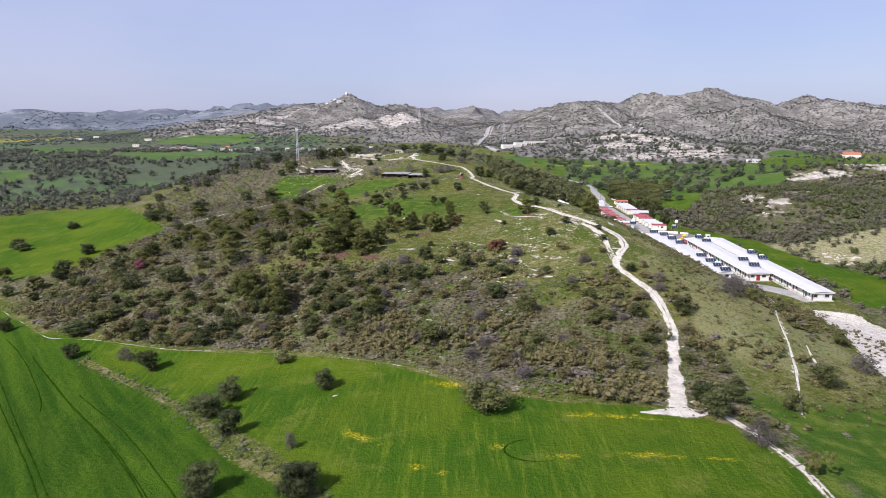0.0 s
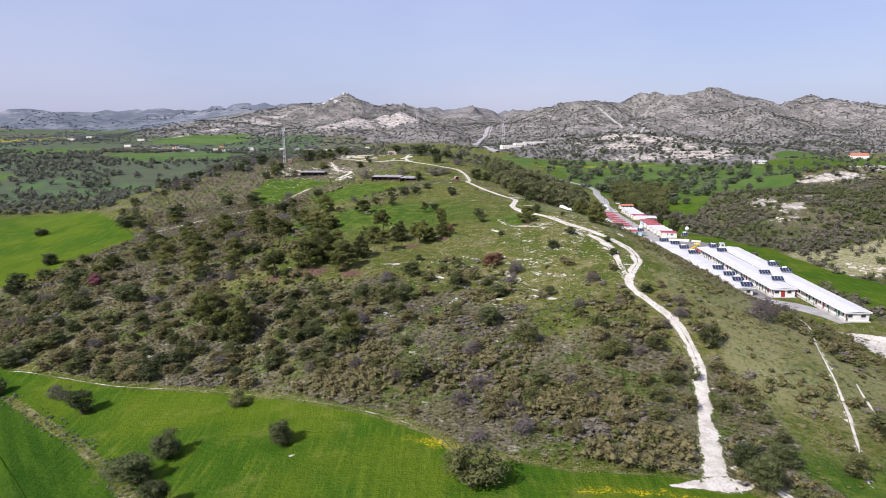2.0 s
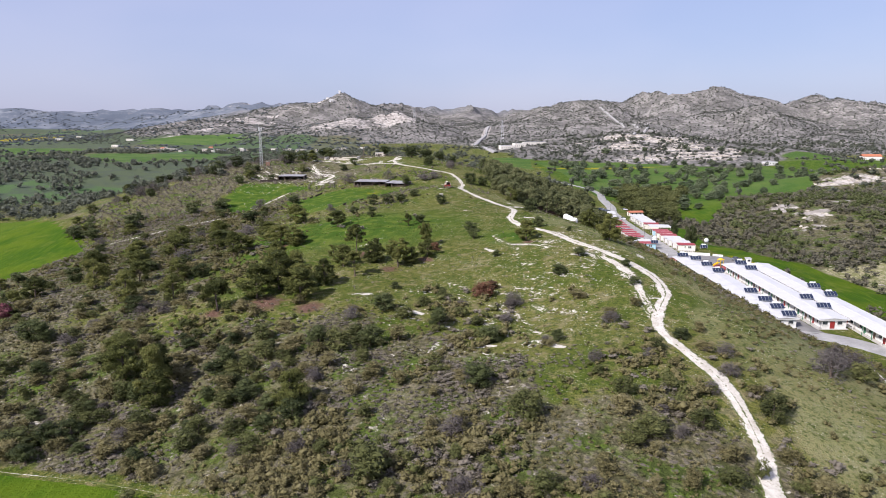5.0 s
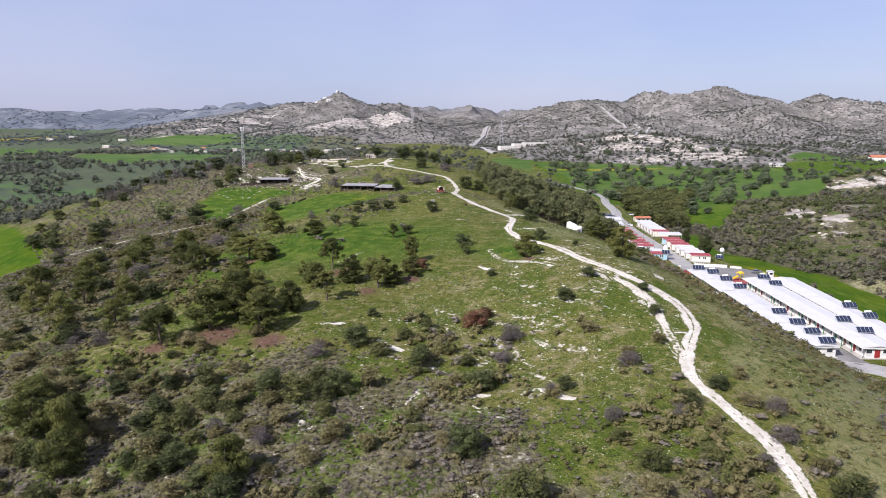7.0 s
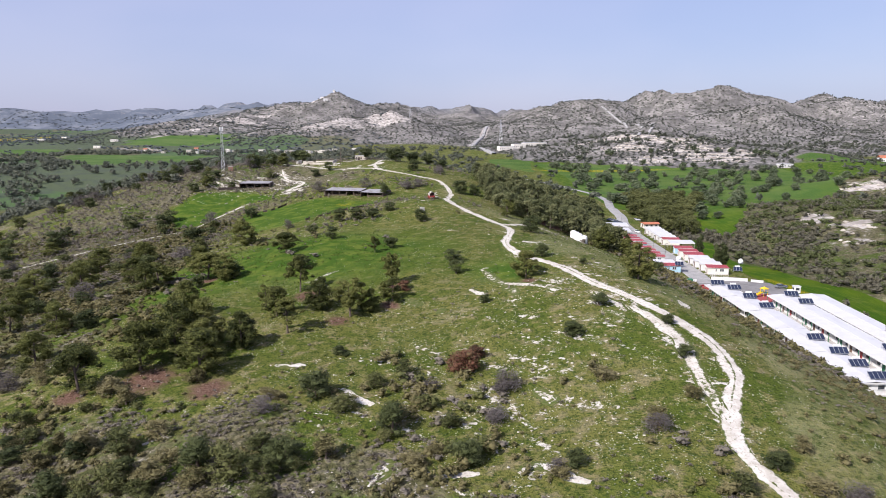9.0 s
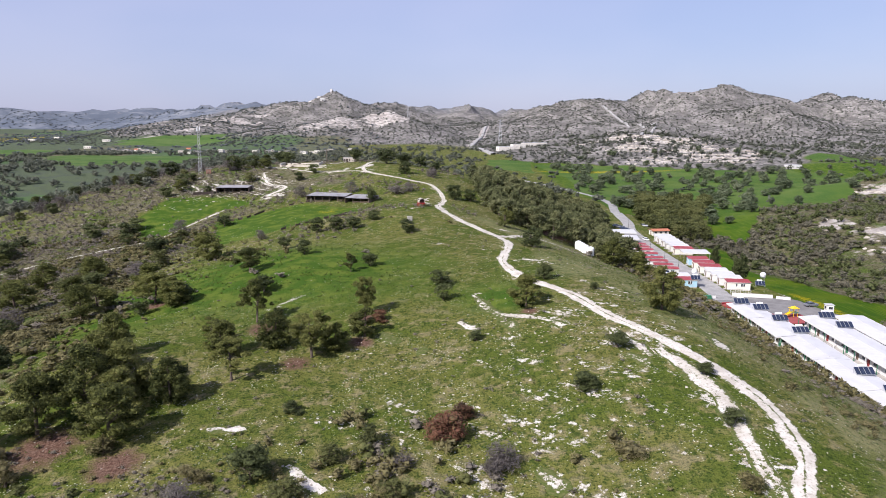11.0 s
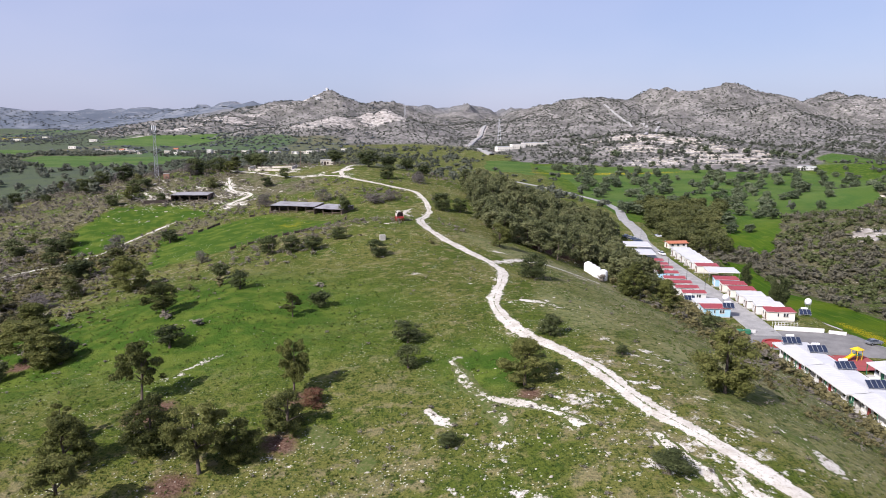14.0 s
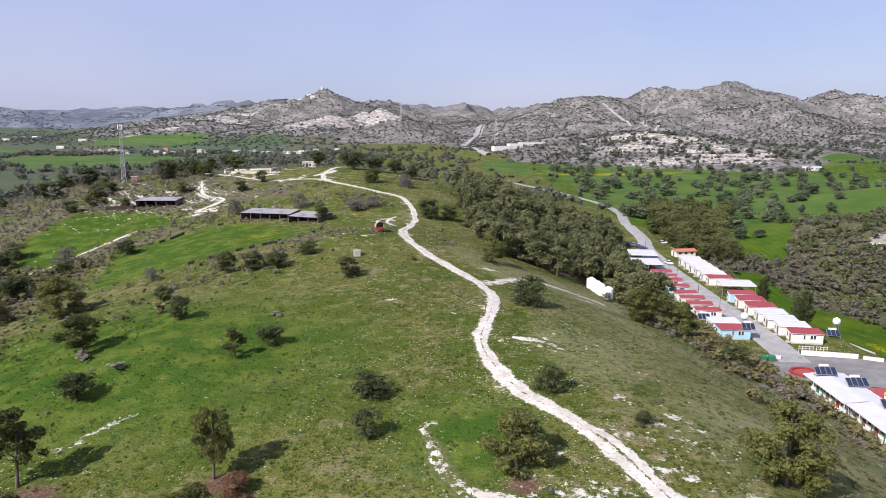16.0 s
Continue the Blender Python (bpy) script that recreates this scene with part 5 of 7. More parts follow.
for x, y in zip(lx.tolist()[:95], ly.tolist()[:95]):
    s = PLANTED.uniform(4, 7.5)
    plant(PLANTED.choice(("olive", "olive", "pine", "bush", "grey")), x, y, s, s * PLANTED.uniform(0.65, 0.95), group="trees of the western slope")
ox, oy = strew(4, 900, (125, 480, 560, 1060), lambda x, y: 0.55 * step(2, 10, inside(x, y, EAST_CORN)) + 0.3 * step(2, 10, inside(x, y, NORTH_CORN)), 15)
for x, y in zip(ox.tolist()[:230], oy.tolist()[:230]):
    s = PLANTED.uniform(6.5, 11)
    plant("orchard", x, y, s, s * PLANTED.uniform(0.65, 0.85), group="olive trees of the valley")


def stuff(name, seed, forms, x, y, wide, high, material, label, category, sink=0.06):
    """Very many small plants or stones of a few forms, as one mesh."""
    rng = np.random.default_rng(seed)
    z = ground_z(x, y)
    verts, faces, at = [], [], 0
    pick = rng.integers(len(forms), size=len(x))
    turn = rng.uniform(0, 2 * math.pi, len(x))
    for k, (v, f) in enumerate(forms):
        i = np.nonzero(pick == k)[0]
        if not len(i):
            continue
        c, s = np.cos(turn[i])[:, None], np.sin(turn[i])[:, None]
        w, h = wide[i][:, None], high[i][:, None]
        p = np.stack([x[i][:, None] + (v[:, 0] * c - v[:, 1] * s) * w, y[i][:, None] + (v[:, 0] * s + v[:, 1] * c) * w, z[i][:, None] + (v[:, 2] - sink) * h], -1)
        verts.append(p.reshape(-1, 3))
        faces.append((f[None] + at + (np.arange(len(i)) * len(v))[:, None, None]).reshape(-1, 3))
        at += len(i) * len(v)
    ob = new(name, mesh_from(name, np.concatenate(verts), np.concatenate(faces), material))
    return tagged(ob, label, category, kind="stuff")


def low_forms(seed, count, leaves, size, core=0.8, pads=4, slim=0.55, plain=True):
    forms = []
    for i in range(count):
        rng = np.random.default_rng(seed + i)
        spots = []
        for j in range(pads):
            a, d, s = rng.uniform(0, 6.28), rng.uniform(0, 0.26), rng.uniform(0.2, 0.34)
            spots.append(((d * math.cos(a), d * math.sin(a), rng.uniform(0.25, 0.62)), (s, s, s * 1.1)))
        forms.append(cloud(rng, spots, leaves, size, core, slim=slim, plain_core=plain, wild=0.6))
    return forms


def off_tracks(x, y):
    d = np.minimum.reduce([near_line(x, y, line) - w for line, w in ((MAIN_TRACK, 2.6), (EDGE_PATH, 1.0), (EAST_PATH, 1.0), (LOW_PATH, 1.6), (WEST_PATH, 1.2), (YARD_PATH, 2.4), (TOP_PATH, 2), (SPUR, 1.6))])
    return step(0, 0.8, d)


def scrub_chance(x, y):
    cover = ground_cover(x, y)[1]
    return np.clip(cover["scrub"] * 1.1, 0, 1) * (1 - cover["corn"]) * off_tracks(x, y) * step(0, 2, terrace(x, y)[1])


def sizes(seed, n, low, high):
    return np.random.default_rng(seed).uniform(low, high, n) ** 1.0


bx, by = strew(10, 2600, (-130, 62, 132, 250), lambda x, y: scrub_chance(x, y) * step(-0.3, 0.2, fbm(x, y, 24, 3, 49)), 6.0)
for x, y in zip(bx.tolist()[:250], by.tolist()[:250]):
    s = PLANTED.uniform(2.4, 4.6)
    plant(PLANTED.choice(("bush", "bush", "maquis", "maquis", "maquis", "grey")), x, y, s, s * PLANTED.uniform(0.55, 0.85), group="bushes on the slope")
dx, dy = strew(9, 1500, (-118, -22, 150, 214), lambda x, y: scrub_chance(x, y), 5.0)
for x, y in zip(dx.tolist()[:95], dy.tolist()[:95]):
    s = PLANTED.uniform(3.0, 5.4)
    plant(PLANTED.choice(("juniper", "bush", "maquis", "maquis")), x, y, s, s * PLANTED.uniform(0.6, 0.85), group="bushes on the slope")
sx, sy = strew(11, 52000, (-170, 125, 118, 400), scrub_chance, 1.0)
n = len(sx)
tall = 0.6 + 1.5 * step(-0.25, 0.4, fbm(sx, sy, 16, 3, 51)) * (0.5 + np.random.default_rng(12).random(n))
kind = fbm(sx, sy, 9, 3, 52) + 0.20 * np.random.default_rng(13).normal(size=n)
near_scrub = (np.abs(sx - 2) < 82) & (sy < 245)
for name, pick, material, label in (("garrigue", kind < 0.06, GARRIGUE, "brownish-green thorny scrub covering the slope"), ("lentisk_scrub", (kind >= 0.06) & (kind < 0.14), BUSH, "dark evergreen low bushes among the scrub"), ("thyme_scrub", kind >= 0.14, HEATH, "grey cushions of thyme among the scrub")):
    low = 0.62 if name == "thyme_scrub" else 1.0
    for zone, leaves, size in ((near_scrub, 48, 0.090), (~near_scrub, 22, 0.135)):
        i = pick & zone
        stuff(name, 14, low_forms(60, 6, leaves, size, 0.74, pads=3), sx[i], sy[i], 1.7 * tall[i] ** 0.8, tall[i] * low, material, label, "scrub")

mx, my = strew(8, 14000, (-80, 58, 140, 246), lambda x, y: scrub_chance(x, y) * step(0.02, 0.16, fbm(x, y, 9, 3, 52)), 0.8)
stuff("thyme_carpet", 7, low_forms(66, 6, 22, 0.15, 0.5, pads=2), mx, my, sizes(5, len(mx), 0.8, 1.5), sizes(6, len(mx), 0.35, 0.7), HEATH, "low grey carpet of thyme between the bushes", "scrub")
mx, my = strew(15, 9000, (-120, 100, 225, 480), lambda x, y: (0.05 + 0.20 * step(0.0, 0.3, fbm(x, y, 20, 3, 53)) + 0.25 * step(0.25, 0.35, ground_cover(x, y)[1]["bare"])) * off_tracks(x, y) * (1 - ground_cover(x, y)[1]["corn"]) * (1 - 0.8 * ground_cover(x, y)[1]["lush"]) * step(0, 2, terrace(x, y)[1]), 1.2)
stuff("meadow_shrubs", 16, low_forms(80, 5, 38, 0.10, 0.5, 2), mx, my, sizes(17, len(mx), 0.5, 1.5), sizes(18, len(mx), 0.25, 0.8), HEATH, "low grey-green cushions scattered in the meadow", "scrub")
mx, my = strew(19, 9000, (58, 128, 125, 400), lambda x, y: 0.45 * step(0, 2, terrace(x, y)[1]) * off_tracks(x, y) * step(62, 80, x) * step(-0.1, 0.25, fbm(x, y, 18, 3, 54)), 1.5)
stuff("flank_scrub", 20, low_forms(90, 5, 34, 0.10, 0.6, 3), mx, my, sizes(21, len(mx), 0.7, 1.9), sizes(22, len(mx), 0.35, 1.1), GARRIGUE, "brown-green scrub on the steep flank", "scrub")
mx, my = strew(23, 500, (84, 101, 262, 420), lambda x, y: step(0.2, 2, terrace(x, y)[1]) * (1 - step(7, 12, terrace(x, y)[1])), 2.2)
stuff("bank_thicket", 24, low_forms(95, 5, 60, 0.14), mx, my, sizes(25, len(mx), 2.0, 4.2), sizes(26, len(mx), 1.2, 2.8), GARRIGUE, "dense brown-green thicket along the bank above the camp", "thicket")
mx, my = strew(27, 9000, (-110, -8, 82, 180), lambda x, y: np.exp(-((near_line(x, y, HEDGE) / 1.9) ** 2)) * (0.35 + 0.65 * step(-0.2, 0.2, fbm(x, y, 9, 3, 57))), 0.8)
stuff("hedge_weeds", 28, low_forms(97, 4, 42, 0.10, 0.45), mx, my, sizes(29, len(mx), 0.6, 1.8), sizes(30, len(mx), 0.3, 0.9), ORCHARD, "grey-green weeds along the strip between two fields", "weeds")

# grass of the near meadow
blade = []
for i in range(4):
    rng = np.random.default_rng(120 + i)
    a, d = rng.uniform(0, 6.28, 7), rng.uniform(0, 0.45, 7)
    foot = np.stack([d * np.cos(a), d * np.sin(a), 0 * a], -1)
    out = np.stack([np.cos(a + 1), np.sin(a + 1), 0 * a], -1) * 0.16
    tip = foot + np.stack([rng.normal(0, 0.35, 7), rng.normal(0, 0.35, 7), rng.uniform(0.6, 1, 7)], -1)
    blade.append((np.stack([foot - out, foot + out, tip], 1).reshape(-1, 3), np.arange(21).reshape(7, 3)))
tx, ty = strew(31, 10000, (-60, 80, 225, 330), lambda x, y: (1 - 0.9 * ground_cover(x, y)[1]["bare"]) * off_tracks(x, y) * (0.35 + 0.65 * step(-0.2, 0.3, fbm(x, y, 6, 3, 55))))
stuff("meadow_grass", 32, blade, tx, ty, sizes(33, len(tx), 0.25, 0.6), sizes(34, len(tx), 0.14, 0.42), TURF, "tufts of spring grass in the meadow", "grass")

# loose chalk and limestone
rocks = []
for i in range(6):
    rng = np.random.default_rng(140 + i)
    rocks.append((ICO_V * rng.uniform(0.55, 1.1, (len(ICO_V), 1)) * (0.5, 0.42, 0.34) + (0, 0, 0.1), ICO_F))
rx, ry = strew(35, 60000, (-125, 80, 150, 480), lambda x, y: np.clip(ground_cover(x, y)[1]["bare"] - 0.16, 0, 1) * 0.75 * step(0, 0.3, near_line(x, y, MAIN_TRACK) - 1.9) * (1 - ground_cover(x, y)[1]["corn"]))
stuff("loose_stones", 36, rocks, rx, ry, sizes(37, len(rx), 0.15, 0.75), sizes(38, len(rx), 0.12, 0.5), ROCK, "pale limestone lumps lying in the grass", "stones", 0.1)

# woods and orchards too far off to tell apart
far_form = low_forms(100, 5, 22, 0.21, 0.75, 3)
fx, fy = strew(41, 26000, (-900, 900, 440, 1250), lambda x, y: np.where(inside(x, y, WOOD) > -6, 0, np.where(x < -118, 0.8 * step(-0.1, 0.3, fbm(x, y, 70, 4, 61)) + 0.12, 0.0)) * (1 - np.clip(2 * ground_cover(x, y)[1]["bloom"], 0, 1)) * (1 - ground_cover(x, y)[1]["corn"]), 7)
close = fy + 0.4 * np.abs(fx + 120) < 860
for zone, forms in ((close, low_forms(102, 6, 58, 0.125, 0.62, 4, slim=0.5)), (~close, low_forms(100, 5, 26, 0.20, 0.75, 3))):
    stuff("west_woodland", 42, forms, fx[zone], fy[zone], sizes(43, zone.sum(), 5.5, 10), sizes(44, zone.sum(), 4, 7.5), HAZED_FAR_LEAF, "olive groves and woodland across the western plain", "woodland")
fx, fy = strew(45, 26000, (125, 560, 205, 700), lambda x, y: (1 - ground_cover(x, y)[1]["corn"]) * np.where(terrace(x, y)[1] < 6, 0, 1) * np.where(ground_cover(x, y)[1]["marl"] > 0.35, 0.06, 0.75 * step(-0.3, 0.25, fbm(x, y, 45, 4, 62)) + 0.12) * step(142, 160, x) * (1 - 0.85 * ground_cover(x, y)[1]["dry_lift"]), 3.3)
green = fbm(fx, fy, 18, 3, 91) + 0.25 * np.random.default_rng(92).normal(size=len(fx)) > 0.05
for name, pick, material, label in (("gully_scrub", ~green, HAZED_GULLY, "dense grey-brown scrub filling the gullies"), ("gully_bushes", green, CAROB, "dark evergreen bushes and trees in the gullies")):
    stuff(name, 46, low_forms(104, 5, 28, 0.135, 0.74, 2), fx[pick], fy[pick], sizes(47, pick.sum(), 3.2, 7.6), sizes(48, pick.sum(), 2.0, 5.2), material, label, "scrub")
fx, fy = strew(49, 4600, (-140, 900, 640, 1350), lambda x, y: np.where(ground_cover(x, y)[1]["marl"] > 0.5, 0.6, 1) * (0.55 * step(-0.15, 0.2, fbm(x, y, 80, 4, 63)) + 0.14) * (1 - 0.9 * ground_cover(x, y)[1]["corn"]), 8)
stuff("valley_woodland", 50, far_form, fx, fy, sizes(51, len(fx), 4.5, 11), sizes(52, len(fx), 3.4, 8), HAZED_FAR_LEAF, "dark trees at the foot of the hills", "woodland")
tiny = low_forms(108, 5, 2, 0.40, 1.05, 1)
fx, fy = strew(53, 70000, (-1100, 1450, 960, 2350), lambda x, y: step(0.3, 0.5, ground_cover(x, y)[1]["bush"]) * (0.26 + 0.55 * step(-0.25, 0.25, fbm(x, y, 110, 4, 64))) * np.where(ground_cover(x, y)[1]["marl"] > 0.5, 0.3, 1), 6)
stuff("hill_scrub", 54, tiny, fx, fy, sizes(55, len(fx), 3.4, 8.0), sizes(56, len(fx), 2.6, 5.5), HAZED_HILL_LEAF, "dark trees dotting the distant hills", "woodland")
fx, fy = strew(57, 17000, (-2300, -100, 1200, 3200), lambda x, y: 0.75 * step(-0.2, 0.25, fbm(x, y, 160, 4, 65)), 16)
stuff("plain_woodland", 58, tiny, fx, fy, sizes(59, len(fx), 8, 15), sizes(60, len(fx), 3.5, 7), HAZED_REMOTE_LEAF, "groves on the far plain", "woodland")

# broken limestone on the knolls and cliffs
ox, oy = strew(71, 90000, (150, 560, 300, 1230), lambda x, y: step(0.3, 0.6, ground_cover(x, y)[1]["marl"]) * 0.5 * step(0.2, 0.7, np.sin(height(x, y) * 1.9 + 2 * fbm(x, y, 30, 3, 72))), 2.6)
stuff("limestone_outcrops", 73, rocks, ox, oy, sizes(74, len(ox), 2.2, 7.5) * (0.45 + oy / 1600), sizes(75, len(ox), 1.6, 4.6) * (0.45 + oy / 1600), ROCK, "pale limestone outcrops on the rocky knolls", "rocks", 0.12)
cx, cy = strew(76, 3000, (-135, 40, 385, 520), lambda x, y: np.clip(ground_cover(x, y)[1]["bare"] - 0.12, 0, 1) * 0.9 * step(0, 1, near_line(x, y, MAIN_TRACK) - 2.5) * (1 - ground_cover(x, y)[1]["corn"]), 1.6)
stuff("crest_rocks", 77, rocks, cx, cy, sizes(78, len(cx), 0.6, 2.4), sizes(79, len(cx), 0.3, 1.0), ROCK, "low pale rock ledges along the crest", "rocks", 0.12)
cx, cy = strew(80, 11000, (-180, 30, 340, 530), lambda x, y: np.clip(0.5 * step(0.0, 0.3, fbm(x, y, 22, 3, 81)) + 0.6 * step(-50, -75, x), 0, 0.85) * off_tracks(x, y) * (1 - ground_cover(x, y)[1]["corn"]) * (1 - np.clip(1.3 * ground_cover(x, y)[1]["lush"], 0, 1)), 2.0)
stuff("crest_shrubs", 82, low_forms(112, 5, 30, 0.115, 0.55, 2), cx, cy, sizes(83, len(cx), 1.2, 3.2), sizes(84, len(cx), 0.7, 2.0), HEATH, "grey shrubs along the crest of the hill", "scrub")

pebbles = [(OCTA_V * np.random.default_rng(150 + i).uniform(0.6, 1.1, (6, 1)) * (0.5, 0.42, 0.34) + (0, 0, 0.1), OCTA_F) for i in range(5)]
px, py = strew(85, 30000, (-70, 95, 190, 420), lambda x, y: (0.02 + 0.30 * step(0.1, 0.4, fbm(x, y, 11, 4, 86)) + 0.2 * ground_cover(x, y)[1]["shaded_litter"]) * (1 - ground_cover(x, y)[1]["corn"]) * step(0, 2, terrace(x, y)[1]))
stuff("scattered_stones", 87, pebbles, px, py, sizes(88, len(px), 0.14, 0.42), sizes(89, len(px), 0.12, 0.34), ROCK, "small white stones scattered through the grass", "stones", 0.1)


# ---- building blocks ----
def part(name, bm, material, parent=None, label=""):
    """One mesh object from a bmesh, under its thing or part."""
    me = bpy.data.meshes.new(name)
    bm.to_mesh(me)
    bm.free()
    me.materials.append(material)
    ob = new(name, me)
    ob.parent = parent
    return tagged(ob, label)


def box(x0, x1, y0, y1, z0, z1, bevel=0.0, bm=None, turn=None):
    bm = bm or bmesh.new()
    m = Matrix.Translation(((x0 + x1) / 2, (y0 + y1) / 2, (z0 + z1) / 2)) @ Matrix.Diagonal((x1 - x0, y1 - y0, z1 - z0, 1))
    made = bmesh.ops.create_cube(bm, size=1.0, matrix=(turn @ m) if turn else m)
    if bevel:
        edges = list({e for v in made["verts"] for e in v.link_edges})
        bmesh.ops.bevel(bm, geom=edges, offset=bevel, segments=1, affect="EDGES")
    return bm


def rod(a, b, r, bm=None, sides=8, r2=None):
    """A round bar from a to b."""
    bm = bm or bmesh.new()
    a, b = Vector(a), Vector(b)
    m = Matrix.Translation((a + b) / 2) @ (b - a).to_track_quat("Z", "Y").to_matrix().to_4x4()
    bmesh.ops.create_cone(bm, cap_ends=True, segments=sides, radius1=r, radius2=r if r2 is None else r2, depth=(b - a).length, matrix=m)
    return bm


def slab(corners, thick, bm=None):
    """A plate whose upper face has those corners."""
    bm = bm or bmesh.new()
    top = [bm.verts.new(c) for c in corners]
    low = [bm.verts.new((c[0], c[1], c[2] - thick)) for c in corners]
    bm.faces.new(top)
    bm.faces.new(low[::-1])
    for i in range(len(corners)):
        j = (i + 1) % len(corners)
        bm.faces.new((top[i], low[i], low[j], top[j]))
    bmesh.ops.recalc_face_normals(bm, faces=bm.faces)
    return bm


def spun(profile, sides=16, bm=None, at=(0, 0, 0)):
    """A body turned about z, from (radius, z) pairs."""
    bm = bm or bmesh.new()
    rings = [[bm.verts.new((at[0] + r * math.cos(2 * math.pi * k / sides), at[1] + r * math.sin(2 * math.pi * k / sides), at[2] + z)) for k in range(sides)] for r, z in profile]
    for a, b in zip(rings, rings[1:]):
        for k in range(sides):
            bm.faces.new((a[k], a[(k + 1) % sides], b[(k + 1) % sides], b[k]))
    bm.faces.new(rings[0][::-1])
    bm.faces.new(rings[-1])
    return bm


def thing(name, x, y, z=None, turn=0.0, tilt=0.0, label="", category="", group=""):
    ob = new(name)
    ob.empty_display_size = 0.5
    ob.matrix_world = pose(x, y, float(height(x, y)) if z is None else z, tilt, 0, turn)
    return tagged(ob, label, category, group)


def window_on(parent, x, y, z, w, h, face, wall=0.0):
    """A framed pane on a wall that looks to face (-x, +x, -y or +y)."""
    axis, sign = face[1], -1 if face[0] == "-" else 1
    t = 0.05
    if axis == "x":
        ring = box(x - t, x + t, y - w / 2, y + w / 2, z, z + h)
        glass = box(x + sign * t, x + sign * (t + 0.012), y - w / 2 + 0.08, y + w / 2 - 0.08, z + 0.08, z + h - 0.08) if sign > 0 else box(x - t - 0.012, x - t, y - w / 2 + 0.08, y + w / 2 - 0.08, z + 0.08, z + h - 0.08)
        sill = box(x - t - 0.05, x + t + 0.05, y - w / 2 - 0.05, y + w / 2 + 0.05, z - 0.06, z)
    else:
        ring = box(x - w / 2, x + w / 2, y - t, y + t, z, z + h)
        glass = box(x - w / 2 + 0.08, x + w / 2 - 0.08, y - t - 0.012, y - t, z + 0.08, z + h - 0.08) if sign < 0 else box(x - w / 2 + 0.08, x + w / 2 - 0.08, y + t, y + t + 0.012, z + 0.08, z + h - 0.08)
        sill = box(x - w / 2 - 0.05, x + w / 2 + 0.05, y - t - 0.05, y + t + 0.05, z - 0.06, z)
    casing = part("window", ring, WHITE_WALL, parent)
    part("pane", glass, GLASS, casing, "dark window pane")
    part("sill", sill, CONCRETE, casing)


def door_on(parent, x, y, w, h, face, material=DOOR_BROWN, base=0.1):
    axis, sign = face[1], -1 if face[0] == "-" else 1
    if axis == "x":
        leaf = part("door", box(x - 0.06, x + 0.06, y - w / 2, y + w / 2, base, base + h, 0.02), material, parent)
        part("handle", rod((x + sign * 0.1, y + w / 2 - 0.18, base + 1.0), (x + sign * 0.1, y + w / 2 - 0.06, base + 1.0), 0.02), GREY_STEEL, leaf)
    else:
        leaf = part("door", box(x - w / 2, x + w / 2, y - 0.06, y + 0.06, base, base + h, 0.02), material, parent)
        part("handle", rod((x + w / 2 - 0.18, y + sign * 0.1, base + 1.0), (x + w / 2 - 0.06, y + sign * 0.1, base + 1.0), 0.02), GREY_STEEL, leaf)


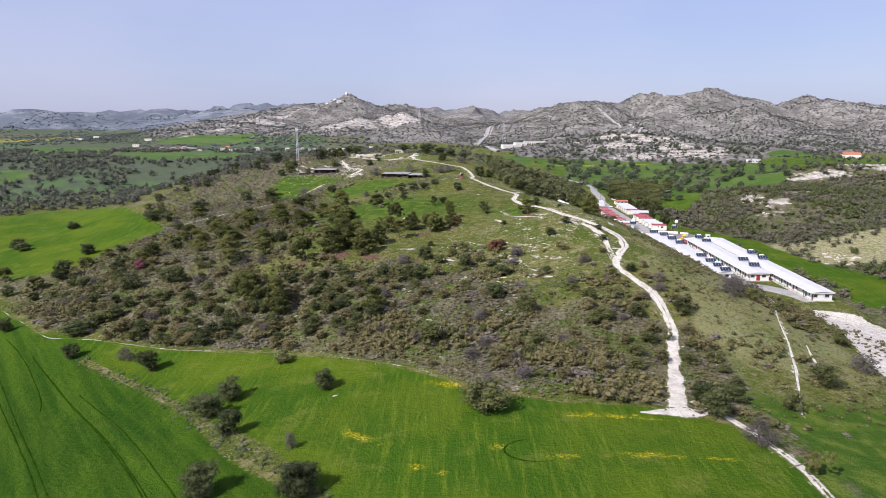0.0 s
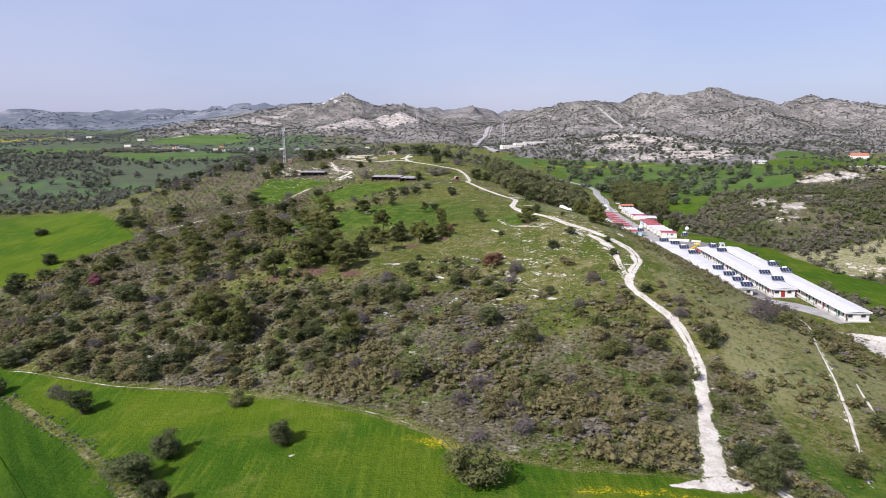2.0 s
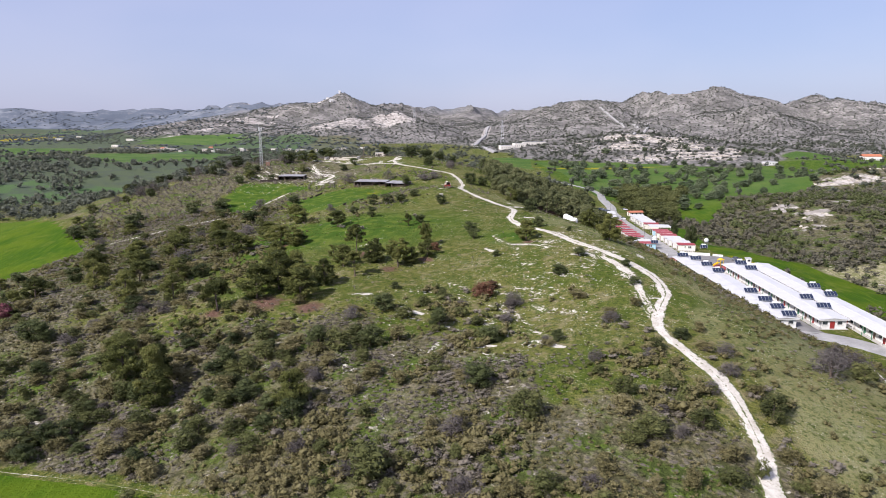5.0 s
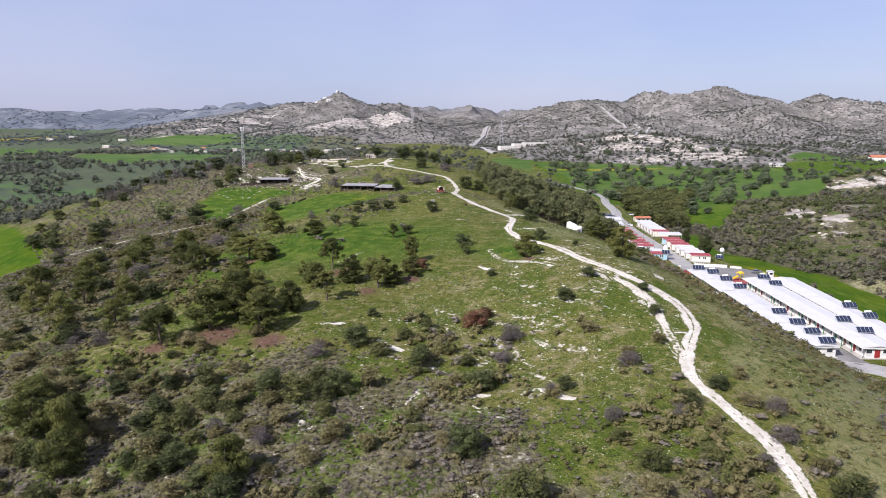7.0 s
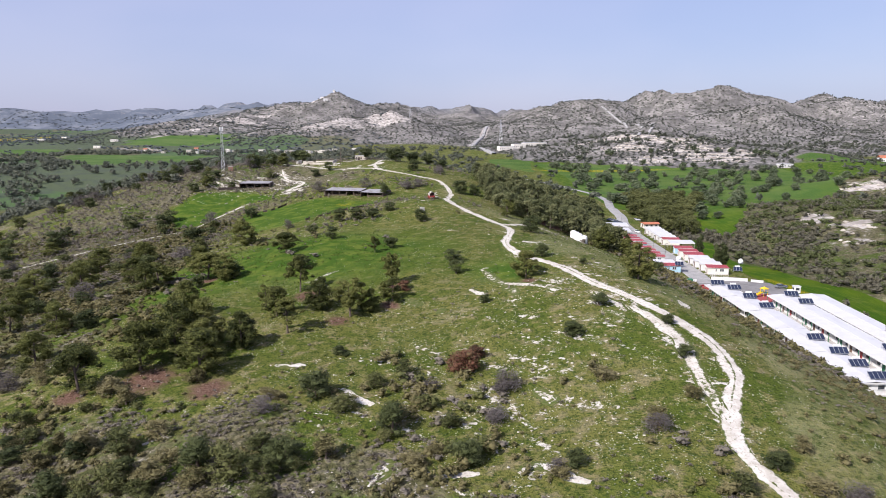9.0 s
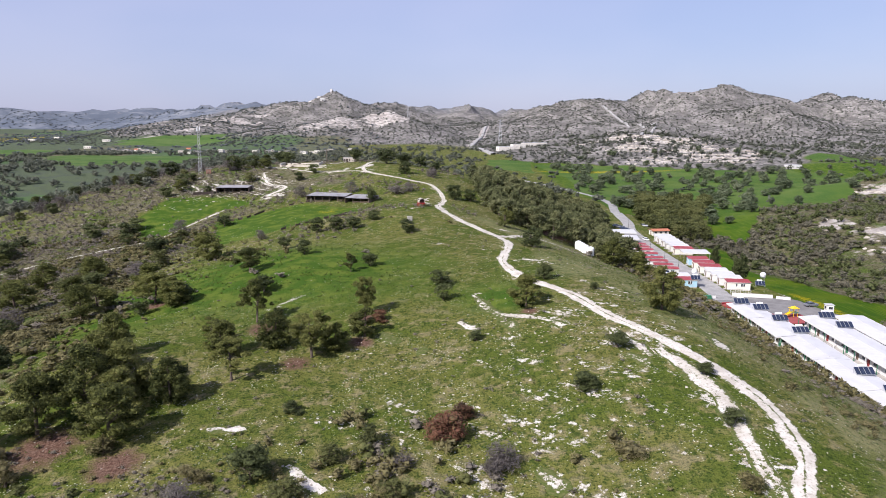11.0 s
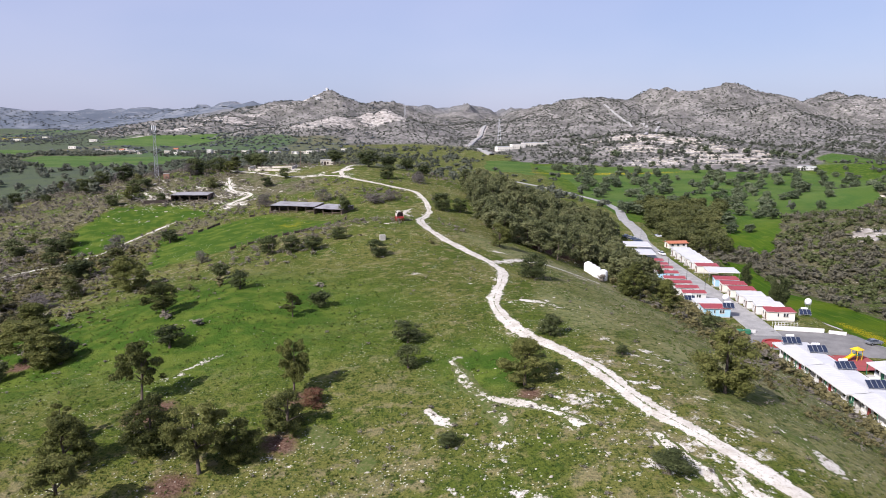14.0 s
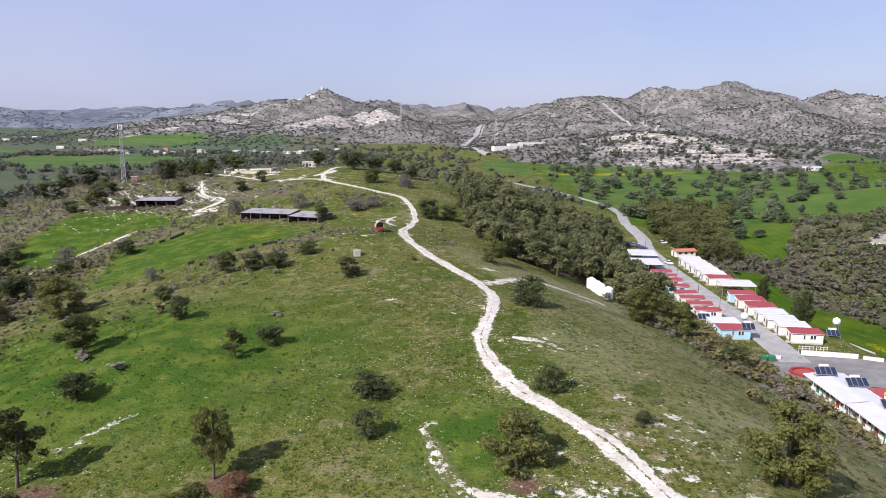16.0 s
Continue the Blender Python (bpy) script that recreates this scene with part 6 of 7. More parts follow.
# ---- the long white barracks ----
def barrack(x0, x1, y0, y1, label, bay=4.6, end_door=WHITE_WALL, doors=(GREEN_PAINT, DOOR_BROWN, RED_PAINT, WHITE_WALL), ends="-y"):
    """A low barrack: its roof from x0 to x1 and y0 to y1, following the lie of the terrace."""
    xm, ym = (x0 + x1) / 2, (y0 + y1) / 2
    za, zb = (float(terrace(np.array(xm), np.array(v))[0]) for v in (y0, y1))
    tilt = math.degrees(math.atan2(zb - za, y1 - y0))
    ob = thing("barrack", xm, ym, (za + zb) / 2 + 0.1, 0, tilt, label, "barrack", "long barracks of the camp")
    hx, hy = (x1 - x0) / 2, (y1 - y0) / 2
    part("plinth", box(-hx + 0.1, hx - 0.1, -hy + 0.1, hy - 0.1, -0.8, 0.12, 0.03), CONCRETE, ob)
    part("wall", box(-hx + 1.7, hx - 0.5, -hy + 0.7, hy - 0.7, 0.12, 3.0), WHITE_WALL, ob)
    roof = part("roof", slab([(-hx, -hy, 3.12), (0, -hy, 3.5), (0, hy, 3.5), (-hx, hy, 3.12)], 0.1, slab([(0, -hy, 3.5), (hx, -hy, 3.12), (hx, hy, 3.12), (0, hy, 3.5)], 0.1)), WHITE_ROOF, ob, "low-pitched white sheet roof")
    part("ridge_cap", box(-0.22, 0.22, -hy, hy, 3.47, 3.55, 0.02), WHITE_ROOF, roof)
    for side in (-1, 1):
        part("fascia", box(side * hx - 0.04, side * hx + 0.04, -hy, hy, 2.86, 3.14), WHITE_WALL, roof)
        part("gable_board", slab([(-hx, side * (hy - 0.02), 3.08), (hx, side * (hy - 0.02), 3.08), (hx, side * (hy - 0.14), 3.08), (-hx, side * (hy - 0.14), 3.08)], 0.26), WHITE_WALL, roof)
    n = max(2, int(round(2 * hy / bay)))
    for i in range(n + 1):
        y = -hy + 0.25 + (2 * hy - 0.5) * i / n
        part("post", box(-hx + 0.10, -hx + 0.24, y - 0.07, y + 0.07, 0.12, 3.02), GREEN_PAINT if i % 3 else WHITE_WALL, ob)
        if i == n:
            break
        ymid = y + (2 * hy - 0.5) / n / 2
        door_on(ob, -hx + 1.68, ymid - 1.1, 0.95, 2.1, "-x", doors[(i * 7 + int(xm)) % len(doors)], 0.12)
        window_on(ob, -hx + 1.68, ymid + 0.7, 1.15, 1.5, 1.15, "-x")
        if i % 2 == 0:
            window_on(ob, hx - 0.48, ymid, 1.2, 1.3, 1.05, "+x")
            part("railing", box(-hx + 0.13, -hx + 0.21, y + 0.3, y + 3.0, 0.95, 1.05, 0.0, box(-hx + 0.14, -hx + 0.20, y + 0.3, y + 3.0, 0.5, 0.56)), WHITE_WALL, ob)
    for sx in (-0.5, 0.45):
        window_on(ob, sx * hx, -hy + 0.68, 1.3, 1.6, 1.1, "-y")
    door_on(ob, -0.02 * hx, -hy + 0.68, 1.4, 2.2, "-y", end_door, 0.12)
    return ob


for i, (x0, x1, y0, y1) in enumerate(((103.6, 112.2, 330.2, 345.4), (103.9, 113.4, 314.6, 330.0), (105.0, 114.0, 298.4, 314.4), (105.2, 113.6, 280.2, 298.2), (105.6, 113.4, 261.0, 280.0))):
    barrack(x0, x1, y0, y1, "short white barrack with a stepped sheet roof in a row", 3.8)
barrack(118.7, 127.9, 260.2, 332.2, "long white barrack with green veranda posts and a red end door", 4.6, RED_PAINT)
barrack(128.9, 137.6, 233.2, 332.8, "longest white barrack beside the green field")


def solar_heater(x, y, z, turn=0.0, panels=4):
    """Collectors on a sloping frame with a hot-water drum behind."""
    ob = thing("solar_water_heater", x, y, z, turn, 0, "solar water heater with dark collectors and a white drum", "solar heater", "solar water heaters")
    slope = pose(0, 0, 0.35, 36, 0, 0)
    w = 1.08 * panels
    for k in range(panels):
        x0 = -w / 2 + 1.08 * k
        case = part("collector", box(x0, x0 + 1.02, 0, 2.0, 0, 0.09, 0.012, None, slope), GREY_STEEL, ob)
        part("glass", box(x0 + 0.05, x0 + 0.97, 0.05, 1.95, 0.092, 0.105, 0.0, None, slope), PANEL_BLUE, case, "dark blue collector glass")
    for k in (-1, 1):
        part("leg", rod((k * w * 0.46, 1.6, 0), (k * w * 0.46, 1.6, 1.75), 0.035), GREY_STEEL, ob)
        part("brace", rod((k * w * 0.46, 0.0, 0.3), (k * w * 0.46, 1.6, 0.05), 0.03), GREY_STEEL, ob)
        part("foot", box(k * w * 0.46 - 0.1, k * w * 0.46 + 0.1, -0.05, 1.75, -0.02, 0.05), GREY_STEEL, ob)
    drum = part("drum", rod((-0.9, 2.0, 1.75), (0.9, 2.0, 1.75), 0.30, None, 14), TANK_WHITE, ob, "white hot-water drum")
    part("cradle", box(-0.7, 0.7, 1.85, 2.15, 0.0, 1.5, 0, None), GREY_STEEL, ob)
    return ob


def roof_z(x, y, x0, x1):
    return float(terrace(np.array((x0 + x1) / 2), np.array(y))[0]) + 0.1 + 3.12 + 0.38 * (1 - abs(x - (x0 + x1) / 2) / ((x1 - x0) / 2)) - 0.02


for x, y, x0, x1 in ((107.2, 342.6, 103.6, 112.2), (110.6, 337.0, 103.6, 112.2), (111.2, 326.6, 103.9, 113.4), (111.6, 316.2, 103.9, 113.4), (111.0, 287.6, 105.2, 113.6), (111.2, 277.6, 105.6, 113.4), (111.2, 269.4, 105.6, 113.4), (111.0, 261.8, 105.6, 113.4), (125.4, 329.0, 118.7, 127.9), (125.6, 320.5, 118.7, 127.9), (126.0, 280.4, 118.7, 127.9), (126.0, 270.4, 118.7, 127.9), (135.6, 294.0, 128.9, 137.6), (135.6, 283.6, 128.9, 137.6)):
    solar_heater(x, y, roof_z(x, y, x0, x1), PLANTED.uniform(-6, 3))


# ---- the rows of cabins ----
def cabin(wall, roof, label, long=7.6, deep=4.3, mono=True):
    """A prefabricated cabin, its end to the lane."""
    ob = thing("cabin", 0, 0, 0, 0, 0, label, "cabin", "prefabricated cabins of the camp")
    hx, hy = long / 2, deep / 2
    part("plinth", box(-hx + 0.05, hx - 0.05, -hy + 0.05, hy - 0.05, -0.9, 0.15), CONCRETE, ob)
    part("wall", box(-hx, hx, -hy, hy, 0.15, 2.62, 0.03), wall, ob)
    sheet_part = part("roof", slab([(-hx - 0.18, -hy - 0.2, 2.72), (hx + 0.18, -hy - 0.2, 2.72), (hx + 0.18, hy + 0.2, 3.02), (-hx - 0.18, hy + 0.2, 3.02)], 0.12), roof, ob)
    for k in range(6):
        x = -hx + long * (k + 0.5) / 6
        part("rib", slab([(x - 0.05, -hy - 0.2, 2.76), (x + 0.05, -hy - 0.2, 2.76), (x + 0.05, hy + 0.2, 3.06), (x - 0.05, hy + 0.2, 3.06)], 0.05), roof, sheet_part)
    part("fascia", box(-hx - 0.2, hx + 0.2, -hy - 0.24, -hy - 0.19, 2.56, 2.74), roof if roof is RED_ROOF else WHITE_WALL, sheet_part)
    part("gutter", rod((-hx - 0.2, -hy - 0.28, 2.58), (hx + 0.2, -hy - 0.28, 2.58), 0.05), WHITE_WALL, sheet_part)
    for sx, w in ((0.25, 0.7), (0.45, 0.7), (-0.2, 0.5)):
        window_on(ob, sx * hx, -hy - 0.01, 1.15, w, 1.1, "-y")
    for side, face in ((-1, "-x"), (1, "+x")):
        window_on(ob, side * (hx + 0.01), 0.22 * deep, 1.2, 0.9, 1.0, face)
        door_on(ob, side * (hx + 0.01), -0.22 * deep, 0.9, 2.05, face, WHITE_WALL if wall is BLUE_WALL else DOOR_BROWN, 0.15)
    part("step", box(-hx - 0.9, -hx - 0.05, -0.22 * deep - 0.5, -0.22 * deep + 0.5, -0.3, 0.14, 0.03), CONCRETE, ob)
    return ob


MODELS = {
    "red": cabin(CREAM_WALL, RED_ROOF, "cream prefabricated cabin with a red sheet roof"),
    "white": cabin(WHITE_WALL, WHITE_ROOF, "white prefabricated cabin with a white sheet roof"),
    "small_red": cabin(WHITE_WALL, RED_ROOF, "narrow white cabin with a red sheet roof", 7.0, 2.7),
    "small_blue": cabin(BLUE_WALL, RED_ROOF, "narrow pale blue cabin with a red roof", 7.0, 2.7),
    "blue": cabin(BLUE_WALL, RED_ROOF, "pale blue prefabricated cabin with a red roof"),
}
ROW = [("red", 120.0, 375.6, -9), ("white", 119.7, 381.6, -9), ("white", 119.4, 387.2, -8), ("white", 119.6, 393.4, -8), ("red", 119.7, 400.0, -8), ("red", 119.9, 407.0, -8), ("blue", 120.2, 413.8, -8), ("red", 121.6, 434.6, -7), ("white", 121.8, 440.8, -6), ("white", 122.0, 447.0, -6), ("white", 122.2, 453.0, -6), ("white", 122.4, 459.0, -6), ("white", 122.6, 465.0, -6)]
ROW += [("blue", 102.8, 379.0, -3), ("white", 102.6, 385.0, -3), ("small_red", 102.6, 395.6, -8), ("small_red", 102.6, 402.0, -8), ("small_red", 102.7, 408.4, -8), ("small_red", 102.8, 414.8, -8), ("small_blue", 103.2, 423.0, -8), ("small_red", 103.8, 430.8, -8), ("small_red", 104.0, 437.0, -8), ("small_red", 104.4, 443.6, -8)]
used = set()
for model, x, y, turn in ROW:
    ob = MODELS[model]
    m = pose(x, y, float(height(x, y)) + 0.12, 0, 0, turn)
    if model in used:
        copy_thing(ob, m)
    else:
        used.add(model)
        ob.matrix_world = m


def canopy(x0, x1, y0, y1, label):
    """A flat white roof on posts."""
    xm, ym = (x0 + x1) / 2, (y0 + y1) / 2
    ob = thing("canopy", xm, ym, float(height(xm, ym)) + 0.1, -7, 0, label, "canopy", "white canopies")
    hx, hy = (x1 - x0) / 2, (y1 - y0) / 2
    top = part("roof", slab([(-hx, -hy, 3.1), (hx, -hy, 3.1), (hx, hy, 3.4), (-hx, hy, 3.4)], 0.12), WHITE_ROOF, ob)
    part("fascia", box(-hx, hx, -hy - 0.05, -hy, 2.8, 3.12), WHITE_WALL, top)
    for sx in (-1, 0, 1):
        for sy in (-1, 1):
            part("post", box(sx * (hx - 0.3) - 0.06, sx * (hx - 0.3) + 0.06, sy * (hy - 0.3) - 0.06, sy * (hy - 0.3) + 0.06, -0.4, 3.2), GREY_STEEL, ob)
    return ob


canopy(117.6, 128.4, 420.6, 428.4, "flat white canopy on steel posts between cabins")
canopy(101.0, 111.8, 469.0, 479.5, "large white canopy at the head of the lane")
canopy(98.0, 108.6, 452.5, 463.0, "white canopy roof beside the lane")

gate = thing("gatehouse", 126.0, 482.0, None, 8, 0, "low gatehouse with a terracotta roof beside the road", "gatehouse")
part("wall", box(-4.2, 4.2, -2.2, 2.2, -0.6, 2.3, 0.03), CREAM_WALL, gate)
part("roof", slab([(-4.7, -2.8, 2.3), (4.7, -2.8, 2.3), (4.7, 0, 3.1), (-4.7, 0, 3.1)], 0.14, slab([(-4.7, 0, 3.1), (4.7, 0, 3.1), (4.7, 2.8, 2.3), (-4.7, 2.8, 2.3)], 0.14)), ORANGE_ROOF, gate)
for x in (-2.6, 0.0, 2.6):
    window_on(gate, x, -2.22, 1.0, 1.2, 1.0, "-y")
door_on(gate, -4.22, 0.0, 0.9, 2.0, "-x")

for x, y in ((112.9, 445), (111.0, 419.5), (110.2, 400.5), (117, 497)):
    lampost = thing("street_lamp", x - 2.2, y, None, 0, 0, "tall dark lamp post beside the camp lane", "street lamp", "lamp posts of the lane")
    part("pole", rod((0, 0, -0.3), (0, 0, 7.0), 0.09, None, 8, 0.06), DARK_STEEL, lampost)
    part("arm", rod((0, 0, 6.9), (1.1, 0, 7.2), 0.04), DARK_STEEL, lampost)
    part("lamp_head", box(0.9, 1.5, -0.12, 0.12, 7.1, 7.22, 0.03), GREY_STEEL, lampost)


def low_wall(points, high, label, name="boundary_wall", material=WHITE_WALL, thick=0.2):
    mids = np.mean(np.array(points), 0)
    ob = thing(name, float(mids[0]), float(mids[1]), None, 0, 0, label, "wall")
    z0 = ob.location.z
    for (xa, ya), (xb, yb) in zip(points, points[1:]):
        n = max(1, int(math.hypot(xb - xa, yb - ya) / 3))
        for k in range(n):
            p, q = (Vector((xa, ya, 0)).lerp(Vector((xb, yb, 0)), s) for s in (k / n, (k + 1) / n))
            zs = [float(height(v.x, v.y)) - z0 for v in (p, q)]
            side = Vector((q.y - p.y, p.x - q.x, 0)).normalized() * thick / 2
            ring = [p + side, q + side, q - side, p - side]
            zc = (zs[0], zs[1], zs[1], zs[0])
            part("wall_panel", slab([(v.x - ob.location.x, v.y - ob.location.y, z + high) for v, z in zip(ring, zc)], high + 0.5), material, ob)
            part("coping", slab([(v.x * 1 - ob.location.x, v.y - ob.location.y, z + high + 0.06) for v, z in zip(ring, zc)], 0.055), CONCRETE, ob)
    return ob


low_wall([(114.0, 365.6), (120, 364.3), (126.2, 362.6)], 1.25, "white rendered wall at the edge of the yard")
low_wall([(127.2, 362.2), (131, 360.4)], 1.0, "short white rendered wall beside the lane")
low_wall([(99.6, 364.8), (101.4, 362.0), (107.4, 362.4)], 1.1, "low white wall behind the waste bins")

railing = thing("railing", 117, 365.9, None, -11, 0, "white metal fence before a cabin garden", "railing")
part("rail", box(-3.2, 3.2, -0.03, 0.03, 1.95, 2.02, 0, box(-3.2, 3.2, -0.03, 0.03, 1.4, 1.46)), WHITE_WALL, railing)
for k in range(9):
    part("post", box(-3.2 + 0.8 * k - 0.04, -3.2 + 0.8 * k + 0.04, -0.04, 0.04, 0.0, 2.1), WHITE_WALL, railing)

for x in (102.6, 104.6):
    skip = thing("waste_bin", x, 361.2, float(height(x, 361.2)) + 0.14, 4, 0, "green wheeled waste bin on the yard", "bin", "green waste bins")
    part("tub", slab([(-0.75, -0.5, 1.15), (0.75, -0.5, 1.15), (0.75, 0.5, 1.15), (-0.75, 0.5, 1.15)], 0.98), GREEN_PAINT, skip)
    part("lid", slab([(-0.8, -0.55, 1.2), (0.8, -0.55, 1.2), (0.8, 0.55, 1.38), (-0.8, 0.55, 1.38)], 0.07), GREEN_PAINT, skip)
    for wx0 in (-0.6, 0.6):
        part("wheel", rod((wx0 - 0.04, -0.35, 0.1), (wx0 + 0.04, -0.35, 0.1), 0.1), RUBBER, skip)


def stand_tank(x, y, label):
    ob = thing("tank_stand", x, y, None, 0, 0, label, "water tank", "round tanks on stands")
    for sx in (-0.6, 0.6):
        for sy in (-0.6, 0.6):
            part("leg", rod((sx, sy, -0.3), (sx * 0.7, sy * 0.7, 3.2), 0.05), GREY_STEEL, ob)
    part("platform", box(-0.75, 0.75, -0.75, 0.75, 3.2, 3.3), GREY_STEEL, ob)
    part("tank", spun([(0.3, 3.3), (0.85, 3.55), (1.0, 4.1), (0.85, 4.7), (0.4, 5.0), (0.22, 5.12)], 16), TANK_WHITE, ob, "round white plastic tank")
    return ob


stand_tank(131.6, 381.6, "round white water tank on a steel stand")
stand_tank(108.2, 384.6, "round white water tank on a stand behind a blue cabin")
solar_heater(129.6, 378.6, float(height(129.6, 378.6)) + 0.1, -12, 3)
solar_heater(105.8, 376.2, float(height(105.8, 376.2)) + 2.75, -8, 3)
solar_heater(99.0, 388.6, float(height(99, 388.6)) + 1.6, -8, 3)
rubble = thing("concrete_slab", 136.0, 381.0, None, 12, 0, "pale broken concrete slab in the grass", "slab")
for k in range(4):
    part("slab_piece", slab([(-1.6, -6 + 3.1 * k, 0.5 + 0.06 * (k % 2)), (1.7, -6.1 + 3.1 * k, 0.45), (1.5, -3.05 + 3.1 * k, 0.5), (-1.5, -3.1 + 3.1 * k, 0.55)], 0.7), CONCRETE, rubble)

# red round seat and the playground
seat = thing("round_bench", 108.4, 353.2, float(height(108.4, 353.2)) + 0.14, 0, 0, "low red round bench on the yard", "bench")
ringed = bmesh.new()
for r0, r1, z in ((2.6, 3.2, 0.45),):
    n = 28
    loops = [[ringed.verts.new((r * math.cos(2 * math.pi * k / n), r * math.sin(2 * math.pi * k / n), h)) for k in range(n)] for r, h in ((r0, 0), (r1, 0), (r1, z), (r0, z))]
    for a, b in zip(loops, loops[1:] + loops[:1]):
        for k in range(n):
            ringed.faces.new((a[k], a[(k + 1) % n], b[(k + 1) % n], b[k]))
part("seat", ringed, RED_PAINT, seat)
part("paving", spun([(3.35, 0.0), (3.35, 0.06)], 28), RED_PAVING, seat)
mat = thing("play_mat", 120.8, 339.4, float(height(120.8, 339.4)) + 0.16, -3, 0, "red rubber play surface on the yard", "play surface")
part("mat", box(-5.0, 5.0, -5.4, 5.4, -0.04, 0.05), RED_PAVING, mat)
slide = thing("playground_slide", 122.4, 341.6, float(height(122.4, 341.6)) + 0.2, 20, 0, "yellow playground slide with a covered platform", "slide")
for sx in (-0.8, 0.8):
    for sy in (-0.8, 0.8):
        part("post", box(sx - 0.06, sx + 0.06, sy - 0.06, sy + 0.06, 0, 2.6), YELLOW_PAINT, slide)
part("platform", box(-0.9, 0.9, -0.9, 0.9, 1.3, 1.4), GREEN_PAINT, slide)
part("canopy", slab([(-1.1, -1.1, 2.6), (1.1, -1.1, 2.6), (0, 0, 3.3), (-1.1, 1.1, 2.6)], 0.08, slab([(1.1, -1.1, 2.6), (1.1, 1.1, 2.6), (-1.1, 1.1, 2.6), (0, 0, 3.3)], 0.08)), YELLOW_PAINT, slide)
part("chute", slab([(-0.9, -0.4, 1.45), (-0.9, 0.4, 1.45), (-4.2, 0.4, 0.25), (-4.2, -0.4, 0.25)], 0.1), YELLOW_PAINT, slide)
for sy in (-0.42, 0.42):
    part("chute_side", slab([(-0.9, sy - 0.04, 1.75), (-0.9, sy + 0.04, 1.75), (-4.2, sy + 0.04, 0.5), (-4.2, sy - 0.04, 0.5)], 0.32), YELLOW_PAINT, slide)
ladder = part("ladder", rod((0.95, -0.3, 0), (0.9, -0.3, 1.4), 0.03, rod((0.95, 0.3, 0), (0.9, 0.3, 1.4), 0.03)), YELLOW_PAINT, slide)
for k in range(4):
    part("rung", rod((0.93, -0.3, 0.3 + 0.3 * k), (0.93, 0.3, 0.3 + 0.3 * k), 0.025), YELLOW_PAINT, ladder)


def car(x, y, turn, body, label):
    ob = thing("car", x, y, float(height(x, y)) + 0.15, turn, 0, label, "car", "parked cars")
    hull = bmesh.new()
    side = [(-2.1, 0.35), (-2.1, 0.8), (-1.9, 0.92), (-0.9, 0.98), (2.0, 0.98), (2.1, 0.75), (2.1, 0.35)]
    for w, zz in ((0, 0),):
        left, right = ([hull.verts.new((s * 0.86, px, pz)) for px, pz in side] for s in (-1, 1))
        hull.faces.new(left)
        hull.faces.new(right[::-1])
        for i in range(len(side)):
            j = (i + 1) % len(side)
            hull.faces.new((left[j], left[i], right[i], right[j]))
    bmesh.ops.recalc_face_normals(hull, faces=hull.faces)
    bmesh.ops.bevel(hull, geom=list(hull.edges), offset=0.06, segments=2, affect="EDGES")
    shell = part("body", hull, body, ob)
    cab = bmesh.new()
    low = [cab.verts.new(v) for v in ((-0.78, -1.0, 0.97), (0.78, -1.0, 0.97), (0.78, 1.8, 0.97), (-0.78, 1.8, 0.97))]
    top = [cab.verts.new(v) for v in ((-0.62, -0.3, 1.42), (0.62, -0.3, 1.42), (0.62, 1.3, 1.42), (-0.62, 1.3, 1.42))]
    cab.faces.new(top)
    for i in range(4):
        cab.faces.new((low[i], low[(i + 1) % 4], top[(i + 1) % 4], top[i]))
    part("windows", cab, GLASS, ob)
    part("roof", box(-0.6, 0.6, -0.25, 1.25, 1.41, 1.47, 0.025), body, ob)
    for sx in (-0.82, 0.82):
        for wy0 in (-1.3, 1.3):
            tyre = part("wheel", rod((sx - 0.1, wy0, 0.32), (sx + 0.1, wy0, 0.32), 0.32, None, 16), RUBBER, ob)
            part("rim", rod((sx - 0.11, wy0, 0.32), (sx + 0.11, wy0, 0.32), 0.19, None, 12), GREY_STEEL, tyre)
        part("headlight", box(sx * 0.8 - 0.14, sx * 0.8 + 0.14, -2.13, -2.08, 0.62, 0.76, 0.02), TANK_WHITE, ob)
    return ob


for x, y, turn, body, label in ((110.6, 505.5, 62, CAR_BLUE, "dark blue car parked at the roadside"), (111.6, 502.2, 62, CAR_GREY, "grey car parked at the roadside"), (112.4, 498.6, 62, CAR_BLUE, "dark blue car parked nose to the verge"), (113.0, 494.8, 62, CAR_BLUE, "dark blue car at the end of a parked row"), (128.7, 516.5, 100, CAR_WHITE, "white car parked on the grass verge"), (114.8, 466.0, 8, CAR_WHITE, "white car standing in the camp lane"), (133.8, 353.0, 100, CAR_GREY, "dark grey car parked on the yard")):
    car(x, y, turn, body, label)

kiosk = thing("kiosk", 136.4, 347.6, float(height(136.4, 347.6)) + 0.14, -5, 0, "small white guard kiosk on the yard", "kiosk")
part("wall", box(-1.0, 1.0, -1.0, 1.0, 0, 2.3, 0.03), WHITE_WALL, kiosk)
part("roof", box(-1.2, 1.2, -1.2, 1.2, 2.3, 2.42, 0.03), WHITE_ROOF, kiosk)
window_on(kiosk, 0, -1.02, 1.0, 1.3, 0.9, "-y")
window_on(kiosk, -1.02, 0, 1.0, 1.3, 0.9, "-x")

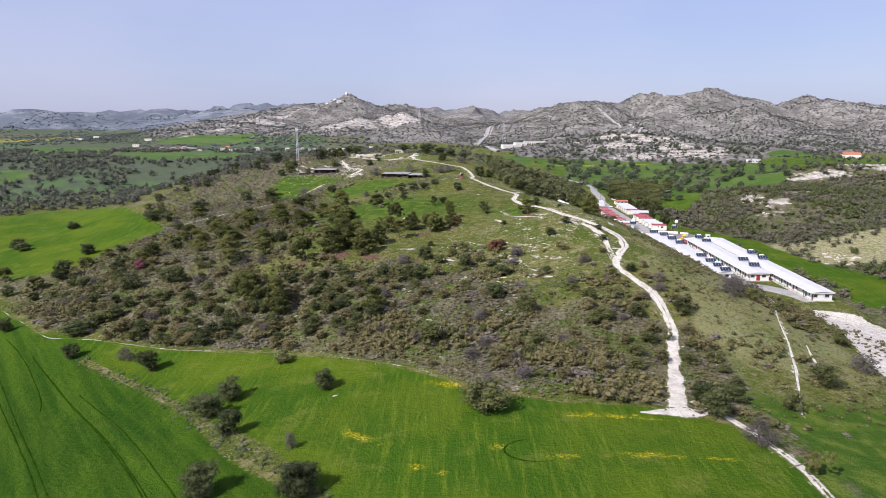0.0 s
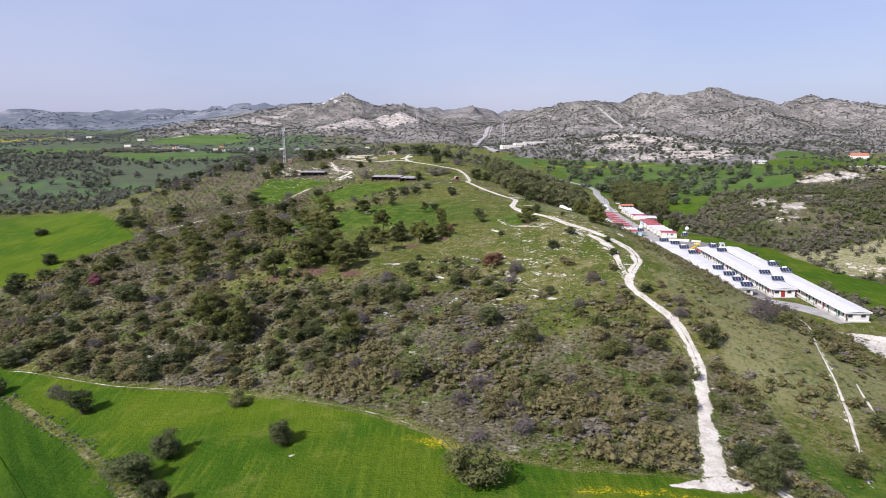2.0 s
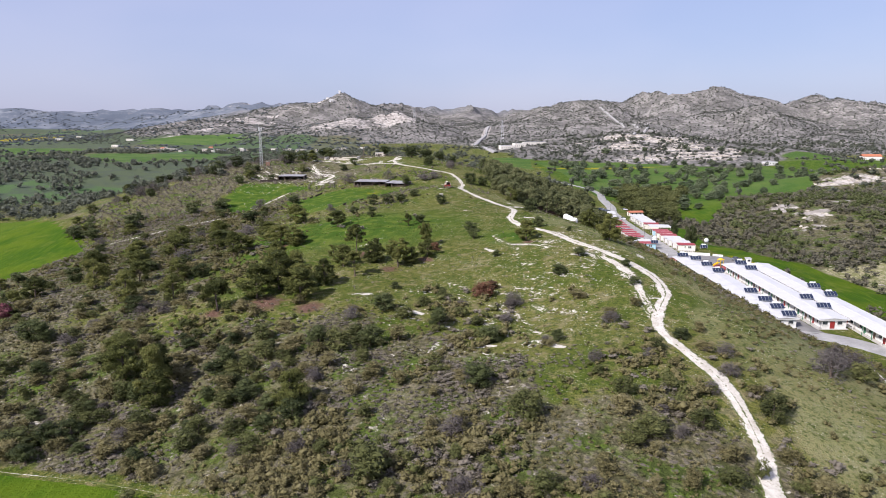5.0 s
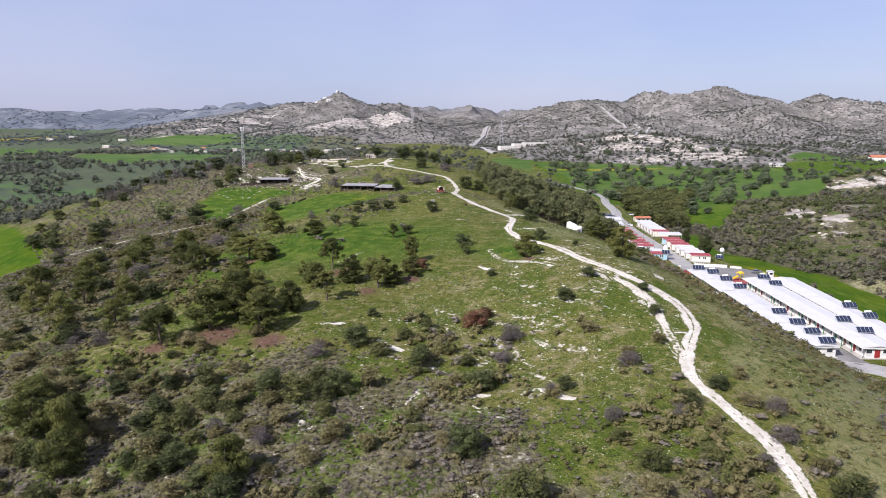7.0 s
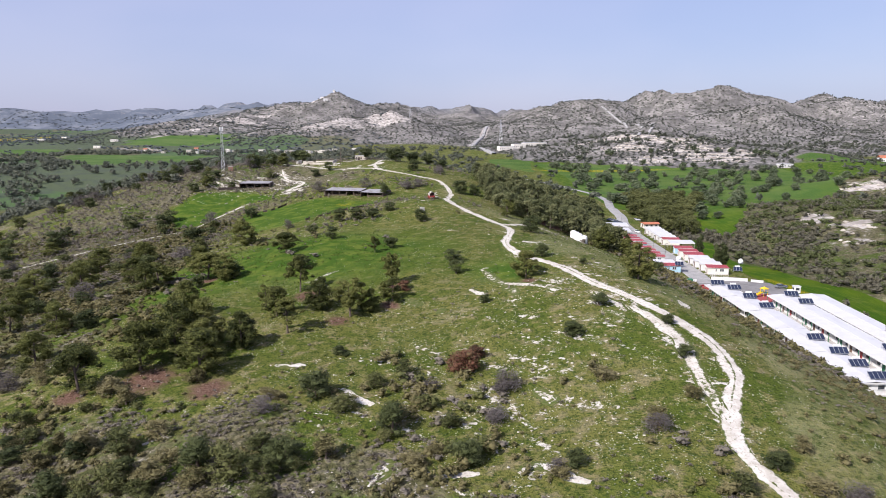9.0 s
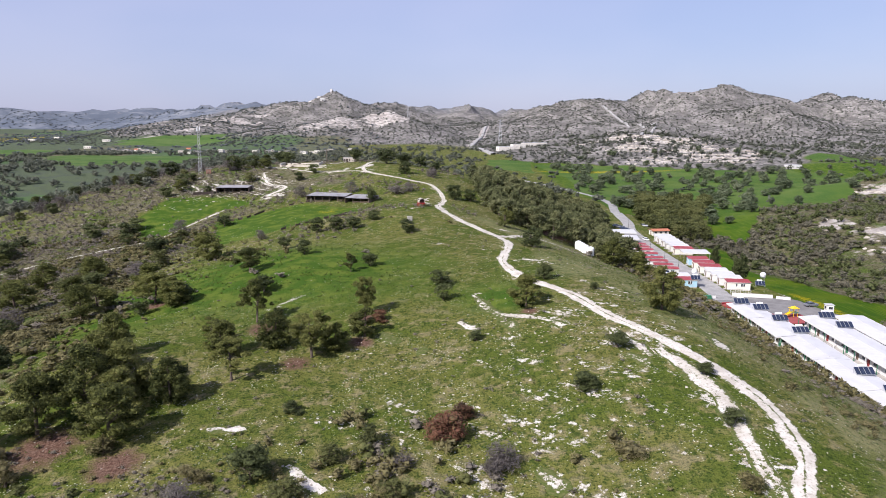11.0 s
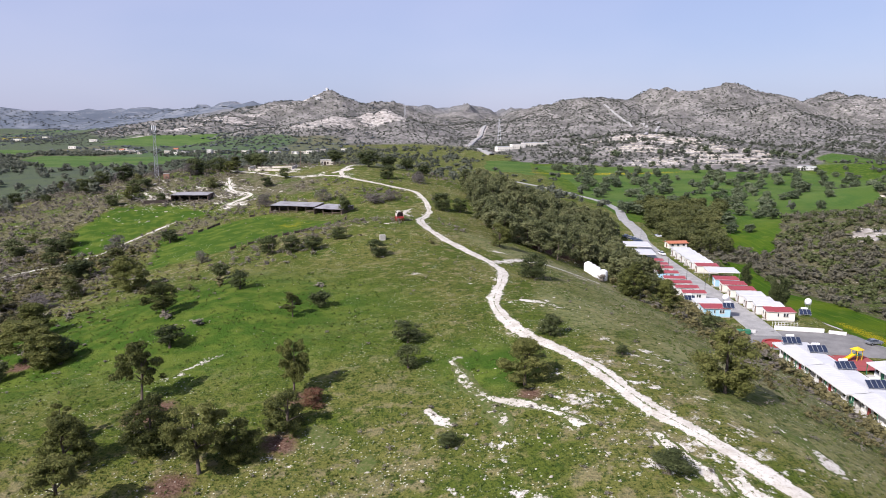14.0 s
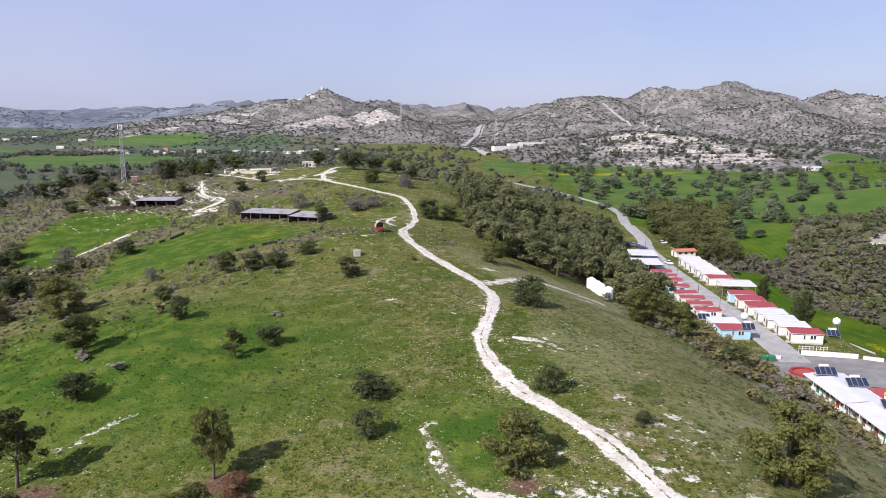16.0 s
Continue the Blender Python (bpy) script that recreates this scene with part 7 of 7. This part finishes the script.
# ---- water tanks on the shoulder of the hill ----
for x, y in ((65.0, 379.2), (65.7, 376.6), (66.2, 374.0), (67.8, 372.4)):
    tank = thing("water_tank", x, y, float(height(x, y)) - 0.05, 0, 0, "tall white plastic water tank on the slope", "water tank", "white water tanks")
    body = part("body", spun([(1.2, 0), (1.25, 0.2), (1.22, 0.9), (1.25, 1.0), (1.22, 1.7), (1.25, 1.8), (1.21, 2.6), (0.95, 2.95), (0.45, 3.1)], 24), TANK_WHITE, tank)
    part("lid", spun([(0.42, 3.08), (0.42, 3.2), (0.2, 3.24)], 16), TANK_WHITE, tank)
    part("pipe", rod((1.24, 0, 0.2), (1.24, 0, 2.4), 0.05), GREY_STEEL, tank)


# ---- the farm on the hilltop ----
def shed(x, y, turn, long, deep, low, high, label, sag=0.0):
    """An open-fronted animal shed with a patched sheet roof."""
    ob = thing("shed", x, y, None, turn, 0, label, "shed", "animal sheds")
    z0 = ob.location.z
    rot = math.radians(turn)

    def foot(lx, ly):
        return float(height(x + lx * math.cos(rot) - ly * math.sin(rot), y + lx * math.sin(rot) + ly * math.cos(rot))) - z0

    hx, hy = long / 2, deep / 2
    n = int(long / 3.2)
    back = min(foot(-hx, hy), foot(hx, hy), foot(0, hy)) - 0.4
    part("back_wall", box(-hx + 0.2, hx - 0.2, hy - 0.45, hy - 0.15, back, high - 0.12), LIME_WALL, ob)
    for side in (-1, 1):
        part("side_wall", slab([(side * (hx - 0.35), -hy + 0.6, low - 0.1), (side * (hx - 0.15), -hy + 0.6, low - 0.1), (side * (hx - 0.15), hy - 0.45, high - 0.15), (side * (hx - 0.35), hy - 0.45, high - 0.15)], high + 0.8), OLD_WOOD, ob)
    part("inner_wall", box(-hx + 0.4, hx - 0.4, 0.2, 0.35, back, low - 0.2), DARK_WOOD, ob)
    cover = part("roof", slab([(-hx, -hy, low), (hx, -hy, low), (hx, hy, high), (-hx, hy, high)], 0.05), DARK_WOOD, ob, "weathered patched sheet roof")
    rng = random.Random(int(long * 10))
    for k in range(n + 1):
        px = -hx + 0.3 + (long - 0.6) * k / n
        part("post", box(px - 0.09, px + 0.09, -hy + 0.35, -hy + 0.53, foot(px, -hy) - 0.4, low - 0.02), OLD_WOOD, ob)
        if k < n:
            step_x = (long - 0.6) / n
            for r in range(3):
                y0, y1 = -hy - 0.08 + deep * r / 3, -hy + 0.12 + deep * (r + 1) / 3
                za, zb = (low + (high - low) * (v + hy) / deep + 0.035 + 0.02 * r + rng.uniform(0, 0.05) for v in (y0, y1))
                part("roof_sheet", slab([(px - 0.05, y0, za), (px + step_x + 0.06, y0, za + rng.uniform(-0.03, 0.03)), (px + step_x + 0.06, y1, zb), (px - 0.05, y1, zb)], 0.025), GREY_ROOF, cover)
            if rng.random() < 0.6:
                part("rail", box(px, px + step_x, -hy + 0.40, -hy + 0.47, foot(px, -hy) + 0.75, foot(px, -hy) + 0.87, 0, box(px, px + step_x, -hy + 0.40, -hy + 0.47, foot(px, -hy) + 0.3, foot(px, -hy) + 0.42)), OLD_WOOD, ob)
    return ob


shed(-29.0, 424.5, -14, 17.5, 8.0, 1.7, 2.3, "long open-fronted shed with a weathered grey sheet roof")
shed(-15.0, 418.0, -24, 11.5, 8.5, 1.4, 2.1, "sagging shed with a patched grey sheet roof")
shed(-78.5, 459.5, 2, 15.0, 9.0, 1.8, 2.3, "low dark shed with a flat grey roof")
lean = thing("black_tarpaulin", -90.5, 452.5, None, 18, 0, "black plastic sheet drawn over a low frame", "tarpaulin")
part("sheet", slab([(-4.5, -0.4, 1.0), (4.5, -0.4, 1.3), (4.5, 1.2, 1.2), (-4.5, 1.2, 0.9)], 1.2), DARK_WOOD, lean)

house = thing("stone_house", -33.0, 512.0, float(height(-29, 508)) - 0.3, 8, 0, "flat-roofed stone house on the hilltop", "house")
part("wall", box(-2.5, 2.5, -2.2, 2.2, -1.0, 2.6, 0.06), LIME_WALL, house)
part("roof", box(-2.65, 2.65, -2.35, 2.35, 2.6, 2.78, 0.05), CONCRETE, house)
part("annex", box(1.6, 3.4, -3.0, -2.18, -1.0, 1.9, 0.05), LIME_WALL, house)
part("shutter", box(0.5, 1.3, -2.26, -2.18, 0.9, 1.8), DARK_WOOD, house)
door_on(house, -0.4, -2.22, 1.0, 2.0, "-y", DARK_WOOD, 0.0)
window_on(house, -1.7, -2.22, 1.2, 0.8, 0.9, "-y")

# ruined stone walls of the yard beside the house
for pts, high in (([(-66, 498), (-58, 495), (-50, 494)], 0.8), ([(-64, 506), (-52, 503), (-44, 504)], 0.7), ([(-46, 496), (-45, 503)], 1.2), ([(-66, 498), (-65, 506)], 1.4)):
    low_wall(pts, high, "broken pale stone wall of a ruined yard", "ruined_wall", LIME_WALL, 0.5)

# covered wagon
wagon = thing("covered_wagon", 10.2, 376.6, None, 12, 0, "red wooden wagon with a white canvas hood", "wagon")
part("bed", box(-0.95, 0.95, -1.9, 1.9, 0.75, 1.25, 0.04), RED_PAINT, wagon)
hood = bmesh.new()
for y0 in (-1.8, -0.6, 0.6, 1.8):
    for a in range(9):
        ang = math.pi * a / 8
        hood.verts.new((1.0 * math.cos(ang), y0, 1.25 + 1.45 * math.sin(ang) ** 0.8))
hood.verts.ensure_lookup_table()
for j in range(3):
    for a in range(8):
        hood.faces.new([hood.verts[j * 9 + a], hood.verts[j * 9 + a + 1], hood.verts[(j + 1) * 9 + a + 1], hood.verts[(j + 1) * 9 + a]])
bmesh.ops.solidify(hood, geom=list(hood.faces), thickness=0.05)
part("hood", hood, CANVAS, wagon, "white canvas hood on hoops")
# dark block added under the hood to stand for its shaded hollow
part("inside", box(-0.85, 0.85, -1.0, 1.7, 1.25, 2.3), DARK_WOOD, wagon)
for sx in (-1.05, 1.05):
    for sy, r in ((-1.25, 0.5), (1.2, 0.6)):
        rim = part("wheel", rod((sx - 0.05, sy, r), (sx + 0.05, sy, r), r, None, 18), RED_PAINT, wagon)
        part("hub", rod((sx - 0.1, sy, r), (sx + 0.1, sy, r), 0.12), DARK_WOOD, rim)
part("shaft", rod((0, -1.9, 0.8), (0, -4.2, 0.35), 0.07), RED_PAINT, wagon)

crate = thing("concrete_trough", 7.3, 353.6, None, 15, 0, "grey concrete block standing in the meadow", "concrete block")
part("block", box(-0.7, 0.7, -0.6, 0.6, -0.2, 1.15, 0.06), CONCRETE, crate)
part("cap", box(-0.76, 0.76, -0.66, 0.66, 1.15, 1.25, 0.02), CONCRETE, crate)


def fence(points, label, gap=1.7):
    """Leaning timber posts with strands of wire and odd boards along the foot."""
    ob = thing("fence", points[0][0], points[0][1], None, 0, 0, label, "fence", "pasture fences")
    line = curve_through(points, 0.3)
    run = np.cumsum(np.hypot(*np.diff(line, axis=0, prepend=line[:1]).T))
    rng = random.Random(len(points) * 5)
    last = None
    for d in np.arange(0, run[-1], gap):
        px, py = (float(np.interp(d, run, line[:, k])) for k in (0, 1))
        foot = Vector((px - ob.location.x, py - ob.location.y, float(height(px, py)) - ob.location.z))
        tip = foot + Vector((rng.uniform(-0.15, 0.15), rng.uniform(-0.15, 0.15), rng.uniform(1.0, 1.4)))
        part("post", rod(foot - Vector((0, 0, 0.3)), tip, 0.08, None, 6), OLD_WOOD, ob)
        if last:
            for s in (0.45, 0.85):
                part("wire", rod(last[0].lerp(last[1], s), foot.lerp(tip, s), 0.015, None, 4), DARK_STEEL, ob)
            if rng.random() < 0.22:
                side = (foot - last[0]).normalized()
                part("board", slab([last[0] + Vector((0, 0, 0.7)), foot + Vector((0, 0, rng.uniform(0.5, 0.9))), foot + Vector((0.05, 0.05, 0.6)), last[0] + Vector((0.05, 0.05, 0.65))], 0.55), DARK_WOOD, ob)
        last = (foot, tip)
    return ob


fence([(-74, 411), (-60, 409), (-53.4, 416.5), (-45, 420), (-37, 424)], "rough timber and wire fence along the pasture")
fence([(-37, 372), (-25, 379), (-16, 384), (-9, 393), (-9, 408)], "leaning post fence round the pasture")

# ---- the lattice mast ----
mast = thing("lattice_mast", -102, 483, None, 20, 0, "grey steel lattice radio mast on the hill", "mast")
TOP = 23.0


def mast_w(h):
    return 0.85 - 0.5 * h / TOP


for sx, sy in ((-1, -1), (1, -1), (1, 1), (-1, 1)):
    part("leg", rod((sx * mast_w(0), sy * mast_w(0), -0.6), (sx * mast_w(TOP), sy * mast_w(TOP), TOP), 0.07, None, 6), GREY_STEEL, mast)
for k in range(12):
    a, b = k * TOP / 12, (k + 1) * TOP / 12
    wa, wb = mast_w(a), mast_w(b)
    for c, d in (((-1, -1), (1, -1)), ((1, -1), (1, 1)), ((1, 1), (-1, 1)), ((-1, 1), (-1, -1))):
        part("brace", rod((c[0] * wa, c[1] * wa, a), (d[0] * wb, d[1] * wb, b), 0.04, None, 4), GREY_STEEL, mast)
        part("brace", rod((d[0] * wa, d[1] * wa, a), (c[0] * wb, c[1] * wb, b), 0.04, None, 4), GREY_STEEL, mast)
        part("girt", rod((c[0] * wb, c[1] * wb, b), (d[0] * wb, d[1] * wb, b), 0.035, None, 4), GREY_STEEL, mast)
for k in range(3):
    a = 2 * math.pi * k / 3
    part("antenna_panel", box(-0.16, 0.16, 0.75, 0.95, TOP - 1.9, TOP + 0.3, 0.03, None, Matrix.Rotation(a, 4, "Z")), TANK_WHITE, mast, "white antenna panel")
part("dish", spun([(0.1, 0), (0.35, 0.08), (0.5, 0.25)], 14, None, (0.6, -0.6, TOP - 3.4)), TANK_WHITE, mast)
hut = thing("equipment_hut", -98.6, 485, None, 15, 0, "small brown hut at the foot of the mast", "hut")
part("wall", box(-1.2, 1.2, -1.0, 1.0, -0.4, 2.1, 0.03), paint("brown render", (0.30, 0.17, 0.12)), hut)
part("roof", box(-1.35, 1.35, -1.15, 1.15, 2.1, 2.25, 0.03), CONCRETE, hut)
pole = thing("wooden_pole", -41, 492, None, 0, 0, "wooden power pole beside the ridge track", "power pole")
part("shaft", rod((0, 0, -0.5), (0.1, 0, 9.0), 0.13, None, 8, 0.09), OLD_WOOD, pole)
part("crossarm", box(-0.8, 0.9, -0.06, 0.06, 8.4, 8.55), OLD_WOOD, pole)


# ---- far buildings ----
def far_house(x, y, w, d, h, wall, roof, label, turn=0.0, group="houses of the far village"):
    """A plain house with a hipped or flat roof, its door and its windows."""
    ob = thing("house", x, y, None, turn, 0, label, "house", group)
    part("wall", box(-w / 2, w / 2, -d / 2, d / 2, -2.5, h, 0.05), wall, ob)
    if roof in (ORANGE_ROOF, RED_ROOF):
        part("roof", slab([(-w / 2 - 0.4, -d / 2 - 0.4, h), (w / 2 + 0.4, -d / 2 - 0.4, h), (w / 2 + 0.4, 0, h + d * 0.28), (-w / 2 - 0.4, 0, h + d * 0.28)], 0.2, slab([(-w / 2 - 0.4, 0, h + d * 0.28), (w / 2 + 0.4, 0, h + d * 0.28), (w / 2 + 0.4, d / 2 + 0.4, h), (-w / 2 - 0.4, d / 2 + 0.4, h)], 0.2)), roof, ob)
    else:
        part("roof", box(-w / 2 - 0.15, w / 2 + 0.15, -d / 2 - 0.15, d / 2 + 0.15, h, h + 0.35), roof, ob)
    for k in range(max(2, int(w / 3.5))):
        window_on(ob, -w / 2 + (k + 0.5) * w / max(2, int(w / 3.5)), -d / 2 - 0.02, 1.1, 1.3, 1.2, "-y")
    door_on(ob, -w / 2 - 0.02, 0, 1.0, 2.1, "-x")
    return ob


village = random.Random(21)
for k in range(44):
    x = village.uniform(-520, -120)
    y = 1215 + village.uniform(-14, 60) + 0.05 * abs(x + 300)
    far_house(x, y, village.uniform(5.5, 9), village.uniform(5, 7.5), village.choice((2.9, 3.1, 4.6)), village.choice((CREAM_WALL, LIME_WALL, LIME_WALL, CONCRETE)), village.choice((CONCRETE, CONCRETE, LIME_WALL, CONCRETE, CONCRETE, CONCRETE, CONCRETE, CONCRETE, CONCRETE, ORANGE_ROOF)), village.choice(("pale village house far across the plain", "small house of the far village")), village.uniform(-25, 25))
for x, y, w in ((-640, 1500, 14), (-900, 1800, 18), (-1010, 1900, 16), (-820, 1560, 13), (-1150, 1700, 15), (-760, 1900, 14), (-600, 1350, 12)):
    far_house(x, y, w, 9, 4.0, CREAM_WALL, CONCRETE, "long pale building on the far plain", village.uniform(-20, 20), "buildings of the plain")
for x, y, w, d, h in ((118, 1240, 26, 11, 5.5), (140, 1252, 22, 11, 6.0), (160, 1268, 24, 10, 5.0), (180, 1282, 20, 10, 4.6)):
    far_house(x, y, w, d, h, CREAM_WALL, WHITE_ROOF, "white roadside building below the hills", 18, "roadside buildings")
far_house(640, 1080, 26, 12, 5.5, WHITE_WALL, ORANGE_ROOF, "white villa at the foot of the hills", -10, "villas")
far_house(420, 930, 16, 9, 3.6, WHITE_WALL, WHITE_ROOF, "small white farm building in the valley", 5, "villas")
far_house(-298, 1990, 11, 8, 5, WHITE_WALL, WHITE_ROOF, "white building on the shoulder of the peak", 10, "buildings on the peak")
far_house(-285, 2062, 6, 6, 4, WHITE_WALL, WHITE_ROOF, "white station on the summit", 0, "buildings on the peak")
far_house(-320, 2066, 8, 7, 5, WHITE_WALL, CONCRETE, "low white block on the summit", 0, "buildings on the peak")


def pylon(x, y, high):
    ob = thing("power_pylon", x, y, None, 12, 0, "steel lattice power pylon in the gap of the hills", "pylon", "power pylons")
    body = bmesh.new()
    for sx in (-1, 1):
        for sy in (-1, 1):
            rod((sx * 3.2, sy * 3.2, -2), (sx * 0.7, sy * 0.7, high), 0.22, body, 5)
    for k in range(7):
        a, b = k * high / 7, (k + 1) * high / 7
        wa, wb = 3.2 - 2.5 * a / high, 3.2 - 2.5 * b / high
        for s in (-1, 1):
            rod((-wa, s * wa, a), (wb, s * wb, b), 0.12, body, 4)
            rod((s * wa, -wa, a), (s * wb, wb, b), 0.12, body, 4)
    part("tower", body, GREY_STEEL, ob)
    for h, w in ((high * 0.72, 7), (high * 0.84, 6), (high * 0.96, 5)):
        part("crossarm", rod((-w, 0, h), (w, 0, h), 0.25, None, 5), GREY_STEEL, ob)


pylon(128, 1450, 46)
pylon(-60, 1760, 42)
